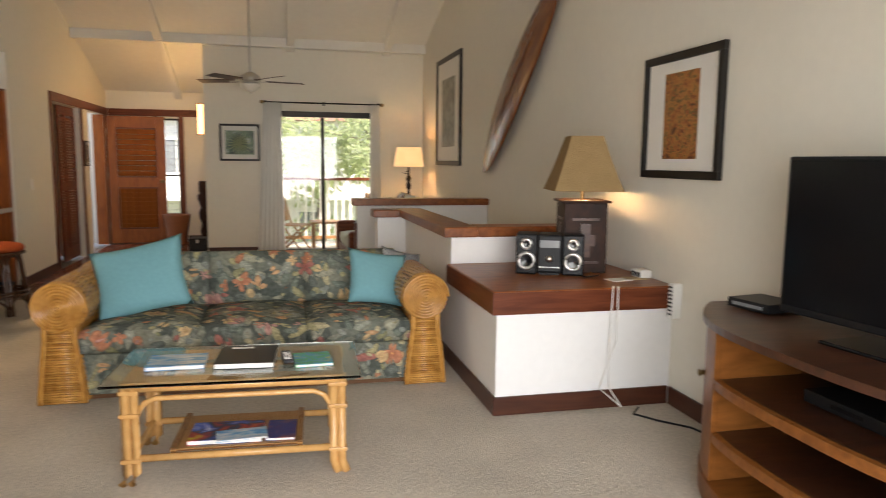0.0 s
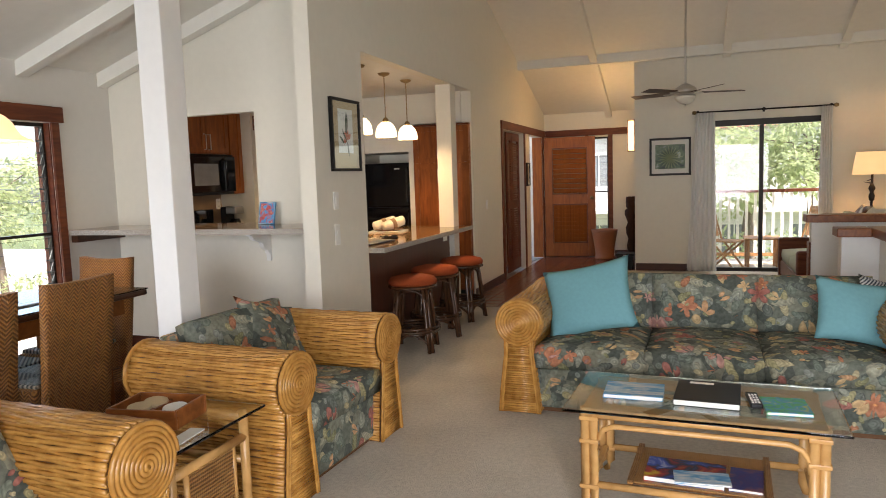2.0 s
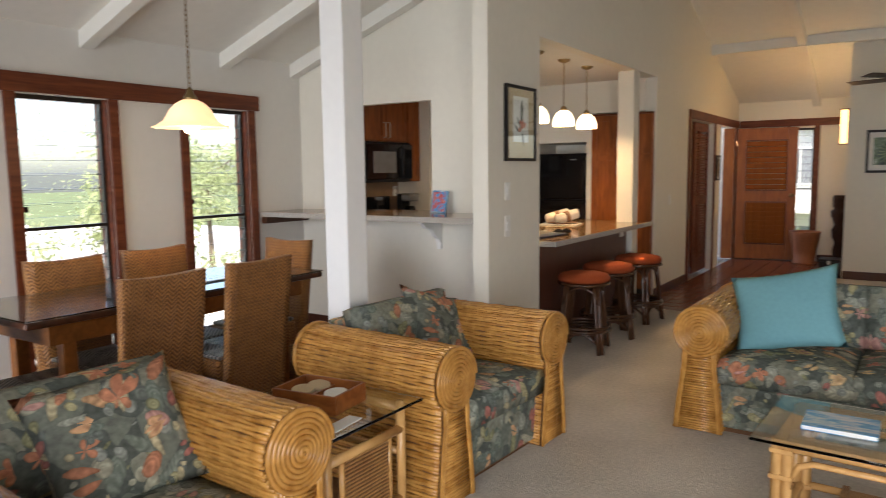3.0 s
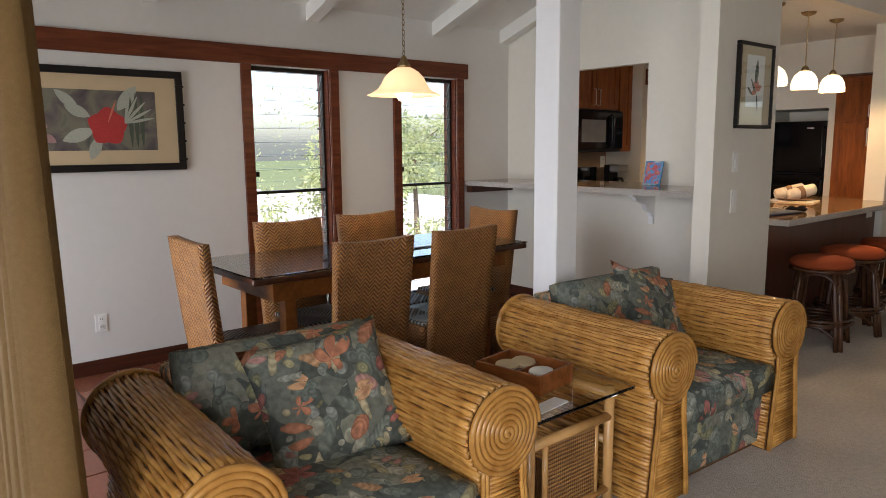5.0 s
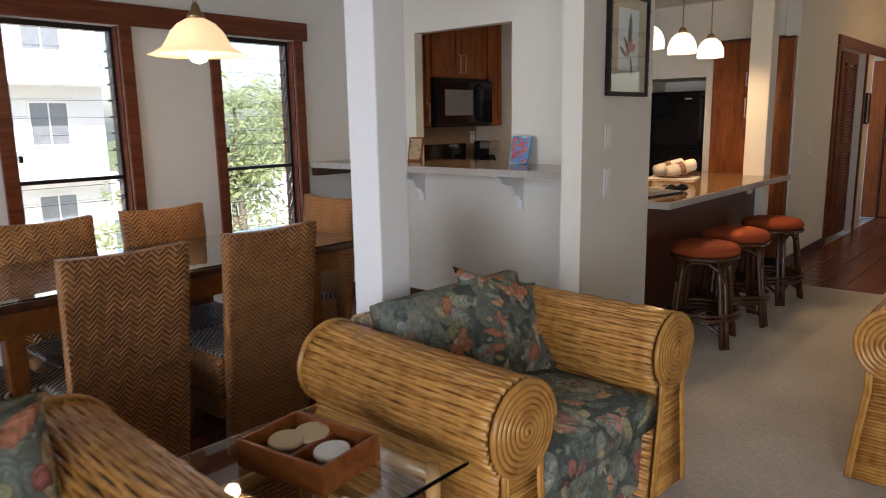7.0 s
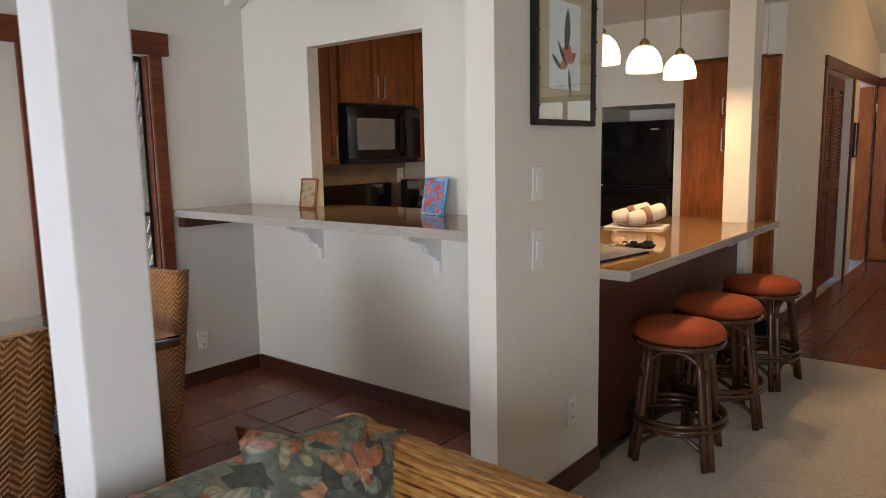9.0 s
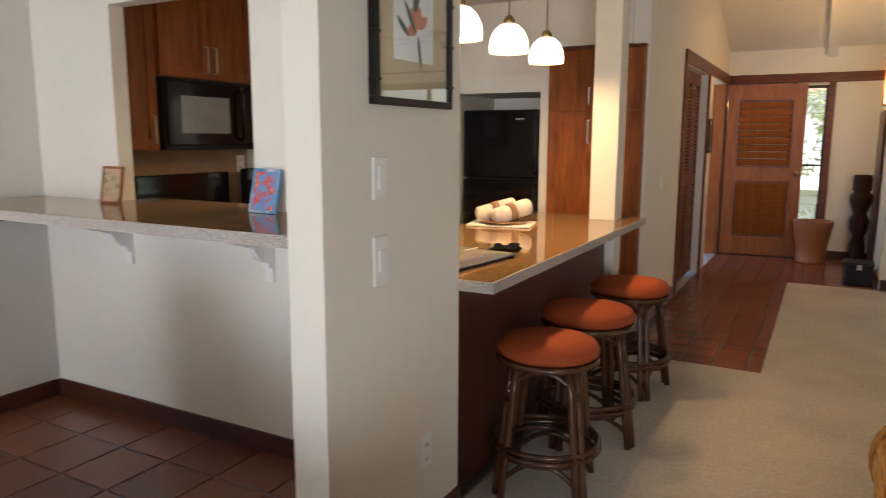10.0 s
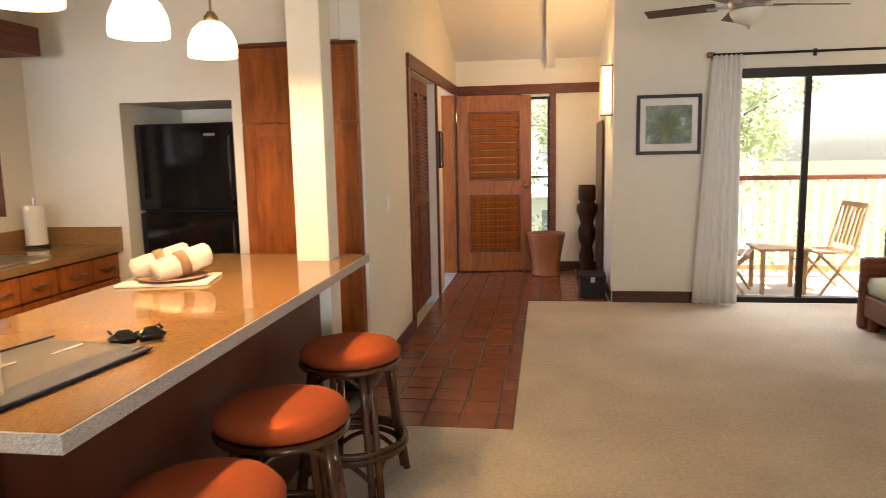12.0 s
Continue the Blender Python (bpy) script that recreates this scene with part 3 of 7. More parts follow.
# entry end wall with a narrow side light
LX0, LX1, LZ0, LZ1 = -1.06, -0.735, 0.28, 2.045
structure("wall_entry", boxes((XA - 0.3, LX0, YE, YE + 0.15, 0, 2.9), (LX1, -0.02, YE, YE + 0.15, 0, 2.9), (LX0, LX1, YE, YE + 0.15, LZ1, 2.9), (LX0, LX1, YE, YE + 0.15, 0, LZ0)), WALL,
          "cream painted entry wall with a narrow side light")
# long wall between living room and kitchen: wing wall, bar opening, closet and front door openings
BZ = 2.44
CY0, CY1, DY0, DY1, DZ = 9.72, 11.0, 11.42, 12.42, 2.07
structure("wall_west", boxes((XAI, XA, 4.62, 5.40, 0, 5.2), (XAI, -1.925, 5.40, YP, 0, 5.2), (-1.925, XA, 5.40, YP, BZ, 5.2), (XAI, XA, YP, 8.30, BZ, 5.2), (XAI, XA, 8.30, CY0, 0, 5.2), (XAI, XA, CY0, CY1, DZ, 5.2), (XAI, XA, CY1, DY0, 0, 5.2),
                             (XAI, XA, DY0, DY1, DZ, 5.2), (XAI, XA, DY1, YE, 0, 5.2)), WALL, "cream painted wall between living room and kitchen")
# wall with the pass-through
PX0, PX1, PZ0, PZ1 = -3.80, -2.89, 1.05, 2.05
structure("wall_pass", boxes((XW, PX0, YP, YPI, 0, 3.6), (PX1, XAI, YP, YPI, 0, 3.6), (PX0, PX1, YP, YPI, 0, PZ0), (PX0, PX1, YP, YPI, PZ1, 3.6)), WALL,
          "off-white wall with a pass-through opening to the kitchen")
# window wall of the dining area, continued by the kitchen's range wall
W1, W2, WZ0, WZ1 = (2.87, 3.52), (4.20, 4.83), 0.10, 2.0
KW = (7.14, 8.02, 1.10, 2.02)
XK = -3.98
structure("wall_window", boxes((XWO, XW, 0.2, W1[0], -0.2, 2.6), (XWO, XW, W1[0], W1[1], WZ1, 2.6), (XWO, XW, W1[0], W1[1], -0.2, WZ0), (XWO, XW, W1[1], W2[0], -0.2, 2.6),
                               (XWO, XW, W2[0], W2[1], WZ1, 2.6), (XWO, XW, W2[0], W2[1], -0.2, WZ0), (XWO, XW, W2[1], 7.10, -0.2, 2.6)), WALL_COOL,
          "pale grey painted wall with two tall louvred windows")
structure("wall_sink", boxes((XW + 0.001, XK - 0.15, 7.02, 7.12, -0.2, 2.6), (XK - 0.15, XK, 7.02, KW[0], -0.2, 2.6), (XK - 0.15, XK, KW[0], KW[1], -0.2, KW[2]), (XK - 0.15, XK, KW[0], KW[1], KW[3], 2.6), (XK - 0.15, XK, KW[1], 9.0, -0.2, 2.6)), WALL,
          "cream painted kitchen wall with a window over the sink")
# fridge wall with a niche
FX0, FX1, FZ = -3.35, -2.625, 1.765
structure("wall_kitchen", boxes((XK, FX0, YK, YK + 0.75, 0, BZ), (FX1, -2.55, YK, YK + 0.75, 0, BZ), (FX0, FX1, YK, YK + 0.75, FZ, BZ), (FX0, FX1, YK + 0.75, YK + 0.85, 0, BZ), (-2.55, XAI, YK + 0.62, YK + 0.75, 0, BZ), (-2.55, XAI, YK, YK + 0.62, 2.085, BZ)), WALL,
          "cream painted kitchen wall with a refrigerator niche")
structure("ceiling_kitchen", boxes((XW, XAI, YPI, YK + 0.8, BZ, BZ + 0.1)), CEILING, "flat painted kitchen ceiling over the bar")
# posts
structure("post", B(-2.035, -1.88, 3.255, 3.41, 0, 3.4, bevel=0.006), WHITE, "white painted square wooden post")
structure("column", B(-2.02, -1.85, 7.61, 7.78, 0, BZ, bevel=0.006), WALL, "cream painted square column at the bar's end")

# ceilings: the main roof rises from the entry, the dining roof from the window wall
def slab(bm, quad, thick=0.1):
    lo = [bm.verts.new(q) for q in quad]
    hi = [bm.verts.new((q[0], q[1], q[2] + thick)) for q in quad]
    bm.faces.new(lo), bm.faces.new(hi)
    for i in range(4):
        bm.faces.new((lo[i], lo[(i + 1) % 4], hi[(i + 1) % 4], hi[i]))
    return bm


bm = bmesh.new()
slab(bm, [(XAI, YE + 0.2, roof(YE + 0.2)), (XR + 0.2, YE + 0.2, roof(YE + 0.2)), (XR + 0.2, RIDGE, roof(RIDGE)), (XAI, RIDGE, roof(RIDGE))])
slab(bm, [(XAI, RIDGE, roof(RIDGE)), (XR + 0.2, RIDGE, roof(RIDGE)), (XR + 0.2, YN - 0.2, roof(RIDGE) - PITCH * (RIDGE - YN + 0.2)), (XAI, YN - 0.2, roof(RIDGE) - PITCH * (RIDGE - YN + 0.2))])
# rafters of the main roof
for x in (-0.72, 1.05, 2.45):
    a, b = YE, RIDGE
    bm_q = [(x - 0.05, a, roof(a) - 0.11), (x + 0.05, a, roof(a) - 0.11), (x + 0.05, b, roof(b) - 0.11), (x - 0.05, b, roof(b) - 0.11)]
    slab(bm, bm_q, 0.109)
structure("ceiling", bm, CEILING, "white painted sloping ceiling with rafters")
structure("beam", B(XA, XR, YF - 0.16, YF - 0.02, 2.98, 3.27, bevel=0.004), CEILING, "cream painted ceiling beam across the far wall")


def dining_roof(x):
    return EAVE + 0.345 * (x - XW)


bm = bmesh.new()
slab(bm, [(XWO, YN - 0.15, dining_roof(XWO)), (XWO, YPI, dining_roof(XWO)), (XA, YPI, dining_roof(XA)), (XA, YN - 0.15, dining_roof(XA))])
for y in (-0.20, 1.0, 2.20, 3.39, 4.61, 5.42):
    q = [(XW, y - 0.05, dining_roof(XW) - 0.12), (XW, y + 0.05, dining_roof(XW) - 0.12), (XA, y + 0.05, dining_roof(XA) - 0.12), (XA, y - 0.05, dining_roof(XA) - 0.12)]
    slab(bm, q, 0.119)
structure("ceiling_dining", bm, CEILING, "white painted sloping ceiling with rafters over the dining area")
structure("wall_upper", boxes((XAI, XA, YN, 4.62, 3.36, 5.2)), WALL, "cream painted wall above the dining opening")
# front walls with wide glazed openings
structure("wall_south", boxes((XWO, -4.0, YN - 0.15, YN, 0, 3.6), (-2.0, -0.1, YN - 0.15, YN, 0, 3.6), (-4.0, -2.0, YN - 0.15, YN, 2.2, 3.6), (2.75, XR, YN - 0.15, YN, 0, 3.6), (-0.1, 2.75, YN - 0.15, YN, 2.2, 3.6), (XWO, XW, YN, 0.2, -0.2, 2.6)), WALL, "cream painted wall round the wide lanai doors")

# stairwell half walls with wooden caps
structure("half_wall", boxes((1.96, XR, 3.75, 4.77, 0, 0.57), (1.96, 2.08, 4.77, 6.5, -0.2, 0.88), (2.08, XR, 4.77, 4.89, -0.2, 0.88), (1.70, 2.08, 6.5, 6.62, -0.2, 0.88), (1.62, XR, 7.40, 7.52, 0, 0.93)), WHITE,
          "cream painted half walls round the stairwell")

# ---------- trim ----------
def trim(name, rows, label, mat=TRIM, bevel=0.003):
    for r in rows:
        structure(name, B(*r, bevel=bevel), mat, label)


BB = 0.105
trim("baseboard", [(XW, XW + 0.014, 0.0, 5.476, -0.035, 0.06), (XW + 0.014, XAI, YP - 0.014, YP, -0.035, 0.06), (XA, XA + 0.014, 4.62, 5.40, 0, BB), (XAI, XA, 4.606, 4.62, 0, BB),
                   (XA, XA + 0.014, 8.30, CY0 - 0.09, 0, BB), (-0.16, SX0 - 0.01, YF - 0.014, YF, 0, BB), (SX1 + 0.01, XR - 0.014, YF - 0.014, YF, 0, BB),
                   (LX1 + 0.1, -0.185, YE - 0.014, YE, 0, BB), (-0.184, -0.17, YF, YE - 0.02, 0, BB), (1.946, 1.96, 3.75, 6.5, 0, BB), (1.946, XR - 0.014, 3.736, 3.75, 0, BB), (XR - 0.014, XR, YN, 3.73, 0, BB)],
     "reddish dark-stained wooden baseboard", BASEWOOD)
# continuous head casing over the dining windows and their side casings
trim("window_casing", [(XW, XW + 0.03, 0.3, 4.95, 2.005, 2.135)], "cherry-stained wooden head casing over the windows")
for y0, y1 in (W1, W2):
    trim("window_casing", [(XW, XW + 0.024, y0 - 0.075, y0, 0.105, 2.004), (XW, XW + 0.024, y1, y1 + 0.075, 0.105, 2.004)], "cherry-stained wooden window casing")
trim("entry_casing", [(XA, XA + 0.025, CY0 - 0.09, YE - 0.026, 2.075, 2.185), (XA + 0.026, -0.172, YE - 0.025, YE, 2.075, 2.185)], "cherry-stained wooden head casing round the entry")
trim("entry_casing", [(XA, XA + 0.02, CY0 - 0.09, CY0, 0, 2.074), (XA, XA + 0.02, CY1, CY1 + 0.06, 0, 2.074), (XA, XA + 0.02, DY1, DY1 + 0.07, 0, 2.074),
                      (LX1, LX1 + 0.075, YE - 0.022, YE, 0.106, 2.074), (LX0 - 0.06, LX0, YE - 0.022, YE, 0.106, 2.074)], "cherry-stained upright casing")
trim("half_wall_cap", [(1.90, 2.14, 4.73, 6.66, 0.881, 0.95), (2.141, XR, 4.73, 4.95, 0.881, 0.95), (1.66, 1.899, 6.45, 6.66, 0.881, 0.95), (1.57, XR, 7.35, 7.57, 0.931, 1.0)], "polished reddish wooden cap on the half wall", CAP, 0.008)
trim("half_wall_top", [(1.93, XR, 3.71, 4.765, 0.57, 0.70)], "thick polished reddish wooden ledge by the stairs", KOA, 0.006)
trim("half_wall_fascia", [(1.925, XR, 3.704, 3.7095, 0.573, 0.694), (1.9245, 1.9295, 3.71, 4.76, 0.573, 0.694)], "dark reddish wooden edge board of the ledge", TRIM, 0.001)
trim("stair_panel", [(1.60, 1.618, 7.39, 7.51, 0.0, 0.75)], "dark reddish wooden end panel", TRIM)

# louvred windows
def louvre_window(name, y0, y1, z0, z1, label, xw=XW, rail=1.08):
    w = thing(name, pose(xw, 0, 0), label, "window", kind="structure")
    part("window_frame", boxes((-0.10, -0.055, y0, y0 + 0.03, z0, z1), (-0.10, -0.055, y1 - 0.03, y1, z0, z1), (-0.10, -0.055, y0 + 0.031, y1 - 0.031, z1 - 0.03, z1),
                               (-0.10, -0.055, y0 + 0.031, y1 - 0.031, z0, z0 + 0.03), (-0.10, -0.055, y0 + 0.031, y1 - 0.031, rail - 0.011, rail + 0.011)), BRONZE, w, "dark bronze metal frame")
    part("jamb_lining", boxes((-0.16, -0.002, y0 - 0.004, y0 + 0.012, z0, z1), (-0.16, -0.002, y1 - 0.012, y1 + 0.004, z0, z1)), TRIM, w, "cherry-stained lining")
    n = int((z1 - z0 - 0.06) / 0.1)
    first = None
    for i in range(n):
        z = z0 + 0.08 + i * (z1 - z0 - 0.06) / n
        if abs(z - rail) < 0.04:
            continue
        if first is None:
            first = part("glass_slat", B(-0.0025, 0.0025, y0 + 0.035, y1 - 0.035, -0.052, 0.052), STAIR_GLASS, w)
            first.visible_shadow = False
            ob = first
        else:
            ob = first.copy()
            scene.collection.objects.link(ob)
        ob.matrix_basis = pose(-0.078, 0, z, 0, 28, 0)
    part("louvre_clips", boxes(*[(-0.125, -0.03, y1 - 0.044, y1 - 0.034, z0 + 0.05 + k * 0.1, z0 + 0.062 + k * 0.1) for k in range(int((z1 - z0) / 0.1) - 0)]), BRONZE, w, "dark louvre clips")
    part("crank", B(-0.05, -0.02, y0 + 0.03, y0 + 0.05, 1.2, 1.24, bevel=0.004), BRONZE, w)
    return w


louvre_window("window_1", *W1, WZ0, WZ1, "tall louvred glass window with dark frame")
louvre_window("window_2", *W2, WZ0, WZ1, "tall louvred glass window beside the pass-through ledge")
louvre_window("window_3", KW[0], KW[1], KW[2], KW[3], "louvred kitchen window over the sink", XK, 1.55)
w = thing("window_4", pose(0, YE, 0), "narrow tall side light beside the entry door", "window", kind="structure")
part("window_frame", boxes((LX0, LX0 + 0.025, 0.05, 0.09, LZ0, LZ1), (LX1 - 0.025, LX1, 0.05, 0.09, LZ0, LZ1), (LX0 + 0.026, LX1 - 0.026, 0.05, 0.09, LZ1 - 0.03, LZ1), (LX0 + 0.026, LX1 - 0.026, 0.05, 0.09, LZ0, LZ0 + 0.03), (LX0 + 0.026, LX1 - 0.026, 0.05, 0.09, 1.10, 1.12)), BRONZE, w)
for k in range(17):
    g = part("glass_slat", B(LX0 + 0.03, LX1 - 0.03, -0.0025, 0.0025, -0.052, 0.052), STAIR_GLASS, w)
    g.matrix_basis = pose(0, 0.07, LZ0 + 0.09 + k * 0.107, -28)
    g.visible_shadow = False

# sliding balcony door
d = thing("door_1", pose(0, YF, 0), "dark-framed sliding glass balcony door, closed", "door", kind="structure")
part("door_frame", boxes((SX0, SX0 + 0.05, 0.03, 0.12, 0, SZ), (SX1 - 0.05, SX1, 0.03, 0.12, 0, SZ), (SX0 + 0.051, SX1 - 0.051, 0.03, 0.12, SZ - 0.08, SZ), (SX0 + 0.051, SX1 - 0.051, 0.03, 0.12, 0, 0.05)), BRONZE, d, "dark bronze frame")
part("meeting_stile", B(1.475, 1.53, 0.05, 0.09, 0.051, SZ - 0.081), BRONZE, d)
for a, b in ((SX0 + 0.052, 1.474), (1.531, SX1 - 0.052)):
    g = part("pane", B(a, b, 0.07, 0.076, 0.051, SZ - 0.081), STAIR_GLASS, d)
    g.visible_shadow = False


def drape(bm, pts_top, pts_bot, z0, z1, rows=10):
    n = len(pts_top)
    grid = []
    for r in range(rows + 1):
        f = r / rows
        grid.append([bm.verts.new((a[0] + (b[0] - a[0]) * f, a[1] + (b[1] - a[1]) * f, z1 + (z0 - z1) * f)) for a, b in zip(pts_top, pts_bot)])
    for A, C in zip(grid, grid[1:]):
        for k in range(n - 1):
            bm.faces.new((A[k], A[k + 1], C[k + 1], C[k]))
    return bm


def curtain(name, x0t, x1t, x0b, x1b, y, z0, z1, folds, mat, label, amp=0.022):
    n = folds * 8
    top = [(x0t + (x1t - x0t) * k / n, y + amp * 0.8 * math.sin(k / 8 * math.tau)) for k in range(n + 1)]
    bot = [(x0b + (x1b - x0b) * k / n, y + amp * 1.2 * math.sin(k / 8 * math.tau + 0.5) + 0.008 * math.sin(k * 1.7)) for k in range(n + 1)]
    root = thing(name, pose(0, 0, 0), label, "curtain")
    ob = part("fabric", drape(bmesh.new(), top, bot, z0, z1), mat, root, smooth=True)
    mod = ob.modifiers.new("thickness", "SOLIDIFY")
    mod.thickness = 0.004
    return root


curtain("curtain", 0.66, 0.90, 0.54, 0.93, YF - 0.09, 0.015, 2.21, 6, SHEER, "white cotton curtain gathered beside the balcony door")
curtain("curtain", 2.20, 2.33, 2.18, 2.38, YF - 0.09, 0.015, 2.21, 5, SHEER, "white cotton curtain gathered at the door's far side")
rod = thing("curtain_rod", pose(0, YF - 0.09, 2.215), "dark metal curtain rod with wooden finials over the door", "curtain rod")
part("rod", T([(0.65, 0, 0), (2.36, 0, 0)], 0.011), BRONZE, rod)
for x in (0.635, 2.375):
    part("finial", L([(0.0, -0.03), (0.02, -0.025), (0.028, 0), (0.02, 0.025), (0.0, 0.03)], sides=14, m=pose(x, 0, 0, 0, 90)), BRASS, rod, smooth=True)
for x in (0.68, 1.52, 2.33):
    part("bracket", boxes((x - 0.008, x + 0.008, 0.0, 0.089, -0.008, 0.008), (x - 0.015, x + 0.015, 0.08, 0.089, -0.03, 0.03)), BRONZE, rod)
# drape extended leftwards out of view to keep light off the armchair
curtain("curtain", -2.55, -1.29, -2.50, -1.13, 0.90, 0.01, 2.3, 13, GOLD_CURTAIN, "golden brown drape hanging beside the armchair", 0.05)

# entry door, open against the end wall
door = thing("door_2", pose(-1.80, 12.46, 0, 0, 0, 6), "reddish stained louvred entry door standing open", "door", kind="structure")
DW, DH = 0.86, 2.06
part("stile", boxes((0, 0.13, -0.02, 0.02, 0.012, DH)), DOOR_WOOD, door)
part("stile", boxes((DW - 0.13, DW, -0.02, 0.02, 0.012, DH)), DOOR_WOOD, door)
for z0, z1 in ((0.012, 0.24), (0.92, 1.08), (1.88, DH)):
    part("rail", B(0.131, DW - 0.131, -0.02, 0.02, z0, z1), DOOR_WOOD, door)
slat = None
for z0, z1 in ((0.24, 0.92), (1.08, 1.88)):
    part("bead", boxes((0.131, 0.146, -0.028, -0.021, z0, z1), (DW - 0.146, DW - 0.131, -0.028, -0.021, z0, z1), (0.147, DW - 0.147, -0.028, -0.021, z1 - 0.02, z1), (0.147, DW - 0.147, -0.028, -0.021, z0, z0 + 0.02)), TRIM, door)
    n = 9
    for k in range(n):
        if slat is None:
            slat = part("slat", B(0.147, DW - 0.147, -0.004, 0.004, -0.041, 0.041, bevel=0.002), DOOR_WOOD, door)
            o = slat
        else:
            o = slat.copy()
            scene.collection.objects.link(o)
        o.matrix_basis = pose(0, -0.004, z0 + 0.02 + (k + 0.5) * (z1 - z0 - 0.04) / n, 27)
part("knob", L([(0.028, 0), (0.03, 0.004), (0.012, 0.01), (0.012, 0.035), (0.028, 0.045), (0.03, 0.06), (0.018, 0.072), (0.0, 0.074)], sides=20, m=pose(DW - 0.065, -0.021, 1.02, 90)), BRASS, door, "antique brass knob", True)
for z in (0.3, 1.1, 1.82):
    part("hinge", T([(-0.008, -0.012, z - 0.045), (-0.008, -0.012, z + 0.045)], 0.009, 8), STEEL, door)
# jamb of the doorway and closet
trim("door_jamb", [(XAI - 0.05, XA - 0.002, DY0, DY0 + 0.02, 0, DZ), (XAI - 0.05, XA - 0.002, DY1 - 0.02, DY1, 0, DZ)], "orange-stained wooden door jamb", DOOR_WOOD)
closet = thing("closet_door", pose(XA - 0.07, 0, 0), "dark reddish louvred folding closet door", "door", "", "structure")
for k, (a, b, rz) in enumerate(((CY0 + 0.5, CY0 + 0.80, 0), (CY0 + 0.81, CY1 - 0.01, 0))):
    part("leaf_frame", boxes((-0.03, 0, a, a + 0.06, 0.02, DZ - 0.01), (-0.03, 0, b - 0.06, b, 0.02, DZ - 0.01), (-0.03, 0, a + 0.061, b - 0.061, 0.02, 0.2), (-0.03, 0, a + 0.061, b - 0.061, 0.95, 1.06), (-0.03, 0, a + 0.061, b - 0.061, 1.95, DZ - 0.01)), TRIM, closet)
    part("slat", boxes(*[(-0.025, -0.006, a + 0.061, b - 0.061, 0.21 + j * 0.035, 0.235 + j * 0.035) for j in range(49) if not 0.92 < 0.21 + j * 0.035 < 1.05]), TRIM, closet)
structure("wall_closet", boxes((XAI - 0.65, XAI - 0.6, CY0 - 0.2, CY1 + 0.1, 0, 2.4), (XAI - 0.6, XAI, CY0 - 0.2, CY0 - 0.15, 0, 2.4), (XAI - 0.6, XAI, CY1 + 0.05, CY1 + 0.1, 0, 2.4), (XAI - 0.6, XAI, CY0 - 0.15, CY1 + 0.05, 2.3, 2.4)), WALL, "dim plain closet walls")

# ---------- rattan seating ----------
def spiral(r, turns, y, rope=0.010, z=0.0):
    n = int(turns * 26)
    return [(r * (1 - k / n) * math.cos(k / 26 * math.tau), y - 0.012 * (k / n), z + r * (1 - k / n) * math.sin(k / 26 * math.tau)) for k in range(n)]


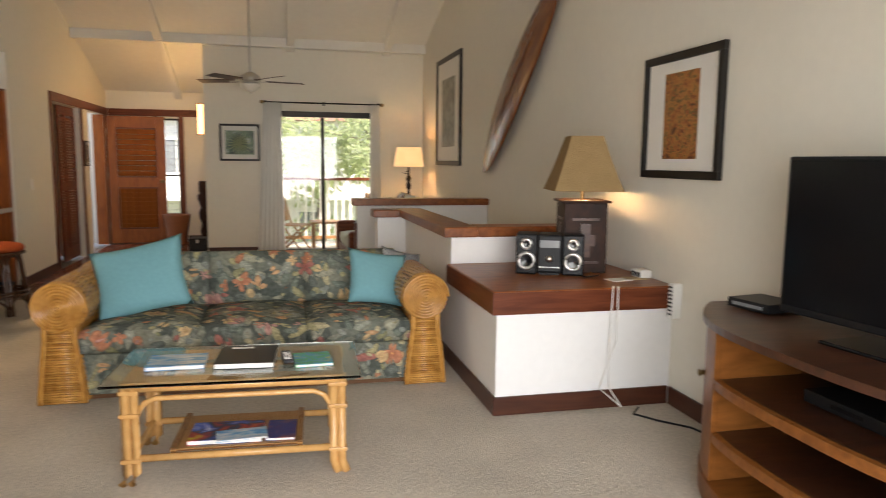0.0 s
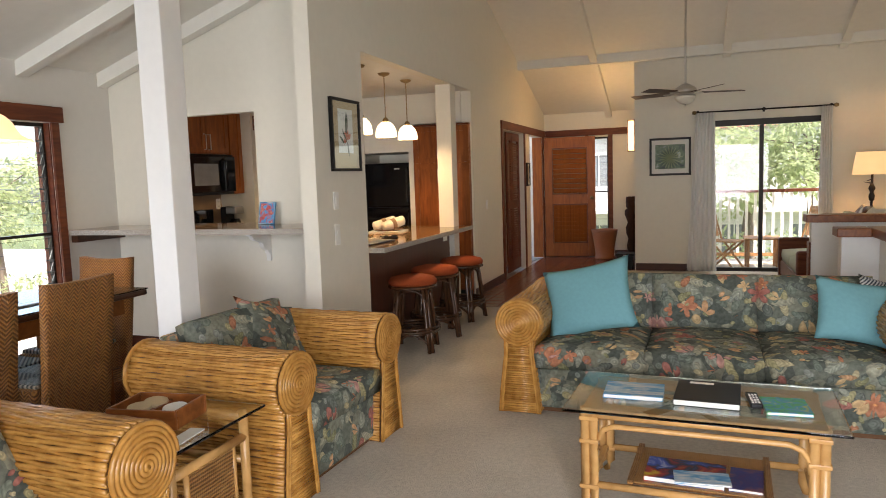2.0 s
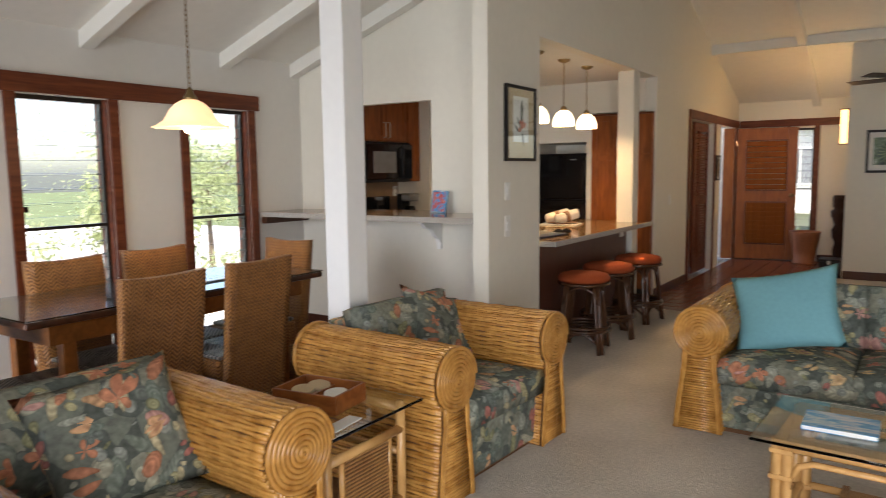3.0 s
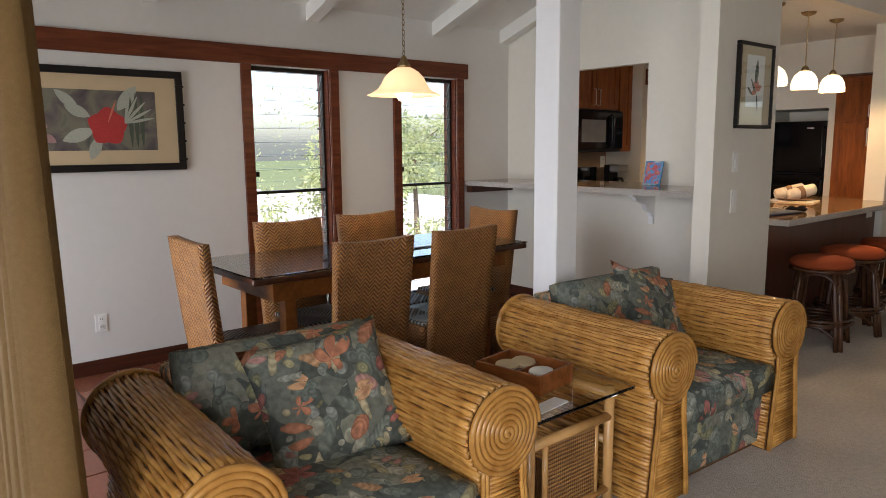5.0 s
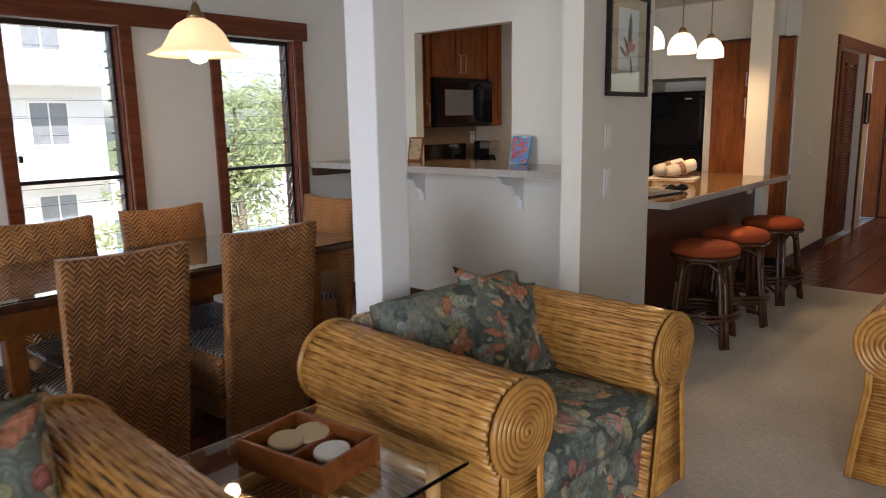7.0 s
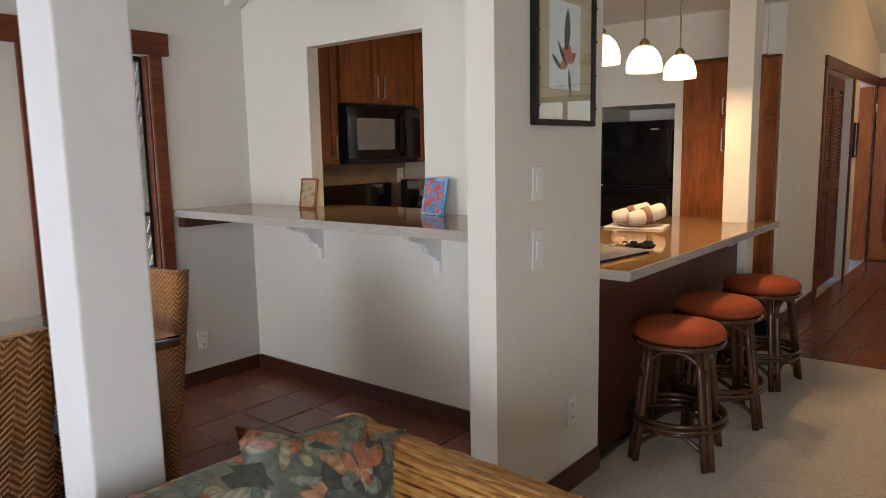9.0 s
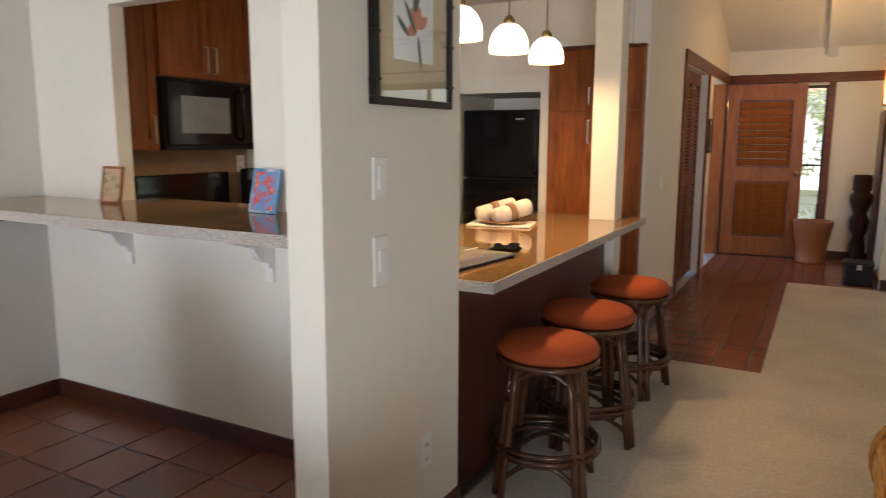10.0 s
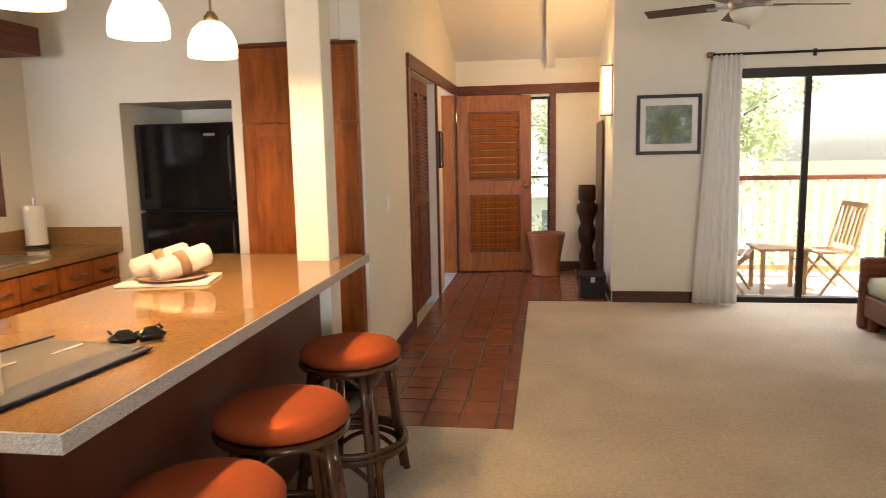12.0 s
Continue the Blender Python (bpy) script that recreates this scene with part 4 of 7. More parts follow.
def rattan_arm(parent, x, depth, side, R=0.142, zc=0.555):
    """A thick roll arm of cane strands with a coil on its front."""
    rnd = random.Random(int(x * 1000) + 7)
    bm = bmesh.new()
    # smooth core under the strands, coloured dark for the shade in their gaps
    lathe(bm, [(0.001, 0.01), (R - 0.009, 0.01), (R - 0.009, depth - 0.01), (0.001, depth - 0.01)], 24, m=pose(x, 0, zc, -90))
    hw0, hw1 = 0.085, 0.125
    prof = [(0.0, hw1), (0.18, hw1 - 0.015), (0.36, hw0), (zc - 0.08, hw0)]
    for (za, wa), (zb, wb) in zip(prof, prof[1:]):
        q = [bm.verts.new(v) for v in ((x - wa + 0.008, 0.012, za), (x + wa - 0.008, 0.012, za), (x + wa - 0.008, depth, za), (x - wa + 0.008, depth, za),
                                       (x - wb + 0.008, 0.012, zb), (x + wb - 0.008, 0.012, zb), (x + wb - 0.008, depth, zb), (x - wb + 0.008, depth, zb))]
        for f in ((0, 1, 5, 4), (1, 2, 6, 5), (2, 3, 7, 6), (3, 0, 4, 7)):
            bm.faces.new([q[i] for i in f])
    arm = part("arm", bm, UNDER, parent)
    bm = bmesh.new()
    n = 64
    for k in range(n):
        a = k * math.tau / n
        if abs((a - 1.5 * math.pi + math.pi) % math.tau - math.pi) < 0.5:
            continue
        ph, pts = rnd.random() * 9, []
        for j in range(15):
            y = 0.01 + (depth - 0.02) * j / 14
            aa = a + 0.022 * math.sin(y * 30 + k * math.pi + 0.4 * math.sin(k)) + 0.012 * math.sin(y * 9 + ph)
            rr = R - 0.006 + 0.0035 * math.sin(y * 26 + k * math.pi + 1.5)
            pts.append((x + rr * math.cos(aa), y, zc + rr * math.sin(aa)))
        tube(bm, pts, 0.0088, 5)
    # strands down both flanks
    for s in (-1, 1):
        z = 0.012
        k = 0
        while z < zc - 0.10:
            w = hw1 - (hw1 - hw0) * min(1, z / 0.36) ** 1.2
            ph = rnd.random() * 9
            tube(bm, [(x + s * (w - 0.004 + 0.002 * math.sin(j * 1.9 + k * math.pi)), 0.015 + (depth - 0.02) * j / 12, z + 0.004 * math.sin(j * 1.9 + k * math.pi) + 0.002 * math.sin(j + ph)) for j in range(13)], 0.0085, 5)
            z += 0.0155
            k += 1
    tagged(part("cane_weave", bm, ROPE, arm, "varnished honey cane strands", True), kind="stuff")
    # coil on the front and back
    part("front_coil", T(spiral(R, 8, -0.008, z=0), 0.0105, 6, across=(0, 1, 0)), ROPE, arm, "coiled rattan end", True).matrix_basis = pose(x, 0, zc)
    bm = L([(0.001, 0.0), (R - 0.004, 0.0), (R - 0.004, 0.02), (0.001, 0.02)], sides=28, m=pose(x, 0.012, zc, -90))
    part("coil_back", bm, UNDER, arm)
    ring = [(x + R * math.cos(k * math.tau / 30), depth - 0.005, zc + R * math.sin(k * math.tau / 30)) for k in range(30)]
    part("back_rim", T(ring, 0.014, 7, closed=True, across=(0, 1, 0)), ROPE, arm, smooth=True)
    # flared front post: rope borders and horizontal strips
    bm = bmesh.new()
    z = 0.01
    while z < zc - R + 0.03:
        w = hw1 - (hw1 - hw0) * min(1, z / 0.36) ** 1.2
        tube(bm, [(x - w + 0.016, 0.0, z), (x, -0.003 + 0.002 * rnd.random(), z + 0.003 * rnd.random()), (x + w - 0.016, 0.0, z)], 0.0072, 5)
        z += 0.0135
    tagged(part("front_weave", bm, ROPE, arm, "horizontal cane strips", True), kind="stuff")
    for s in (-1, 1):
        bm = bmesh.new()
        for o in (0, 0.013):
            tube(bm, [(x + s * (hw1 - o - (hw1 - hw0) * min(1, j / 9 / 0.78) ** 1.2), -0.006, 0.005 + (zc - R + 0.05) * j / 9) for j in range(10)], 0.0085, 6)
        part("border_cane", bm, ROPE, arm, smooth=True)
    return arm


def cushion(bm, x0, x1, y0, y1, z0, z1, puff=0.03, n=8, wob=0.006, seed=0):
    """A soft box whose faces swell."""
    g = {}
    rnd = random.Random(seed)
    ph = [rnd.random() * 6 for _ in range(4)]
    for i in range(n + 1):
        for j in range(n + 1):
            for k in (0, 1, 2):
                u, v = 2 * i / n - 1, 2 * j / n - 1
                e = (1 - u ** 4) * (1 - v ** 4)
                ins = 0.015 * (abs(u) ** 6 + abs(v) ** 6)
                side = 0.012 if k == 1 else 0.0
                zz = {0: z0 - puff * 0.3 * e, 1: (z0 + z1) / 2, 2: z1 - 0.012 * (1 - e) + puff * e + wob * math.sin(4 * u + ph[0]) * math.sin(3 * v + ph[1])}[k]
                xx = x0 + (x1 - x0) * (i / n) + side * (1 if u > 0.99 else -1 if u < -0.99 else 0)
                yy = y0 + (y1 - y0) * (j / n) + side * (1 if v > 0.99 else -1 if v < -0.99 else 0)
                g[i, j, k] = (xx, yy, zz)
    vs = {key: bm.verts.new(p) for key, p in g.items() if key[2] != 1 or key[0] in (0, n) or key[1] in (0, n)}
    for i in range(n):
        for j in range(n):
            for k in (0, 2):
                bm.faces.new((vs[i, j, k], vs[i + 1, j, k], vs[i + 1, j + 1, k], vs[i, j + 1, k]))
    for k in (0, 1):
        for i in range(n):
            for j in (0, n):
                bm.faces.new((vs[i, j, k], vs[i + 1, j, k], vs[i + 1, j, k + 1], vs[i, j, k + 1]))
                bm.faces.new((vs[j, i, k], vs[j, i + 1, k], vs[j, i + 1, k + 1], vs[j, i, k + 1]))
    return bm


def seat(name, m, W, depth, cushions, label, category, back_top=0.74, seat_top=0.42):
    s = thing(name, m, label, category)
    inner = W / 2 - 0.095
    rattan_arm(s, -W / 2, depth, -1)
    rattan_arm(s, W / 2, depth, 1)
    part("base", B(-inner, inner, 0.05, depth - 0.02, 0.03, 0.27, bevel=0.012), FLORAL, s, "floral upholstered base")
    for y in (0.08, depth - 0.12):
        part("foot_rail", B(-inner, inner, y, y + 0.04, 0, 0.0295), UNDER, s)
    part("back_frame", B(-inner, inner, depth - 0.10, depth + 0.02, 0.27, back_top - 0.05, bevel=0.02), FLORAL, s, "floral upholstered back")
    cw = 2 * inner / cushions
    for k in range(cushions):
        x0 = -inner + k * cw
        bm = cushion(bmesh.new(), x0 + 0.005, x0 + cw - 0.005, 0.01, depth - 0.12, 0.285, seat_top, 0.025, seed=k)
        c = part("seat_cushion", bm, FLORAL, s, "floral print seat cushion", True)
        bm = cushion(bmesh.new(), x0 + 0.004, x0 + cw - 0.004, -0.17, 0.17, 0, 0.14, 0.03, seed=k + 9)
        c = part("back_cushion", bm, FLORAL, s, "floral print back cushion", True)
        c.matrix_basis = pose(0, depth - 0.13, seat_top + 0.165 + (back_top - 0.75), 78)
    return s


sofa = seat("sofa", pose(0.658, 4.39, 0, 0, 0, -1.0), 2.08, 0.92, 3, "three-seat rattan sofa with tropical floral cushions", "sofa")
chair1 = seat("armchair", pose(-1.075, 1.635, 0, 0, 0, 87.4), 0.86, 0.86, 1, "honey rattan armchair with floral cushions, beside the drape", "armchair", 0.76)
chair2 = seat("armchair", pose(-1.025, 3.425, 0, 0, 0, 87), 0.89, 0.86, 1, "honey rattan armchair with floral cushions, before the white post", "armchair", 0.75)


def pillow(name, m, size, mat, label, puff=0.075, seed=1):
    bm = bmesh.new()
    n = 14
    rnd = random.Random(seed)
    ph = rnd.random() * 6
    for s in (1, -1):
        grid = []
        for i in range(n + 1):
            row = []
            for j in range(n + 1):
                u, v = 2 * i / n - 1, 2 * j / n - 1
                pinch = 1 - 0.10 * (1 - abs(u) ** 2) * abs(v) ** 3
                pinch2 = 1 - 0.10 * (1 - abs(v) ** 2) * abs(u) ** 3
                h = puff * max(0.0, (1 - u * u) * (1 - v * v)) ** 0.45 + 0.006 * math.sin(5 * u + 3 * v + ph) * (1 - u * u) * (1 - v * v)
                row.append(bm.verts.new((u * size[0] / 2 * pinch2, v * size[1] / 2 * pinch, s * h)))
            grid.append(row)
        for i in range(n):
            for j in range(n):
                bm.faces.new((grid[i][j], grid[i + 1][j], grid[i + 1][j + 1], grid[i][j + 1]))
    bmesh.ops.remove_doubles(bm, verts=bm.verts[:], dist=0.0005)
    ob = part(name, bm, mat, None, label, True)
    ob.matrix_world = m
    return tagged(ob, category="pillow")


pillow("pillow", pose(-0.01, 4.76, 0.655, 64, -13, -4), (0.57, 0.47), TEAL, "large plain aqua throw pillow leaning on the sofa back", seed=2)
pillow("pillow", pose(1.46, 4.80, 0.61, 64, 10, 12), (0.42, 0.38), TEAL, "smaller plain aqua throw pillow in the sofa corner", seed=3)
PATTERN = weave("patterned_cloth", (0.03, 0.04, 0.06), (0.6, 0.6, 0.58), 300.0, mode="diamond")
pillow("pillow", pose(1.66, 4.98, 0.60, 70, 14, 30), (0.36, 0.36), PATTERN, "small black and white patterned pillow behind the aqua one", 0.05, 4)
for (bx, by, rz, sd) in ((-1.55, 1.75, 84, 5), (-1.59, 3.66, 82, 6)):
    pillow("pillow", pose(bx, by, 0.60 if sd == 5 else 0.585, 62 if sd == 5 else 58, -6 if sd == 5 else 17, rz), (0.50, 0.46), FLORAL, "floral print scatter pillow leaning on an armchair back", 0.08, sd)

# ---------- coffee table and what lies on it ----------
ct = thing("coffee_table", pose(0.635, 3.475, 0, 0, 0, -3.0), "honey rattan coffee table with a glass top", "coffee table")
gl = part("glass_top", B(-0.535, 0.535, -0.30, 0.30, 0.450, 0.462, bevel=0.004), TABLE_GLASS, ct, "clear glass top with green edges")
for sx in (-1, 1):
    for sy in (-1, 1):
        bm = bmesh.new()
        for o in (-0.018, 0.018):
            tube(bm, [(sx * (0.435 + o) + sx * 0.02, sy * 0.225, 0.0), (sx * (0.435 + o), sy * 0.22, 0.05), (sx * (0.435 + o), sy * 0.22, 0.445)], 0.0195, 10)
        leg = part("leg", bm, CANE, ct, smooth=True)
        for z in (0.10, 0.30, 0.40):
            part("binding", B(sx * 0.435 - 0.041, sx * 0.435 + 0.041, sy * 0.22 - 0.023, sy * 0.22 + 0.023, z, z + 0.018, bevel=0.004), CANE, leg, "wrapped cane binding")
for sy in (-1, 1):
    part("top_rail", T([(-0.45, sy * 0.22, 0.425), (0.45, sy * 0.22, 0.425)], 0.019), CANE, ct, smooth=True)
    part("arched_brace", T([(-0.405, sy * 0.22, 0.27), (-0.40, sy * 0.22, 0.32), (-0.375, sy * 0.22, 0.36), (-0.33, sy * 0.22, 0.378), (0.33, sy * 0.22, 0.378), (0.375, sy * 0.22, 0.36), (0.40, sy * 0.22, 0.32), (0.405, sy * 0.22, 0.27)], 0.012), CANE, ct, smooth=True)
    part("low_rail", T([(-0.43, sy * 0.22, 0.115), (0.43, sy * 0.22, 0.115)], 0.016), CANE, ct, smooth=True)
for sx in (-1, 1):
    part("end_rail", B(sx * 0.435 - 0.02, sx * 0.435 + 0.02, -0.2, 0.2, 0.41, 0.44, bevel=0.006), CANE, ct)
    part("low_end_rail", B(sx * 0.435 - 0.014, sx * 0.435 + 0.014, -0.2, 0.2, 0.105, 0.13, bevel=0.006), CANE, ct)
part("frame_border", boxes((-0.46, 0.46, -0.25, -0.17, 0.441, 0.448), (-0.46, 0.46, 0.17, 0.25, 0.441, 0.448), (-0.46, -0.38, -0.169, 0.169, 0.441, 0.448), (0.38, 0.46, -0.169, 0.169, 0.441, 0.448)), CANE, ct)
part("shelf", boxes((-0.26, 0.26, -0.2, 0.2, 0.128, 0.14), (-0.28, -0.255, -0.215, 0.215, 0.125, 0.150), (0.255, 0.28, -0.215, 0.215, 0.125, 0.150)), WICKER_SIDE, ct, "woven cane shelf")

BLUE_COVER = picture("coast_print", [(0.03, 0.16, 0.40), (0.12, 0.35, 0.55), (0.62, 0.62, 0.6), (0.06, 0.28, 0.52)], 6, (1, 3, 1))
GREEN_COVER = picture("reef_print", [(0.02, 0.2, 0.35), (0.10, 0.42, 0.12), (0.05, 0.3, 0.5), (0.5, 0.5, 0.1)], 22)
BRIGHT_COVER = picture("bright_print", [(0.55, 0.45, 0.02), (0.4, 0.03, 0.03), (0.02, 0.03, 0.05), (0.05, 0.1, 0.4), (0.7, 0.68, 0.65)], 9)
PURPLE_COVER = picture("dark_print", [(0.08, 0.02, 0.10), (0.02, 0.03, 0.15), (0.3, 0.1, 0.05)], 8)


def booklet(name, x, y, z, w, dth, h, rz, mat, label, category="magazine"):
    b = thing(name, pose(x, y, z, 0, 0, rz), label, category)
    part("page_block", B(-w / 2 + 0.003, w / 2 - 0.003, -dth / 2 + 0.003, dth / 2 - 0.003, 0.002, h - 0.002), PAPER, b)
    part("cover", boxes((-w / 2, w / 2, -dth / 2, dth / 2, h - 0.002, h), (-w / 2, w / 2, -dth / 2, dth / 2, 0, 0.002), (-w / 2, -w / 2 + 0.003, -dth / 2, dth / 2, 0.002, h - 0.002)), mat, b)
    return b


booklet("magazine", 0.36, 3.49, 0.462, 0.25, 0.20, 0.018, 0, BLUE_COVER, "blue and white travel magazines stacked on the glass")
bd = booklet("binder", 0.665, 3.50, 0.462, 0.26, 0.30, 0.026, -4, BLACK, "black ring binder lying on the glass table", "binder")
part("spine_label", B(-0.08, 0.02, 0.10, 0.125, 0.0262, 0.0272), PAPER, bd, "blank white label")
booklet("magazine", 0.96, 3.42, 0.462, 0.17, 0.20, 0.014, 3, GREEN_COVER, "green and blue booklet on the glass table")
rm = thing("remote_control", pose(0.845, 3.47, 0.462, 0, 0, 4), "dark remote control with pale buttons", "remote control")
part("case", B(-0.024, 0.024, -0.085, 0.085, 0, 0.02, bevel=0.006), BLACK, rm)
for i in range(3):
    for j in range(6):
        part("button", B(-0.017 + i * 0.012, -0.009 + i * 0.012, -0.07 + j * 0.022, -0.06 + j * 0.022, 0.0195, 0.022), PLASTIC, rm)
booklet("magazine", 0.575, 3.41, 0.14, 0.32, 0.22, 0.022, -4, BRIGHT_COVER, "brightly printed yellow and red magazines on the shelf")
booklet("magazine", 0.815, 3.40, 0.140, 0.13, 0.22, 0.014, -5, PURPLE_COVER, "dark printed magazine on the shelf pile")
booklet("magazine", 0.64, 3.33, 0.163, 0.22, 0.12, 0.008, 4, BLUE_COVER, "pale blue leaflet on the shelf pile")

# ---------- end table ----------
et = thing("end_table", pose(-1.395, 2.51, 0), "rattan end table with a clear glass top", "side table")
part("glass_top", B(-0.31, 0.31, -0.285, 0.285, 0.510, 0.522, bevel=0.004), TABLE_GLASS, et, "clear glass top with green edges")
for sx in (-1, 1):
    for sy in (-1, 1):
        part("leg", T([(sx * 0.24, sy * 0.22, 0), (sx * 0.24, sy * 0.22, 0.508)], 0.02), CANE, et, smooth=True)
    part("side_rail", T([(sx * 0.24, -0.22, 0.40), (sx * 0.24, 0.22, 0.40)], 0.019), CANE, et, smooth=True)
    part("side_rail", T([(sx * 0.24, -0.22, 0.11), (sx * 0.24, 0.22, 0.11)], 0.016), CANE, et, smooth=True)
    part("woven_panel", B(sx * 0.24 - 0.006, sx * 0.24 + 0.006, -0.13, 0.13, 0.12, 0.385), WICKER_SIDE, et, "woven cane side panel")
    for y in (-0.14, 0.14):
        part("upright", T([(sx * 0.24, y, 0.11), (sx * 0.24, y, 0.40)], 0.012, 8), CANE, et, smooth=True)
for sy in (-1, 1):
    part("end_rail", T([(-0.24, sy * 0.22, 0.48), (0.24, sy * 0.22, 0.48)], 0.019), CANE, et, smooth=True)
    part("end_rail", T([(-0.24, sy * 0.22, 0.30), (0.24, sy * 0.22, 0.30)], 0.016), CANE, et, smooth=True)
part("low_shelf", B(-0.22, 0.22, -0.2, 0.2, 0.10, 0.112), WICKER_SIDE, et)
tray = thing("wooden_tray", pose(-1.40, 2.52, 0.522, 0, 0, 8), "honey wooden caddy tray with coasters on the glass", "tray")
for r in ((-0.15, 0.15, -0.11, -0.098, 0, 0.075), (-0.15, 0.15, 0.098, 0.11, 0, 0.075), (-0.15, -0.138, -0.097, 0.097, 0, 0.075), (0.138, 0.15, -0.097, 0.097, 0, 0.075)):
    part("side_board", B(*r, bevel=0.003), KOA, tray)
part("bottom_board", B(-0.137, 0.137, -0.097, 0.097, 0, 0.012), KOA, tray)
part("divider", B(-0.005, 0.005, -0.097, 0.097, 0.012, 0.05), KOA, tray)
for i, (x, y) in enumerate(((0.07, 0.02), (-0.07, -0.02), (-0.05, 0.05))):
    c = tagged(part("coaster", L([(0.0, 0), (0.046, 0), (0.048, 0.006), (0.046, 0.012), (0.0, 0.012)], sides=24), PAPER if i == 0 else CREAM_MAT, None, "round pale carved coaster in the tray" if i == 0 else "round tan coaster in the tray"), category="coaster", group="coasters in the tray")
    c.matrix_world = pose(-1.40 + x, 2.52 + y, 0.565 + 0.002 * i, 4, 3 * i, 0)
booklet("leaflet", -1.16, 2.38, 0.522, 0.06, 0.18, 0.004, 6, PAPER, "white folded leaflet on the glass top", "leaflet")

# ---------- dining set ----------
dt = thing("dining_table", pose(-3.12, 2.998, -0.035), "dark wooden dining table with a glass cover", "dining table")
part("tabletop", B(-0.39, 0.39, -0.955, 0.955, 0.785, 0.822, bevel=0.012), DARK_WOOD, dt)
part("glass_cover", B(-0.392, 0.392, -0.957, 0.957, 0.8225, 0.830, bevel=0.002), TABLE_GLASS, dt, "clear glass cover")
part("apron", boxes((-0.32, 0.32, -0.82, -0.79, 0.68, 0.784), (-0.32, 0.32, 0.79, 0.82, 0.68, 0.784), (-0.32, -0.29, -0.789, 0.789, 0.68, 0.784), (0.29, 0.32, -0.789, 0.789, 0.68, 0.784)), OAK, dt)
for sy in (-1, 1):
    for sx in (-1, 1):
        part("leg", B(sx * 0.24 - 0.035, sx * 0.24 + 0.035, sy * 0.70 - 0.035, sy * 0.70 + 0.035, 0, 0.784, bevel=0.006), OAK, dt)
    part("trestle_board", B(-0.202, 0.202, sy * 0.70 - 0.02, sy * 0.70 + 0.02, 0.1, 0.2, bevel=0.004), DARK_WOOD, dt)
part("stretcher", B(-0.04, 0.04, -0.678, 0.678, 0.12, 0.18, bevel=0.004), DARK_WOOD, dt)


def curved_back(bm, w0, w1, z0, z1, thick, lean):
    """A tall curved chair back, flared upwards."""
    n, mrows = 8, 10
    def pt(i, j, side):
        f = j / mrows
        u = 2 * i / n - 1
        w = w0 + (w1 - w0) * f
        y = lean * f ** 1.6 - 0.025 * (1 - u * u) * 0.6 + side * thick / 2 + 0.02 * math.sin(f * 3.1)
        z = z0 + (z1 - z0) * f + (0.014 * u * u if j == mrows else 0)
        return (u * w / 2, y, z)
    front = [[bm.verts.new(pt(i, j, -1)) for i in range(n + 1)] for j in range(mrows + 1)]
    back = [[bm.verts.new(pt(i, j, 1)) for i in range(n + 1)] for j in range(mrows + 1)]
    for j in range(mrows):
        for i in range(n):
            bm.faces.new((front[j][i], front[j][i + 1], front[j + 1][i + 1], front[j + 1][i]))
            bm.faces.new((back[j][i + 1], back[j][i], back[j + 1][i], back[j + 1][i + 1]))
        for i in (0, n):
            bm.faces.new((front[j][i], front[j + 1][i], back[j + 1][i], back[j][i]))
    for i in range(n):
        for j in (0, mrows):
            bm.faces.new((front[j][i], front[j][i + 1], back[j][i + 1], back[j][i]))
    return bm


def dining_chair(m, label):
    c = thing("dining_chair", m, label, "chair", "woven chairs round the dining table")
    # faces -y; its back stands at y = 0.2
    bk = part("backrest", curved_back(bmesh.new(), 0.41, 0.45, 0.0, 0.99, 0.055, 0.11), WICKER, c, "herringbone woven cane back", True)
    bk.matrix_basis = pose(0, 0.20, 0)
    part("seat_box", B(-0.21, 0.21, -0.26, 0.17, 0.27, 0.44, bevel=0.02), WICKER, c)
    part("seat", B(-0.19, 0.19, -0.245, 0.165, 0.441, 0.465, bevel=0.01), SEAT_WEAVE, c, "black and white diamond woven seat")
    for sx in (-1, 1):
        part("leg", B(sx * 0.185 - 0.022, sx * 0.185 + 0.022, -0.25, -0.205, 0, 0.272, bevel=0.004), WICKER_SIDE, c)
        part("side_skirt", B(sx * 0.20 - 0.012, sx * 0.20 + 0.012, -0.2, 0.165, 0.17, 0.268, bevel=0.005), WICKER_SIDE, c)
    return c


base = dining_chair(pose(-2.756, 2.56, -0.035, 0, 0, -90.4), "honey brown woven cane dining chair, back to the sofas")
DC = [((-2.796, 3.186, -0.035, 0, 0, -88.3), "honey brown woven cane dining chair, back to the sofas"), ((-3.277, 2.682, -0.035, 0, 0, 90), "woven cane dining chair on the window side of the table"), ((-3.31, 3.294, -0.035, 0, 0, 90), "woven cane dining chair on the window side of the table"),
      ((-3.04, 2.165, -0.035, 0, 0, 178.2), "woven cane dining chair at the head of the table"), ((-3.264, 3.844, -0.035, 0, 0, -1.9), "woven cane dining chair at the table end by the ledge")]
for p, lab in DC:
    tagged(copy_thing(base, pose(*p)), lab)


def flared_shade(r, h, n=48, wave=0.03, petals=12):
    return lambda a, z: 1 + wave * math.cos(petals * a) * max(0.0, 1 - z / (h * 0.45))


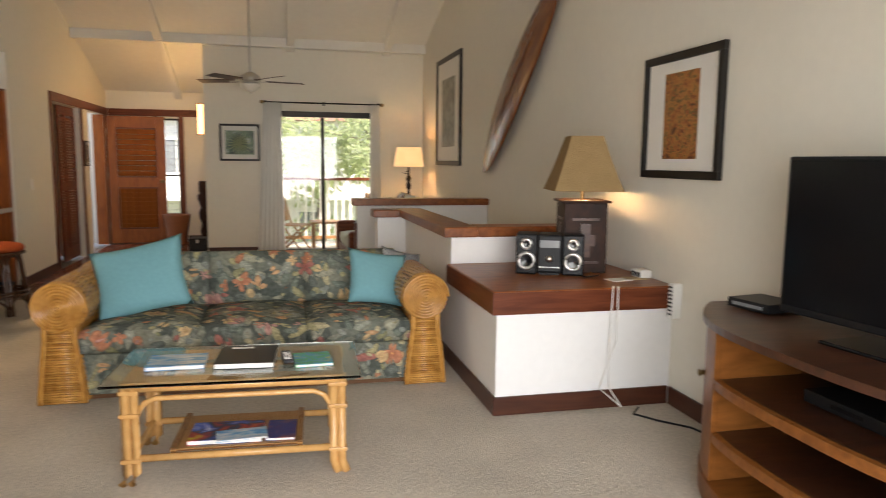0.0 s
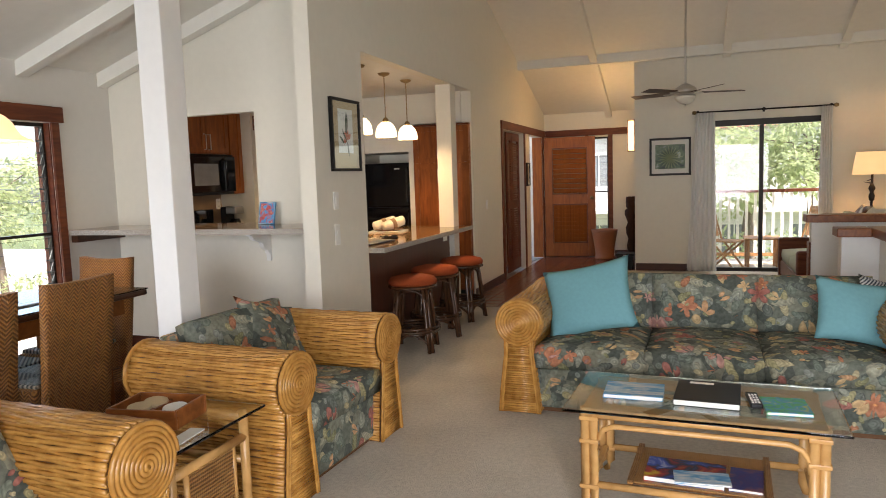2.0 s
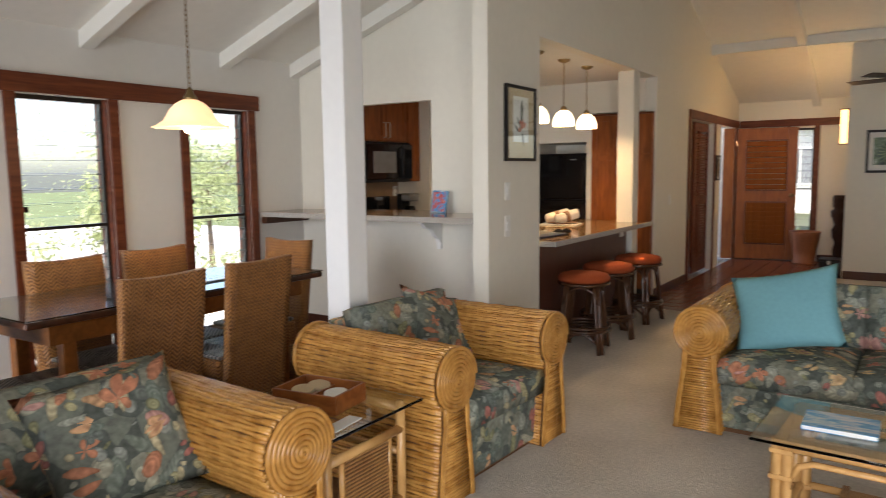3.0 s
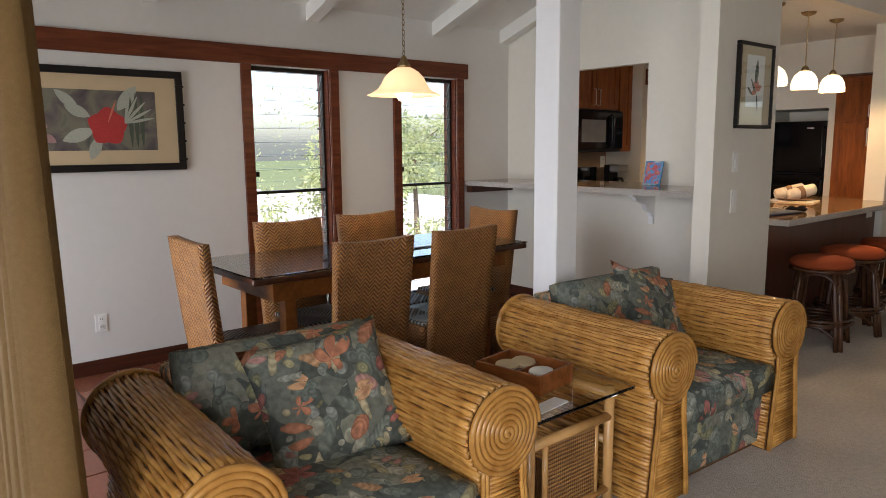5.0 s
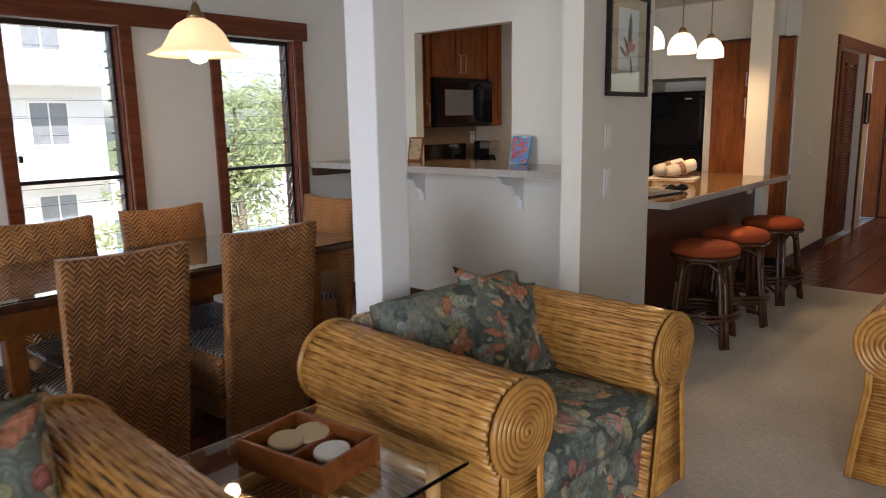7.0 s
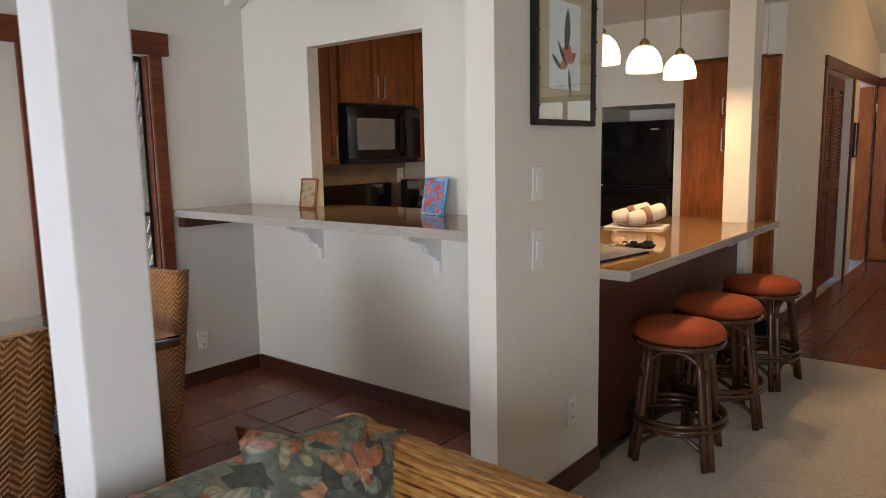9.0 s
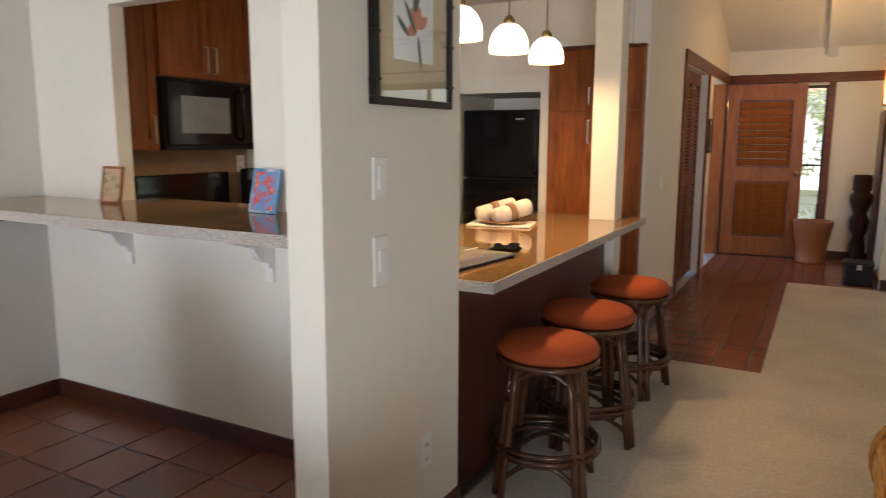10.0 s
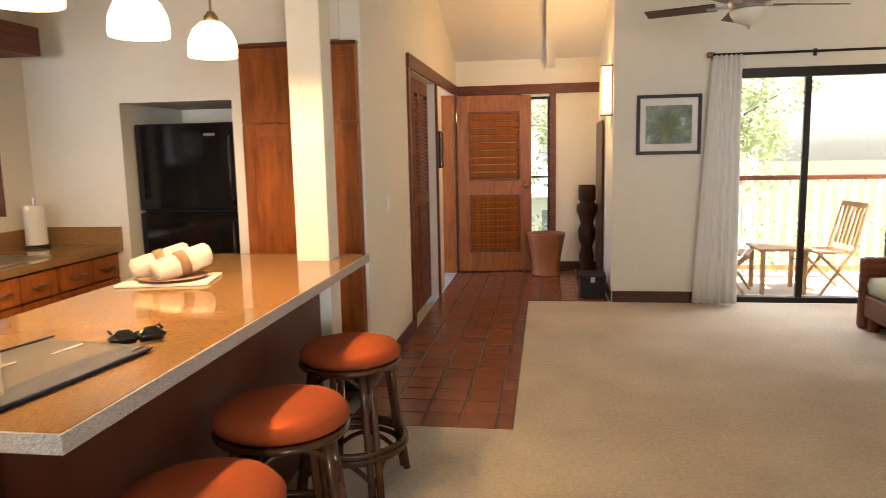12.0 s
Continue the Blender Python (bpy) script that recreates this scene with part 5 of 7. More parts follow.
pd = thing("pendant_lamp", pose(-3.29, 3.39, 1.742), "lit amber glass pendant lamp on a chain over the table", "pendant lamp")
sh = part("shade", L([(0.232, 0.0), (0.205, 0.012), (0.168, 0.036), (0.147, 0.07), (0.126, 0.11), (0.092, 0.146), (0.055, 0.167), (0.035, 0.175)], sides=48, shape=flared_shade(0.22, 0.17), caps=False), AMBER_GLASS, pd, "scalloped amber glass shade", True)
sh.modifiers.new("t", "SOLIDIFY").thickness = 0.004
part("cap", L([(0.045, 0.17), (0.04, 0.19), (0.025, 0.21), (0.018, 0.235), (0.008, 0.25), (0.0, 0.25)], sides=20), BRASS, pd, smooth=True)
part("bulb", L([(0.0, -0.045), (0.035, -0.034), (0.054, 0.0), (0.045, 0.04), (0.022, 0.09), (0.018, 0.15), (0.0, 0.155)], sides=20), BULB, pd, "round lit bulb", True)
bm = bmesh.new()
for k in range(30):
    z = 0.26 + k * 0.032
    tube(bm, [(0.009 * math.cos(a) if k % 2 else 0.0, 0.0 if k % 2 else 0.009 * math.cos(a), z + 0.02 * math.sin(a)) for a in [j * math.tau / 8 for j in range(8)]], 0.0025, 5, closed=True)
part("chain", bm, BRASS, pd, smooth=True)
lamp("dining_pendant_light", "POINT", pose(-3.29, 3.39, 1.66), 2.5, (1, 0.72, 0.4), radius=0.04)

# ---------- bar and kitchen ----------
bar = thing("bar", pose(0, 0, 0), "dark reddish wooden bar base under the counter", "bar")
part("front_panel", B(-1.92, -1.895, 5.402, 7.565, 0.0, 0.854), BARWOOD, bar)
part("carcass", B(-2.50, -1.922, 5.585, 7.565, 0.1, 0.854), BARWOOD, bar)
part("plinth", B(-2.45, -1.925, 5.585, 7.565, 0, 0.098), BLACK, bar)
ctop = thing("countertop", pose(0, 0, 0), "polished speckled stone bar counter with a rough edge", "countertop")
bm = bmesh.new()
outline = [(-2.60, 5.578), (-1.948, 5.578), (-1.948, 5.44), (-1.715, 5.44), (-1.715, 7.86), (-2.60, 7.86)]
lo, hi = ([bm.verts.new((x, y, z)) for x, y in outline] for z in (0.858, 0.90))
bm.faces.new(lo), bm.faces.new(hi)
for k in range(6):
    bm.faces.new((lo[k], lo[(k + 1) % 6], hi[(k + 1) % 6], hi[k]))
part("slab", bm, STONE, ctop)
part("edge_face", boxes((-1.7145, -1.708, 5.44, 7.86, 0.857, 0.899), (-1.924, -1.708, 5.433, 5.4395, 0.857, 0.899)), STONE_EDGE, ctop, "rough speckled stone edge")
so = thing("outlet", pose(-1.894, 7.42, 0.80), "white plastic outlet on the bar panel", "outlet")
part("plate", B(0, 0.006, -0.06, 0.06, -0.035, 0.035, bevel=0.002), PLASTIC, so)


def stool(m, label):
    s = thing("bar_stool", m, label, "stool", "rattan stools at the bar")
    part("seat_cushion", L([(0.0, 0.545), (0.165, 0.545), (0.185, 0.558), (0.188, 0.580), (0.17, 0.605), (0.12, 0.618), (0.0, 0.622)], sides=36), RUST, s, "rust red round seat cushion", True)
    part("seat_rim", T([(0.178 * math.cos(a), 0.178 * math.sin(a), 0.535) for a in [k * math.tau / 32 for k in range(32)]], 0.013, 8, closed=True), BROWN_CANE, s, smooth=True)
    part("seat_board", L([(0.0, 0.52), (0.17, 0.52), (0.17, 0.544), (0.0, 0.544)], sides=28), DARK_WOOD, s)
    for k in range(4):
        a = math.radians(45 + 90 * k)
        c, t = math.cos(a), math.sin(a)
        bm = bmesh.new()
        for o in (-0.016, 0.016):
            ox, oy = -t * o, c * o
            tube(bm, [(0.21 * c + ox, 0.21 * t + oy, 0.0), (0.195 * c + ox, 0.195 * t + oy, 0.12), (0.16 * c + ox, 0.16 * t + oy, 0.42), (0.145 * c + ox, 0.145 * t + oy, 0.525)], 0.0145, 8)
        part("leg", bm, BROWN_CANE, s, smooth=True)
        b = math.radians(135 + 90 * k)
        p0, p1 = Vector((0.165 * c, 0.165 * t, 0.40)), Vector((0.165 * math.cos(b), 0.165 * math.sin(b), 0.40))
        arch = []
        for j in range(9):
            f = j / 8
            p = p0.lerp(p1, 0.5 - 0.5 * math.cos(f * math.pi))
            arch.append((p.x * 1.03, p.y * 1.03, 0.38 + 0.13 * math.sin(f * math.pi)))
        part("arched_brace", T(arch, 0.011, 7), BROWN_CANE, s, smooth=True)
        arch = []
        for j in range(9):
            f = j / 8
            p = p0.lerp(p1, f) * 1.2
            arch.append((p.x, p.y, 0.06 + 0.09 * math.sin(f * math.pi)))
        part("low_brace", T(arch, 0.010, 7), BROWN_CANE, s, smooth=True)
    for z, r in ((0.175, 0.196), (0.20, 0.193), (0.155, 0.175)):
        part("foot_ring", T([(r * math.cos(a), r * math.sin(a), z) for a in [k * math.tau / 32 for k in range(32)]], 0.0115, 7, closed=True), BROWN_CANE, s, smooth=True)
    return s


st = stool(pose(-1.615, 5.775, 0, 0, 0, 12) @ Matrix.Diagonal((1.10, 1.10, 1.02, 1)), "dark rattan bar stool with a rust red round seat")
copy_thing(st, pose(-1.622, 6.335, 0, 0, 0, 31) @ Matrix.Diagonal((1.06, 1.06, 1.02, 1)))
copy_thing(st, pose(-1.61, 7.10, 0, 0, 0, -8) @ Matrix.Diagonal((1.06, 1.06, 1.0, 1)))

for y in (6.005, 6.545, 7.085):
    p = thing("pendant_lamp", pose(-2.145, y, 1.843), "small lit opal glass pendant over the bar", "pendant lamp", "pendants over the bar")
    s = part("shade", L([(0.098, 0.0), (0.100, 0.03), (0.094, 0.07), (0.075, 0.11), (0.045, 0.138), (0.02, 0.145)], sides=32, caps=False), LAMP_GLASS, p, "white opal glass shade", True)
    s.modifiers.new("t", "SOLIDIFY").thickness = 0.004
    part("cap", L([(0.03, 0.14), (0.028, 0.165), (0.012, 0.185), (0.0, 0.186)], sides=16), BRASS, p, smooth=True)
    part("rod", T([(0, 0, 0.185), (0, 0, 0.585)], 0.005, 8), BRASS, p)
    part("canopy", L([(0.012, 0.565), (0.05, 0.58), (0.06, 0.5995), (0.0, 0.5998)], sides=24), BRASS, p, smooth=True)
    lamp("bar_pendant_light", "POINT", pose(-2.145, y, 1.875), 7.0, (1, 0.70, 0.36), radius=0.03)

# towels on a board, a bag and sunglasses
brd = tagged(part("cutting_board", B(-0.19, 0.19, -0.13, 0.13, 0, 0.012, bevel=0.003), PAPER, None, "thin cream board on the bar counter"), category="board")
brd.matrix_world = pose(-2.38, 7.03, 0.9005, 0, 0, 12)
TOWEL = material("white_towel", (0.66, 0.61, 0.55), 0.95, noise_scale=40, vary=0.2, bump=0.8, bump_scale=130, spec=0.1)
BAND = material("tan_band", (0.26, 0.15, 0.09), 0.9, noise_scale=60, vary=0.2, bump=0.5, bump_scale=200)
pl = tagged(part("plate", L([(0.0, 0.0), (0.10, 0.0), (0.145, 0.012), (0.14, 0.016), (0.0, 0.008)], sides=28), BAND, None, "flat brown woven dish under rolled towels"), category="dish")
pl.matrix_world = pose(-2.37, 7.03, 0.913)
for k, (dx, dy, rz) in enumerate(((-0.06, 0.02, 128), (0.06, -0.02, 138))):
    tw = thing("rolled_towel", pose(-2.37 + dx, 7.03 + dy, 0.985, -16, 0, rz), "rolled white towel tied with a tan band", "towel", "rolled towels on the bar")
    bm = bmesh.new()
    lathe(bm, [(0.0, -0.125), (0.03, -0.125), (0.05, -0.11), (0.052, -0.04), (0.046, 0.0), (0.052, 0.04), (0.05, 0.11), (0.034, 0.125), (0.0, 0.12)], 20, m=pose(0, 0, 0, 90, 0, 0), shape=lambda a, z: 1 + 0.06 * math.sin(3 * a + 9 * z) + 0.03 * math.sin(7 * a))
    part("roll", bm, TOWEL, tw, smooth=True)
    part("band", L([(0.049, -0.022), (0.055, -0.02), (0.055, 0.02), (0.049, 0.022)], sides=20, m=pose(0, 0, 0, 90)), BAND, tw, "tan band", True)
CANVAS = material("grey_tote_fabric", (0.055, 0.052, 0.05), 0.6, noise_scale=20, vary=0.12, bump=0.4, bump_scale=260)
NAVY = material("navy_fabric", (0.012, 0.022, 0.06), 0.7, noise_scale=20, vary=0.2)
bag = thing("tote_bag", pose(-2.085, 5.77, 0.9005, 0, 0, 82), "folded grey tote bag with a navy base lying flat", "bag")
part("flap", cushion(bmesh.new(), -0.24, 0.24, -0.17, 0.17, 0.006, 0.028, 0.01, 8, 0.006, 3), CANVAS, bag, smooth=True)
part("base_band", cushion(bmesh.new(), -0.25, 0.25, -0.19, -0.11, 0.0, 0.024, 0.004, 6, 0.002, 4), NAVY, bag, "navy band", True)
part("seam", T([(-0.22, 0.10, 0.037), (0, 0.095, 0.043), (0.22, 0.10, 0.037)], 0.003, 5), BLACK, bag)
part("print_mark", boxes((-0.14, -0.02, -0.03, -0.024, 0.04, 0.0425), (-0.12, -0.04, -0.01, -0.004, 0.04, 0.0425), (0.06, 0.16, -0.06, -0.055, 0.038, 0.0415)), PAPER, bag, "pale plain print bars")
sg = thing("sunglasses", pose(-1.94, 6.07, 0.9005, 0, 0, 40), "black sunglasses lying on the bar counter", "sunglasses")
for sx in (-1, 1):
    part("lens", cushion(bmesh.new(), sx * 0.036 - 0.03, sx * 0.036 + 0.03, -0.006, 0.006, 0.004, 0.044, 0.003, 4, 0, 1), GLOSS_BLACK, sg, smooth=True)
    part("temple", T([(sx * 0.068, 0, 0.038), (sx * 0.07, 0.06, 0.036), (sx * 0.06, 0.12, 0.012)], 0.004, 6), GLOSS_BLACK, sg, smooth=True)
part("bridge", T([(-0.012, 0, 0.03), (0, 0, 0.034), (0.012, 0, 0.03)], 0.004, 6), GLOSS_BLACK, sg)

# refrigerator in its niche
fr = thing("refrigerator", pose(-2.985, YK + 0.10, 0), "glossy black refrigerator set in the wall niche", "refrigerator")
part("body", B(-0.345, 0.345, 0.06, 0.66, 0.02, 1.64, bevel=0.01), BLACK, fr)
part("upper_door", B(-0.345, 0.345, 0.0, 0.055, 1.10, 1.64, bevel=0.012), GLOSS_BLACK, fr)
part("lower_door", B(-0.345, 0.345, 0.0, 0.055, 0.06, 1.085, bevel=0.012), GLOSS_BLACK, fr)
for z0, z1 in ((1.14, 1.58), (0.55, 1.05)):
    part("handle", T([(0.30, 0.0, z0), (0.30, -0.045, z0 + 0.03), (0.30, -0.045, z1 - 0.03), (0.30, 0.0, z1)], 0.011, 8), GLOSS_BLACK, fr, smooth=True)
part("badge", B(0.12, 0.19, -0.003, 0.001, 1.56, 1.575), STEEL, fr, "small plain metal badge")


def shaker_door(parent, x0, x1, z0, z1, y, mat=CHERRY, handle=None):
    """A framed door in the x-z plane, its front at y."""
    f = 0.06
    bm = bmesh.new()
    loops = [[bm.verts.new(v) for v in ((x0 + i, yy, z0 + i), (x1 - i, yy, z0 + i), (x1 - i, yy, z1 - i), (x0 + i, yy, z1 - i))] for i, yy in ((0, y), (f, y), (f, y + 0.02), (0, y + 0.02))]
    for A, C in zip(loops, loops[1:] + loops[:1]):
        for k in range(4):
            bm.faces.new((A[k], A[(k + 1) % 4], C[(k + 1) % 4], C[k]))
    dd = part("door", bm, mat, parent)
    part("door_panel", B(x0 + f, x1 - f, y + 0.010, y + 0.018, z0 + f, z1 - f), mat, dd)
    if handle:
        hx, hz0, hz1 = handle
        part("handle", T([(hx, y, hz0), (hx, y - 0.03, hz0 + 0.002), (hx, y - 0.03, hz1 - 0.002), (hx, y, hz1)], 0.005, 8), STEEL, dd, "brushed bar handle")
    return dd


pt = thing("pantry_cabinet", pose(0, 8.235, 0), "tall cherry-stained pantry cabinet with framed doors", "cabinet")
part("body", boxes((-2.545, -1.953, 0.036, 0.60, 0.0, 2.05), (-2.545, -1.84, 0.0, 0.035, 0.0, 2.05)), CHERRY, pt)
part("crown", B(-2.548, -1.838, -0.03, 0.034, 2.05, 2.068), TRIM, pt)
shaker_door(pt, -2.54, -2.20, 1.62, 2.045, -0.022, handle=(-2.225, 1.66, 1.78))
shaker_door(pt, -2.195, -1.845, 1.62, 2.045, -0.022)
shaker_door(pt, -2.54, -2.20, 0.12, 1.605, -0.022, handle=(-2.225, 1.38, 1.55))
shaker_door(pt, -2.195, -1.845, 0.12, 1.605, -0.022)
part("toe_kick", B(-2.54, -1.85, -0.012, -0.002, 0.0, 0.1), BLACK, pt)

# sink run: cabinets, worktop, sink, tap, towel roll; faces +x
def turned_cabinet(name, m, w, h, dth, doors, label, drawers=0):
    c = thing(name, m, label, "cabinet")
    part("body", B(0, w, 0.02, dth, 0.1, h), CHERRY, c)
    part("toe_kick", B(0, w, 0.07, dth, 0, 0.099), BLACK, c)
    top = h - 0.16 if drawers else h - 0.01
    for k in range(doors):
        a, b = 0.008 + k * (w - 0.016) / doors, -0.004 + (k + 1) * (w - 0.016) / doors
        side = b - 0.03 if k % 2 == 0 and doors > 1 else a + 0.03
        shaker_door(c, a, b, 0.11, top, -0.001, handle=(side, top - 0.19, top - 0.06))
        if drawers:
            dr = part("drawer", B(a, b, -0.001, 0.019, h - 0.15, h - 0.01, bevel=0.003), CHERRY, c)
            part("handle", T([((a + b) / 2 - 0.05, 0, h - 0.08), ((a + b) / 2 - 0.05, -0.03, h - 0.08), ((a + b) / 2 + 0.05, -0.03, h - 0.08), ((a + b) / 2 + 0.05, 0, h - 0.08)], 0.005, 8), STEEL, dr)
    return c


for y0, w in ((7.125, 0.56), (7.69, 0.57)):
    turned_cabinet("base_cabinet", pose(-3.42, y0, 0, 0, 0, 90), w, 0.855, 0.54, 2, "cherry-stained base cabinet beneath the sink counter", 1)
wt = thing("worktop", pose(0, 0, 0), "brown speckled stone worktop with backsplash", "worktop")
part("slab", boxes((XK, -3.40, 6.80, 7.25, 0.858, 0.90), (XK, -3.40, 7.75, YK, 0.858, 0.90), (XK, XK + 0.1, 7.2505, 7.7495, 0.858, 0.90), (-3.5, -3.40, 7.2505, 7.7495, 0.858, 0.90)), STONE, wt)
part("backsplash", boxes((XK, XK + 0.02, 7.03, YK - 0.021, 0.9, 1.01), (XK, -3.40, YK - 0.02, YK, 0.9, 1.01)), STONE, wt)
sk = thing("sink", pose(-3.69, 7.5, 0.90), "stainless steel sink set in the worktop", "sink")
part("bowl", boxes((-0.19, 0.19, -0.249, -0.239, -0.18, 0.004), (-0.19, 0.19, 0.239, 0.249, -0.18, 0.004), (-0.19, -0.18, -0.239, 0.239, -0.18, 0.004), (0.18, 0.19, -0.239, 0.239, -0.18, 0.004), (-0.18, 0.18, -0.239, 0.239, -0.18, -0.17)), STEEL, sk)
part("tap", T([(-0.23, 0, 0.001), (-0.23, 0, 0.2), (-0.2, 0, 0.26), (-0.12, 0, 0.28), (-0.05, 0, 0.24)], 0.012, 10), STEEL, sk, smooth=True)
tr = thing("paper_towel_roll", pose(-3.86, 8.10, 0.9005), "white paper towel roll on an upright holder", "paper towel")
part("holder_base", L([(0.0, 0), (0.075, 0), (0.075, 0.012), (0.0, 0.014)], sides=24), BRONZE, tr)
part("roll", L([(0.018, 0.02), (0.06, 0.02), (0.06, 0.26), (0.018, 0.26)], sides=28), PAPER, tr, smooth=False)
part("post", T([(0, 0, 0.01), (0, 0, 0.30)], 0.006, 8), STEEL, tr)
vl = thing("window_valance", pose(0, 0, 0), "dark cherry wooden valance over the kitchen window", "valance")
part("board", B(XK + 0.001, XK + 0.30, 7.06, 8.06, 2.03, 2.19, bevel=0.003), TRIM, vl)

# range wall seen through the pass-through
rng = thing("range", pose(-3.76, 6.02, 0, 0, 0, 90), "black electric range with a glossy cooktop", "range")
part("body", B(0, 0.76, 0.02, 0.65, 0.05, 0.90), BLACK, rng)
part("oven_door", B(0.02, 0.74, -0.01, 0.019, 0.2, 0.72, bevel=0.005), GLOSS_BLACK, rng)
part("oven_handle", T([(0.08, -0.01, 0.68), (0.08, -0.045, 0.68), (0.68, -0.045, 0.68), (0.68, -0.01, 0.68)], 0.01, 8), BLACK, rng)
part("cooktop", B(-0.004, 0.764, 0.0, 0.65, 0.901, 0.912, bevel=0.003), GLOSS_BLACK, rng)
part("control_back", B(0, 0.76, 0.60, 0.655, 0.913, 1.18, bevel=0.006), GLOSS_BLACK, rng)
for k in range(4):
    part("burner", L([(0.0, 0), (0.085, 0), (0.085, 0.003), (0.0, 0.003)], sides=28, m=pose(0.2 + 0.36 * (k % 2), 0.18 + 0.26 * (k // 2), 0.9125)), BLACK, rng)
    part("control_knob", L([(0.022, 0), (0.018, 0.02), (0.0, 0.021)], sides=16, m=pose(0.1 + 0.07 * k, 0.599, 0.99, 90)), BLACK, rng)
mw = thing("microwave", pose(-4.05, 6.02, 1.34, 0, 0, 90), "glossy black over-range microwave under the cabinets", "microwave")
part("case", B(0, 0.76, 0.02, 0.37, 0, 0.42, bevel=0.006), BLACK, mw)
part("door", B(0.0, 0.58, -0.012, 0.019, 0.03, 0.40, bevel=0.006), GLOSS_BLACK, mw)
part("window", B(0.09, 0.47, -0.0135, -0.0125, 0.10, 0.32), PANE_DARK, mw)
part("panel", B(0.584, 0.76, -0.012, 0.019, 0.03, 0.40, bevel=0.006), GLOSS_BLACK, mw)
part("handle", T([(0.555, -0.012, 0.06), (0.555, -0.05, 0.08), (0.555, -0.05, 0.35), (0.555, -0.012, 0.37)], 0.011, 8), GLOSS_BLACK, mw, smooth=True)
part("vent", boxes(*[(0.03 + k * 0.06, 0.075 + k * 0.06, -0.004, 0.002, 0.403, 0.412) for k in range(12)]), BLACK, mw)
uc = thing("upper_cabinet", pose(-4.10, 6.02, 1.765, 0, 0, 90), "cherry-stained upper cabinet over the microwave", "cabinet")
part("body", B(0, 0.76, 0.02, 0.33, 0, 0.66), CHERRY, uc)
shaker_door(uc, 0.006, 0.378, 0.005, 0.65, -0.001, handle=(0.345, 0.04, 0.20))
shaker_door(uc, 0.384, 0.754, 0.005, 0.65, -0.001, handle=(0.415, 0.04, 0.20))
for y0, y1 in ((5.66, 6.00), (6.79, 7.01)):
    u2 = thing("upper_cabinet", pose(-4.10, y0, 1.34, 0, 0, 90), "tall cherry-stained upper cabinet beside the microwave", "cabinet")
    part("body", B(0, y1 - y0, 0.02, 0.33, 0, 1.085), CHERRY, u2)
    shaker_door(u2, 0.006, y1 - y0 - 0.006, 0.005, 1.08, -0.001, handle=(0.29, 0.04, 0.2))
sp = structure("backsplash", B(XW, XW + 0.008, 5.65, 7.015, 0.9, 1.34), material("tan_backsplash", (0.30, 0.19, 0.11), 0.35, noise_scale=30, vary=0.25), "tan stone kitchen backsplash")
bc = turned_cabinet("base_cabinet", pose(-3.78, 5.655, 0, 0, 0, 90), 0.355, 0.855, 0.64, 1, "cherry-stained base cabinet beside the range", 1)
bc2 = turned_cabinet("base_cabinet", pose(-3.78, 6.785, 0, 0, 0, 90), 0.23, 0.855, 0.64, 1, "narrow cherry-stained base cabinet beside the range")
w3 = tagged(part("worktop", B(-4.42, XK - 0.002, 6.785, 7.015, 0.858, 0.90, bevel=0.003), STONE, None, "narrow speckled stone worktop by the range"), category="worktop")
w2 = tagged(part("worktop", B(-4.42, -3.76, 5.65, 6.01, 0.858, 0.90, bevel=0.003), STONE, None, "short speckled stone worktop beside the range"), category="worktop")
cm = thing("coffee_maker", pose(-4.20, 6.90, 0.9005, 0, 0, 90), "black drip coffee maker on the worktop", "coffee maker")
part("base", B(-0.08, 0.08, -0.1, 0.1, 0, 0.03, bevel=0.006), BLACK, cm)
part("tower", B(-0.08, 0.08, 0.03, 0.1, 0.03, 0.30, bevel=0.01), BLACK, cm)
part("brew_head", B(-0.08, 0.08, -0.1, 0.029, 0.22, 0.30, bevel=0.012), STEEL, cm)
part("carafe", L([(0.0, 0), (0.06, 0), (0.068, 0.06), (0.05, 0.12), (0.045, 0.13), (0.0, 0.13)], sides=20, m=pose(0, -0.035, 0.035)), GLOSS_BLACK, cm, smooth=True)

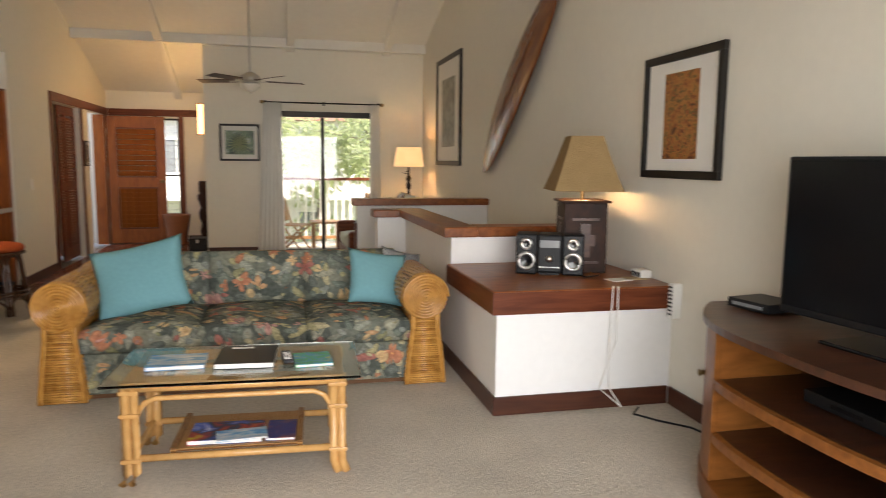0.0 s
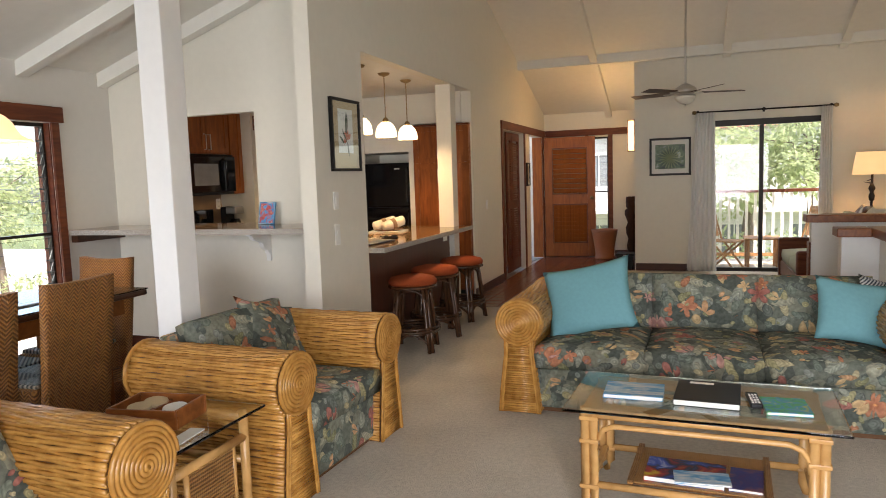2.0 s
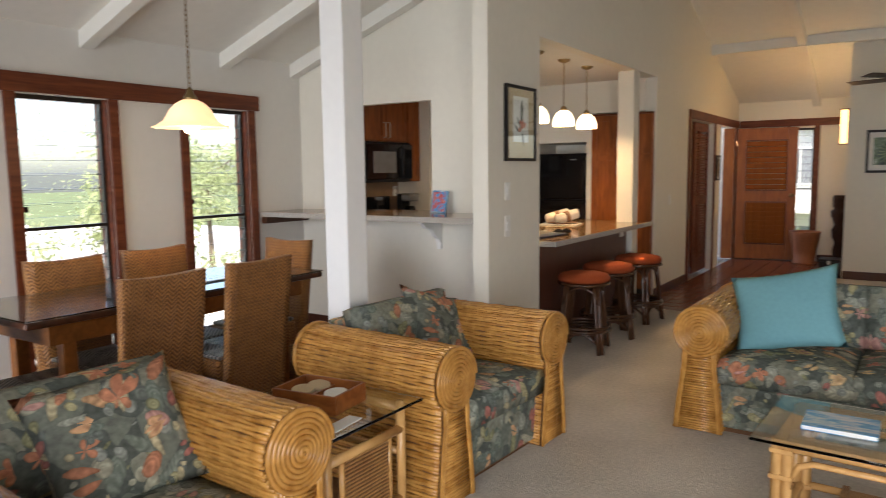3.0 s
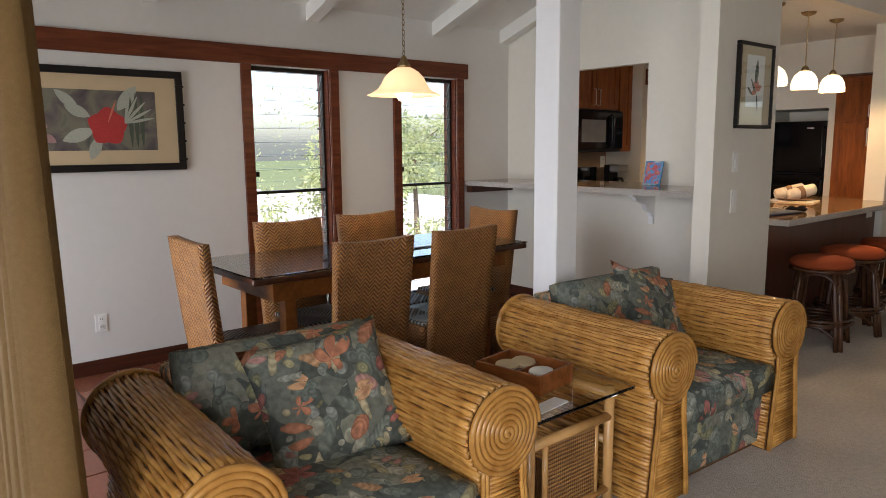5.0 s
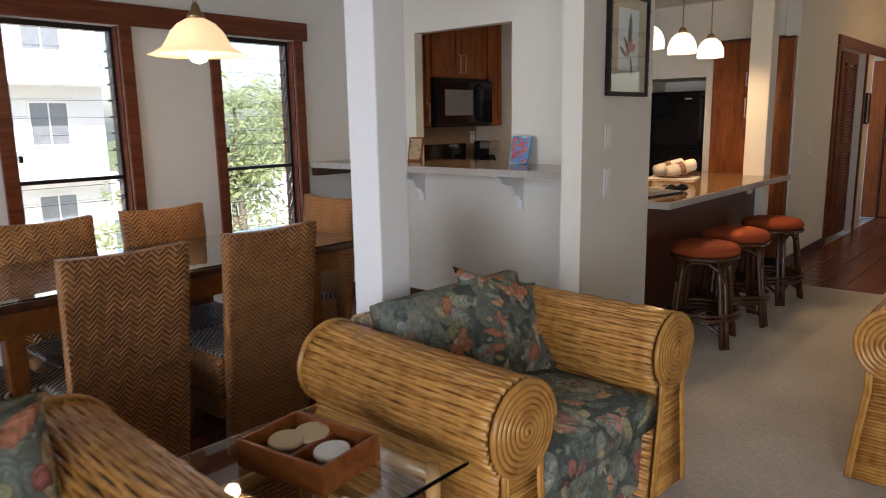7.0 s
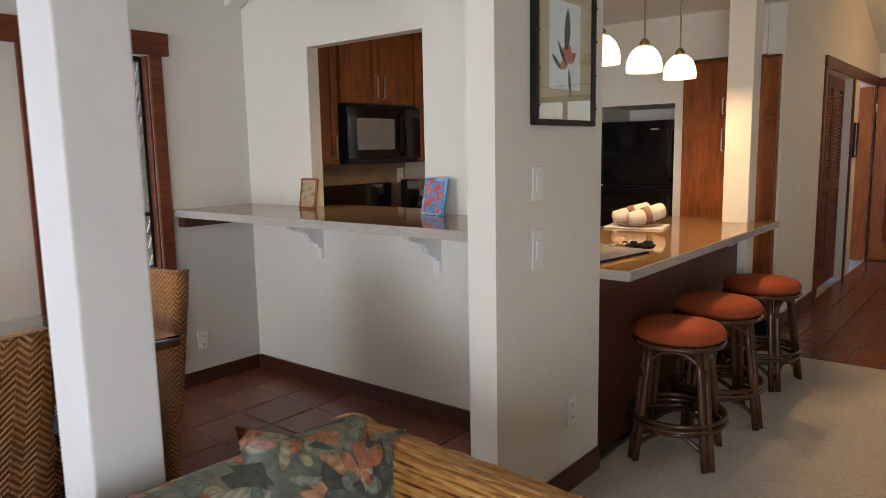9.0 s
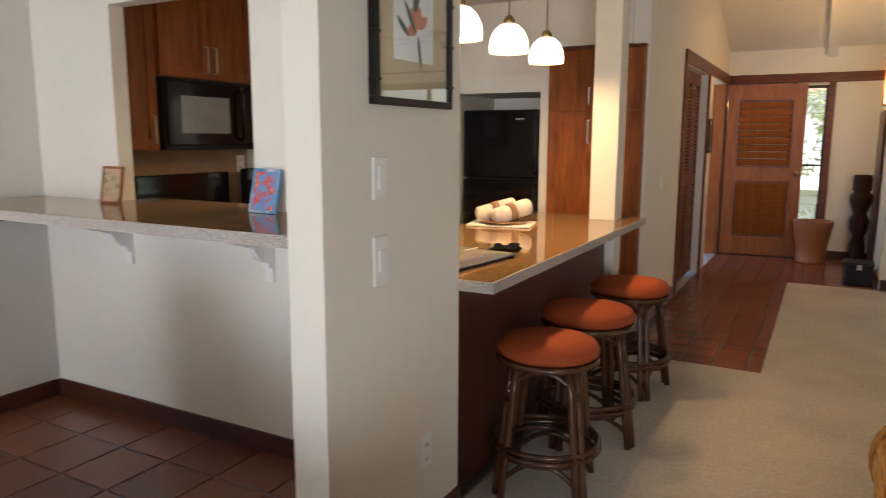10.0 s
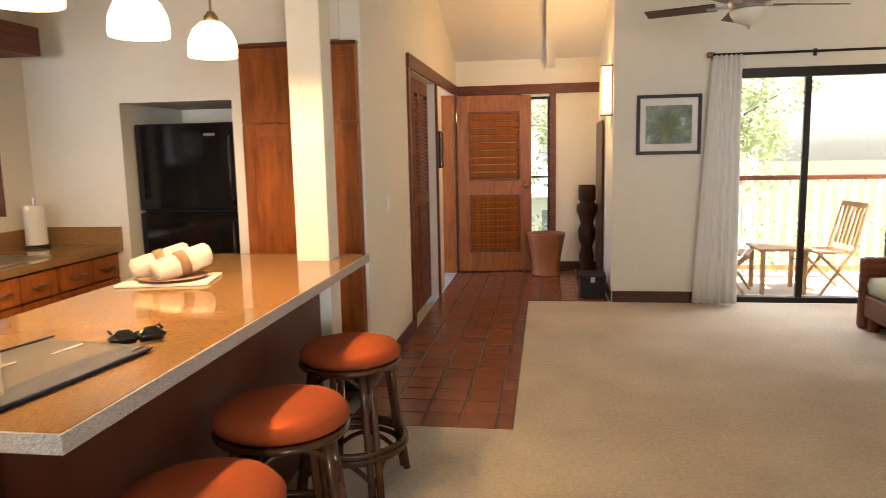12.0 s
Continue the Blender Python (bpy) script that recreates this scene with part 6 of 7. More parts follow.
# ---------- pass-through ledge ----------
lg = thing("ledge", pose(0, 0, 0), "speckled stone ledge below the pass-through", "ledge")
part("slab", boxes((-4.425, XAI - 0.002, 4.93, YP, 1.055, 1.098), (PX0 + 0.004, PX1 - 0.004, YP, 5.70, 1.055, 1.098)), STONE, lg)
part("edge_face", B(-4.425, XAI - 0.002, 4.923, 4.9295, 1.054, 1.097), STONE_EDGE, lg, "rough speckled stone edge")
part("cleat", B(-4.428, -4.36, 4.95, YP - 0.002, 0.99, 1.053), DARK_WOOD, lg)
for x in (-3.74, -2.81):
    br = tagged(new("bracket"), "white painted scrolled wooden bracket under the ledge", "bracket", "brackets under the ledge")
    br.matrix_world = pose(x, YP, 1.054)
    bm = bmesh.new()
    prof = [(0, 0), (-0.30, 0), (-0.30, -0.035), (-0.27, -0.04), (-0.24, -0.075), (-0.18, -0.085), (-0.13, -0.105), (-0.10, -0.15), (-0.045, -0.18), (-0.04, -0.205), (0, -0.205)]
    fa = [bm.verts.new((-0.02, y, z)) for y, z in prof]
    fb = [bm.verts.new((0.02, y, z)) for y, z in prof]
    bm.faces.new(fa), bm.faces.new(fb)
    for k in range(len(prof)):
        bm.faces.new((fa[k], fa[(k + 1) % len(prof)], fb[(k + 1) % len(prof)], fb[k]))
    part("scroll", bm, WHITE, br)
    part("back_plate", B(-0.022, 0.022, -0.02, -0.001, -0.27, -0.206), WHITE, br)


def tile_art(m, mat, frame_mat, w, h, label):
    t = thing("art_tile", m, label, "art tile")
    part("frame", boxes((-w / 2, w / 2, -0.006, 0.006, 0, 0.012), (-w / 2, w / 2, -0.006, 0.006, h - 0.012, h), (-w / 2, -w / 2 + 0.012, -0.006, 0.006, 0.012, h - 0.012), (w / 2 - 0.012, w / 2, -0.006, 0.006, 0.012, h - 0.012)), frame_mat, t)
    part("face", B(-w / 2 + 0.012, w / 2 - 0.012, -0.004, 0.004, 0.012, h - 0.012), mat, t)
    part("easel_foot", B(-0.02, 0.02, 0.006, 0.05, 0, 0.01), frame_mat, t)
    return t


REEF = picture("reef_tile", [(0.02, 0.22, 0.55), (0.10, 0.35, 0.65), (0.55, 0.06, 0.04), (0.6, 0.35, 0.3)], 26)
WARM = picture("pineapple_tile", [(0.5, 0.24, 0.08), (0.45, 0.33, 0.2), (0.10, 0.12, 0.03)], 30)
tile_art(pose(-2.77, 5.40, 1.0985, -12, 0, -8), REEF, BLUE_COVER, 0.17, 0.19, "blue and red painted art tile leaning on the ledge")
t2 = tile_art(pose(-3.70, 5.36, 1.0985, -10, 0, 6), WARM, KOA, 0.13, 0.18, "small orange framed pineapple tile on the ledge")

# ---------- pictures ----------
def framed(name, m, w, h, bar_w, frame_mat, mats, art, art_box, label, shapes=(), glazed=False):
    """Hangs with its back at y = 0, facing -y; shapes: (bmesh, material, part name) printed on the art."""
    f = thing(name, m, label, "picture")
    part("frame", boxes((-w / 2, w / 2, -0.028, 0, -h / 2, -h / 2 + bar_w), (-w / 2, w / 2, -0.028, 0, h / 2 - bar_w, h / 2), (-w / 2, -w / 2 + bar_w, -0.028, 0, -h / 2 + bar_w, h / 2 - bar_w), (w / 2 - bar_w, w / 2, -0.028, 0, -h / 2 + bar_w, h / 2 - bar_w), bevel=0.003), frame_mat, f)
    part("mat_board", B(-w / 2 + bar_w, w / 2 - bar_w, -0.012, -0.002, -h / 2 + bar_w, h / 2 - bar_w), mats, f)
    x0, x1, z0, z1 = art_box
    part("print", B(x0, x1, -0.0135, -0.0125, z0, z1), art, f)
    for bm, mt, nm in shapes:
        part(nm, bm, mt, f)
    if not glazed:
        return f
    g = part("glazing", B(-w / 2 + bar_w, w / 2 - bar_w, -0.022, -0.019, -h / 2 + bar_w, h / 2 - bar_w), STAIR_GLASS, f)
    g.visible_shadow = False
    return f


def leaf_shape(bm, x, z, length, width, ang, y=-0.0142, bend=0.0):
    pts = []
    for s in (1, -1):
        for k in range(9):
            f = k / 8 if s == 1 else 1 - k / 8
            u, v = f * length, s * width / 2 * math.sin(math.pi * f) ** 0.8 + bend * f * f
            pts.append((u, v))
    ca, sa = math.cos(ang), math.sin(ang)
    vs = [bm.verts.new((x + u * ca - v * sa, y, z + u * sa + v * ca)) for u, v in pts]
    hi = [bm.verts.new((v.co.x, y + 0.0006, v.co.z)) for v in vs]
    bm.faces.new(vs), bm.faces.new(hi)
    for k in range(len(vs)):
        bm.faces.new((vs[k], vs[(k + 1) % len(vs)], hi[(k + 1) % len(vs)], hi[k]))
    return bm


def leaves(rows, y=-0.0142):
    bm = bmesh.new()
    for i, r in enumerate(rows):
        leaf_shape(bm, *r[:5], y=y - 0.00007 * i, bend=r[5] if len(r) > 5 else 0)
    return bm


INK_RED = material("print_red", (0.42, 0.035, 0.03), 0.6, noise_scale=30, vary=0.25)
INK_CORAL = material("print_coral", (0.55, 0.17, 0.10), 0.6, noise_scale=30, vary=0.2)
INK_GREEN = material("print_green", (0.06, 0.08, 0.05), 0.6, noise_scale=30, vary=0.3)
INK_PALE = material("print_pale", (0.36, 0.37, 0.30), 0.6, noise_scale=30, vary=0.2)
INK_PINK = material("print_pink", (0.34, 0.20, 0.19), 0.6, noise_scale=30, vary=0.25)
# hibiscus print on the window wall (hangs facing +x)
HIB = picture("hibiscus_ground", [(0.05, 0.045, 0.05), (0.12, 0.10, 0.09), (0.18, 0.17, 0.12), (0.09, 0.09, 0.07)], 7)
hib = framed("picture", pose(XW + 0.001, 1.79, 1.595, 0, 0, 90), 1.16, 0.645, 0.045, LACQUER, CREAM_MAT, HIB, (-0.44, 0.40, -0.19, 0.185), "wide hibiscus print in a black bamboo frame", [
    *[(leaves([(0.10, -0.04, 0.125, 0.125, a)], -0.0142 - 0.00007 * i), INK_RED, "red_petal") for i, a in enumerate((0.3, 1.55, 2.8, 4.05, 5.3))],
    (leaves([(0.10, -0.02, 0.16, 0.012, 1.2)], -0.0150), INK_CORAL, "stamen"),
    (leaves([(0.0, 0.02, 0.16, 0.07, 2.7), (0.02, -0.06, 0.2, 0.08, 3.5), (0.05, -0.10, 0.16, 0.07, 4.3), (0.16, 0.06, 0.2, 0.08, 0.9), (-0.06, 0.06, 0.18, 0.06, 2.4)], -0.0138), INK_PALE, "pale_leaves"),
    *[(leaves([(-0.32 + 0.02 * k, 0.13 - 0.045 * k, 0.10, 0.05, 2.6 + (k % 2) * 1.1)], -0.0142 - 0.00007 * k), INK_PINK, "heliconia_bract") for k in range(7)],
    *[(leaves([(0.24 + 0.035 * k, -0.18, 0.36, 0.028, 1.57)], -0.0145), INK_GREEN, "bamboo_stem") for k in range(3)],
    (leaves([(0.20, -0.02, 0.2, 0.018, a) for a in (0.2, 0.5, 0.8, 1.1, 1.35)], -0.0147), INK_PALE, "palm_frond")])
# heliconia print on the wing wall (facing +x)
hel = framed("picture", pose(XA + 0.001, 5.063, 1.776, 0, 0, 90), 0.455, 0.53, 0.022, LACQUER, CREAM_MAT, PAPER, (-0.115, 0.115, -0.13, 0.19), "heliconia print in a thin black bamboo frame", [
    (leaves([(0.0, 0.0, 0.17, 0.045, 1.35, 0.02)]), INK_GREEN, "dark_leaf"),
    (leaves([(0.02, -0.03, 0.07, 0.035, a) for a in (0.6, 1.4, 2.2, 3.4)], -0.0145), INK_CORAL, "coral_bloom"),
    (leaves([(0.01, -0.05, 0.12, 0.02, 2.2), (0.02, -0.05, 0.11, 0.018, 4.9), (-0.03, -0.06, 0.09, 0.02, 2.5)], -0.0148), INK_GREEN, "stems")], True)
for k in range(4):
    for sx in (-1, 1):
        part("bamboo_node", B(sx * 0.2165 - 0.014, sx * 0.2165 + 0.014, -0.031, -0.0005, -0.2 + k * 0.13, -0.19 + k * 0.13, bevel=0.003), LACQUER, hel)
for k in range(5):
    part("bamboo_node", B(0.535 - 0.002, 0.588, -0.031, -0.0005, -0.26 + k * 0.12, -0.245 + k * 0.12, bevel=0.004), LACQUER, hib)
PALM = picture("palm_photo", [(0.02, 0.03, 0.02), (0.06, 0.11, 0.05), (0.14, 0.2, 0.10), (0.5, 0.55, 0.52)], 12)
framed("picture", pose(0.315, YF - 0.001, 1.63), 0.56, 0.53, 0.03, LACQUER, PAPER, PALM, (-0.2, 0.2, -0.17, 0.17), "palm garden photograph in a black frame", [
    (leaves([(0.0, -0.02, 0.17, 0.016, 0.1 + 0.32 * k) for k in range(19)]), LEAF_LIGHT, "palm_fronds")])
AUTUMN = picture("autumn_photo", [(0.05, 0.015, 0.005), (0.26, 0.07, 0.015), (0.40, 0.17, 0.04), (0.08, 0.06, 0.015), (0.42, 0.08, 0.02)], 22, (1, 1, 1.2))
framed("picture", pose(XR - 0.001, 3.745, 1.655, 0, 0, -90), 0.78, 0.70, 0.045, LACQUER, PAPER, AUTUMN, (-0.17, 0.17, -0.24, 0.24), "orange autumn photograph in a black frame")
SEPIA = picture("sepia_photo", [(0.10, 0.10, 0.07), (0.22, 0.21, 0.16), (0.36, 0.34, 0.27)], 8)
framed("picture", pose(XR - 0.001, 9.18, 2.04, 0, 0, -90), 1.30, 1.40, 0.06, LACQUER, PAPER, SEPIA, (-0.34, 0.34, -0.46, 0.42), "large sepia photograph in a black frame")
SMALLART = picture("hall_art", [(0.08, 0.06, 0.03), (0.4, 0.34, 0.22), (0.15, 0.12, 0.06)], 12)
framed("picture", pose(XA + 0.001, 11.23, 1.45, 0, 0, 90), 0.2, 0.36, 0.02, LACQUER, PAPER, SMALLART, (-0.06, 0.06, -0.12, 0.12), "small dark-framed picture in the entry")

# surfboard on the right-hand wall
def surf_bm():
    bm = bmesh.new()
    n, secs = 30, 14
    rings = []
    Lh = 1.27
    for i in range(n + 1):
        f = i / n
        u = -Lh + 2 * Lh * f
        w = 0.24 * max(0.0, 1 - abs(u / Lh) ** 2.4) ** 0.62 + 0.002
        th = 0.03 * max(0.02, 1 - abs(u / Lh) ** 2.2)
        rings.append([bm.verts.new((0.03 * (u / Lh) ** 2 + th * math.sin(k * math.tau / secs), w * math.cos(k * math.tau / secs), u)) for k in range(secs)])
    for A, C in zip(rings, rings[1:]):
        for k in range(secs):
            bm.faces.new((A[k], A[(k + 1) % secs], C[(k + 1) % secs], C[k]))
    bm.faces.new(rings[0]), bm.faces.new(rings[-1])
    return bm


sb = thing("surfboard", pose(XR - 0.075, 6.44, 2.05, 53, 0, 0), "varnished reddish wooden surfboard hung on the wall", "surfboard")
part("board", surf_bm(), wood("surfboard_wood", (0.12, 0.03, 0.007), (0.24, 0.075, 0.017), 0.22, (8, 8, 1.2)), sb, smooth=True)
part("stringer", B(-0.036, -0.029, -0.006, 0.006, -0.7, 0.7), TRIM, sb)
for z in (-0.5, 0.5):
    part("hanger", B(0.02, 0.072, -0.02, 0.02, z - 0.01, z + 0.01), LACQUER, sb)

# switches and outlets
def plate(name, m, label, kind_of, h=0.118):
    p = thing(name, m, label, kind_of)
    part("plate", B(-0.037, 0.037, -0.007, 0, -h / 2, h / 2, bevel=0.003), PLASTIC, p)
    if kind_of == "switch":
        part("rocker", B(-0.016, 0.016, -0.012, -0.0065, -0.033, 0.033, bevel=0.002), PLASTIC, p)
    else:
        for z in (-0.026, 0.026):
            q = part("socket", B(-0.017, 0.017, -0.010, -0.0065, z - 0.016, z + 0.016, bevel=0.003), PLASTIC, p)
            part("slot", boxes((-0.008, -0.005, -0.0108, -0.0098, z - 0.006, z + 0.006), (0.005, 0.008, -0.0108, -0.0098, z - 0.006, z + 0.006)), BLACK, q)
    return p


plate("light_switch", pose(XA + 0.001, 4.885, 1.30, 0, 0, 90), "white plastic rocker switch on the wing wall", "switch", 0.125)
plate("light_switch", pose(XA + 0.001, 4.885, 1.055, 0, 0, 90), "white plastic dimmer switch on the wing wall", "switch", 0.15)
plate("outlet", pose(XA + 0.001, 5.15, 0.345, 0, 0, 90), "cream plastic outlet low on the wing wall", "outlet")
plate("outlet", pose(XW + 0.001, 1.76, 0.30, 0, 0, 90), "white plastic outlet low on the window wall", "outlet")
plate("outlet", pose(XW + 0.001, 5.06, 0.25, 0, 0, 90), "white plastic outlet below the ledge", "outlet")
plate("light_switch", pose(XA + 0.001, 8.87, 1.085, 0, 0, 90), "white plastic switch on the hall wall", "switch")
plate("outlet", pose(XW + 0.010, 6.95, 1.23, 0, 0, 90), "white plastic outlet on the backsplash", "outlet")

# ---------- stair ledge: lamp, stereo, papers ----------
tl = thing("table_lamp", pose(2.715, 4.36, 0.70, 0, 0, -12), "lit table lamp with square wooden base and pleated shade", "table lamp")
bs = part("base", B(-0.135, 0.135, -0.135, 0.135, 0, 0.44, bevel=0.004), TIKI, tl, "dark carved wooden block base")
for s in range(4):
    o = part("carved_panel", boxes((-0.085, 0.085, -0.139, -0.135, 0.06, 0.075), (-0.085, 0.085, -0.139, -0.135, 0.33, 0.345), (-0.06, 0.06, -0.138, -0.135, 0.17, 0.24), (-0.03, 0.03, -0.139, -0.135, 0.10, 0.31)), DARK_WOOD, bs)
    o.matrix_basis = pose(0, 0, 0, 0, 0, 90 * s)
part("top_plate", B(-0.155, 0.155, -0.155, 0.155, 0.44, 0.455, bevel=0.004), TIKI, tl)
part("neck", T([(0, 0, 0.455), (0, 0, 0.66)], 0.012, 10), BRASS, tl)
part("bulb", L([(0.0, 0.56), (0.03, 0.58), (0.036, 0.62), (0.02, 0.67), (0.0, 0.68)], sides=16), BULB, tl, smooth=True)
bm = bmesh.new()
rings = []
for j in range(7):
    f = j / 6
    half = 0.215 - 0.115 * f
    ring = []
    for k in range(64):
        a = k / 64 * 4
        side, u = int(a), 2 * (a % 1) - 1
        pt_ = [(u, -1), (1, u), (-u, 1), (-1, -u)][side]
        pl_ = 1 + 0.012 * math.sin(k * math.pi)
        ring.append(bm.verts.new((pt_[0] * half * (1 - 0.03 * math.sin(math.pi * f)) * pl_, pt_[1] * half * (1 - 0.03 * math.sin(math.pi * f)) * pl_, 0.515 + 0.34 * f)))
    rings.append(ring)
for A, C in zip(rings, rings[1:]):
    for k in range(64):
        bm.faces.new((A[k], A[(k + 1) % 64], C[(k + 1) % 64], C[k]))
so_ = part("shade", bm, LINEN, tl, "pleated tan fabric shade")
so_.modifiers.new("t", "SOLIDIFY").thickness = 0.003
lamp("table_lamp_light", "POINT", pose(2.715, 4.36, 1.24), 3, (1, 0.66, 0.32), radius=0.04)
hf = thing("stereo", pose(2.47, 4.27, 0.70, 0, 0, -24), "black compact stereo with two silver-ringed speakers", "stereo")
part("unit", B(-0.075, 0.075, -0.09, 0.10, 0.012, 0.25, bevel=0.012), BLACK, hf)
part("foot", B(-0.06, 0.06, -0.07, 0.08, 0, 0.0119), BLACK, hf)
part("display", B(-0.06, 0.06, -0.094, -0.089, 0.17, 0.215), PANE_DARK, hf)
part("dial", L([(0.022, 0), (0.02, 0.014), (0.0, 0.015)], sides=20, m=pose(0.0, -0.09, 0.10, 90)), STEEL, hf, smooth=True)
for k in range(6):
    part("key", B(-0.062 + k * 0.022, -0.05 + k * 0.022, -0.094, -0.089, 0.045, 0.053), STEEL, hf)
for sx in (-1, 1):
    spk = part("speaker", B(sx * 0.142 - 0.065, sx * 0.142 + 0.065, -0.08, 0.10, 0, 0.25, bevel=0.01), BLACK, hf, "black speaker box")
    for z, r in ((0.085, 0.048), (0.19, 0.028)):
        part("cone_ring", T([(sx * 0.142 + r * math.cos(a), -0.083, z + r * math.sin(a)) for a in [k * math.tau / 28 for k in range(28)]], 0.011, 8, closed=True), STEEL, spk, "silver ring", True)
        part("cone", L([(0.0, 0.0), (r, 0.003), (r * 0.98, 0.0), (0.0, -0.001)], sides=20, m=pose(sx * 0.142, -0.081, z, 90)), GLOSS_BLACK, spk)
for i, (x, y, rz, mt) in enumerate(((2.78, 3.95, 8, PAPER), (2.90, 3.98, -10, CREAM_MAT))):
    tagged(part("note_card", B(-0.07, 0.07, -0.05, 0.05, 0, 0.003), mt, None, "small paper card lying on the wooden ledge"), category="card").matrix_world = pose(x, y, 0.7005, 0, 0, rz)
ro = thing("router", pose(2.965, 4.02, 0.70, 0, 0, -90), "white wireless router box against the wall", "router")
part("case", B(-0.06, 0.06, -0.04, 0.04, 0, 0.05, bevel=0.012), PLASTIC, ro)
part("vents", boxes(*[(-0.05 + k * 0.014, -0.043 + k * 0.014, -0.042, -0.038, 0.012, 0.038) for k in range(8)]), BLACK, ro)
vt = thing("wall_vent_box", pose(XR - 0.03, 3.69, 0.62), "white slotted plastic box beside the ledge", "vent box")
part("case", B(-0.03, 0.028, -0.04, 0.015, -0.1, 0.1, bevel=0.006), PLASTIC, vt)
part("slots", boxes(*[(-0.0325, -0.029, -0.03, 0.005, -0.08 + k * 0.022, -0.07 + k * 0.022) for k in range(8)]), BLACK, vt)
cd = tagged(part("power_cord", T([(2.50, 4.36, 0.706), (2.58, 4.2, 0.706), (2.62, 4.05, 0.706), (2.72, 4.1, 0.706), (2.80, 4.2, 0.706)], 0.004, 6), BLACK, None, "black power cord lying on the wooden ledge"), category="cord")
cd2 = tagged(part("power_cord", T([(2.80, 3.69, 0.006), (2.72, 3.60, 0.006), (2.80, 3.48, 0.006), (2.92, 3.35, 0.006), (2.98, 3.12, 0.006)], 0.006, 6), BLACK, None, "dark power cord trailing over the carpet"), category="cord")
for dx in (0.0, 0.03):
    tagged(part("cable", T([(2.62 + dx, 3.700, 0.70), (2.62 + dx, 3.705, 0.71), (2.61 + dx * 1.5, 3.706, 0.40), (2.63 - dx * 2, 3.728, 0.12), (2.70, 3.70, 0.01)], 0.004, 6), PLASTIC, None, "white cable hanging down the half wall"), category="cord")

# ---------- television and its cabinet ----------
tc = thing("tv_cabinet", pose(0, 0, 0), "bow-fronted honey wooden media cabinet with open shelves", "media cabinet")


def bow(y, out=0.0):
    f = (y - 2.12) / 0.86
    return 2.455 + 0.30 * abs(f) ** 3.2 - out


def bow_slab(z0, z1, out, inset=0.0):
    bm = bmesh.new()
    ys = [1.26 + inset + (1.72 - 2 * inset) * k / 24 for k in range(25)]
    lo = [bm.verts.new((bow(y, out), y, z0)) for y in ys] + [bm.verts.new((2.99, ys[-1], z0)), bm.verts.new((2.99, ys[0], z0))]
    hi = [bm.verts.new((v.co.x, v.co.y, z1)) for v in lo]
    bm.faces.new(lo), bm.faces.new(hi)
    for k in range(len(lo)):
        bm.faces.new((lo[k], lo[(k + 1) % len(lo)], hi[(k + 1) % len(lo)], hi[k]))
    return bm


part("top", bow_slab(0.735, 0.765, 0.02), DARK_WOOD, tc, "dark polished top")
part("plinth", bow_slab(0.0, 0.07, 0.0, 0.01), OAK, tc)
part("bottom_shelf", bow_slab(0.071, 0.10, 0.005, 0.01), OAK, tc)
for z in (0.28, 0.50):
    part("shelf", bow_slab(z, z + 0.028, -0.03, 0.02), DARK_WOOD, tc, "dark stained shelf board")
    ys = [1.66 + 0.92 * k / 12 for k in range(13)]
    bm = bmesh.new()
    lo = [bm.verts.new((bow(y), y, z - 0.004)) for y in ys] + [bm.verts.new((bow(y, -0.029), y, z - 0.004)) for y in reversed(ys)]
    hi = [bm.verts.new((v.co.x, v.co.y, z + 0.034)) for v in lo]
    bm.faces.new(lo), bm.faces.new(hi)
    for k in range(len(lo)):
        bm.faces.new((lo[k], lo[(k + 1) % len(lo)], hi[(k + 1) % len(lo)], hi[k]))
    part("shelf_lip", bm, OAK, tc, "honey wooden front lip")
part("back_panel", B(2.975, 2.989, 1.28, 2.96, 0.101, 0.734), BLACK, tc)
for ya, yb in ((2.60, 2.965), (1.275, 1.64)):
    bm = bmesh.new()
    ys = [ya + (yb - ya) * k / 10 for k in range(11)]
    lo = [bm.verts.new((bow(y, -0.004), y, 0.101)) for y in ys] + [bm.verts.new((bow(y, -0.028), y, 0.101)) for y in reversed(ys)]
    hi = [bm.verts.new((v.co.x, v.co.y, 0.734)) for v in lo]
    bm.faces.new(lo), bm.faces.new(hi)
    for k in range(len(lo)):
        bm.faces.new((lo[k], lo[(k + 1) % len(lo)], hi[(k + 1) % len(lo)], hi[k]))
    dd = part("curved_door", bm, OAK, tc, "curved honey wooden door")
    part("knob", L([(0.012, 0), (0.008, 0.012), (0.016, 0.022), (0.0, 0.03)], sides=14, m=pose(bow((ya + yb) / 2, 0), (ya + yb) / 2, 0.5, 0, -90)), BRASS, dd, smooth=True)
    part("side", B(bow(ya if ya > 2 else yb, -0.03), 2.97, (ya if ya > 2 else yb - 0.02), (ya + 0.02 if ya > 2 else yb), 0.101, 0.734), OAK, tc)
tv = thing("television", pose(2.80, 2.0, 0.765, 0, 0, -84), "flat black television standing on the cabinet", "television")
part("panel", B(-0.53, 0.53, -0.02, 0.03, 0.055, 0.655, bevel=0.008), BLACK, tv)
part("screen", B(-0.515, 0.515, -0.0225, -0.0205, 0.085, 0.642), SCREEN, tv, "dark glossy screen")
part("neck", B(-0.06, 0.06, -0.01, 0.03, 0.012, 0.08, bevel=0.004), BLACK, tv)
part("foot", B(-0.25, 0.25, -0.12, 0.12, 0, 0.013, bevel=0.005), GLOSS_BLACK, tv)
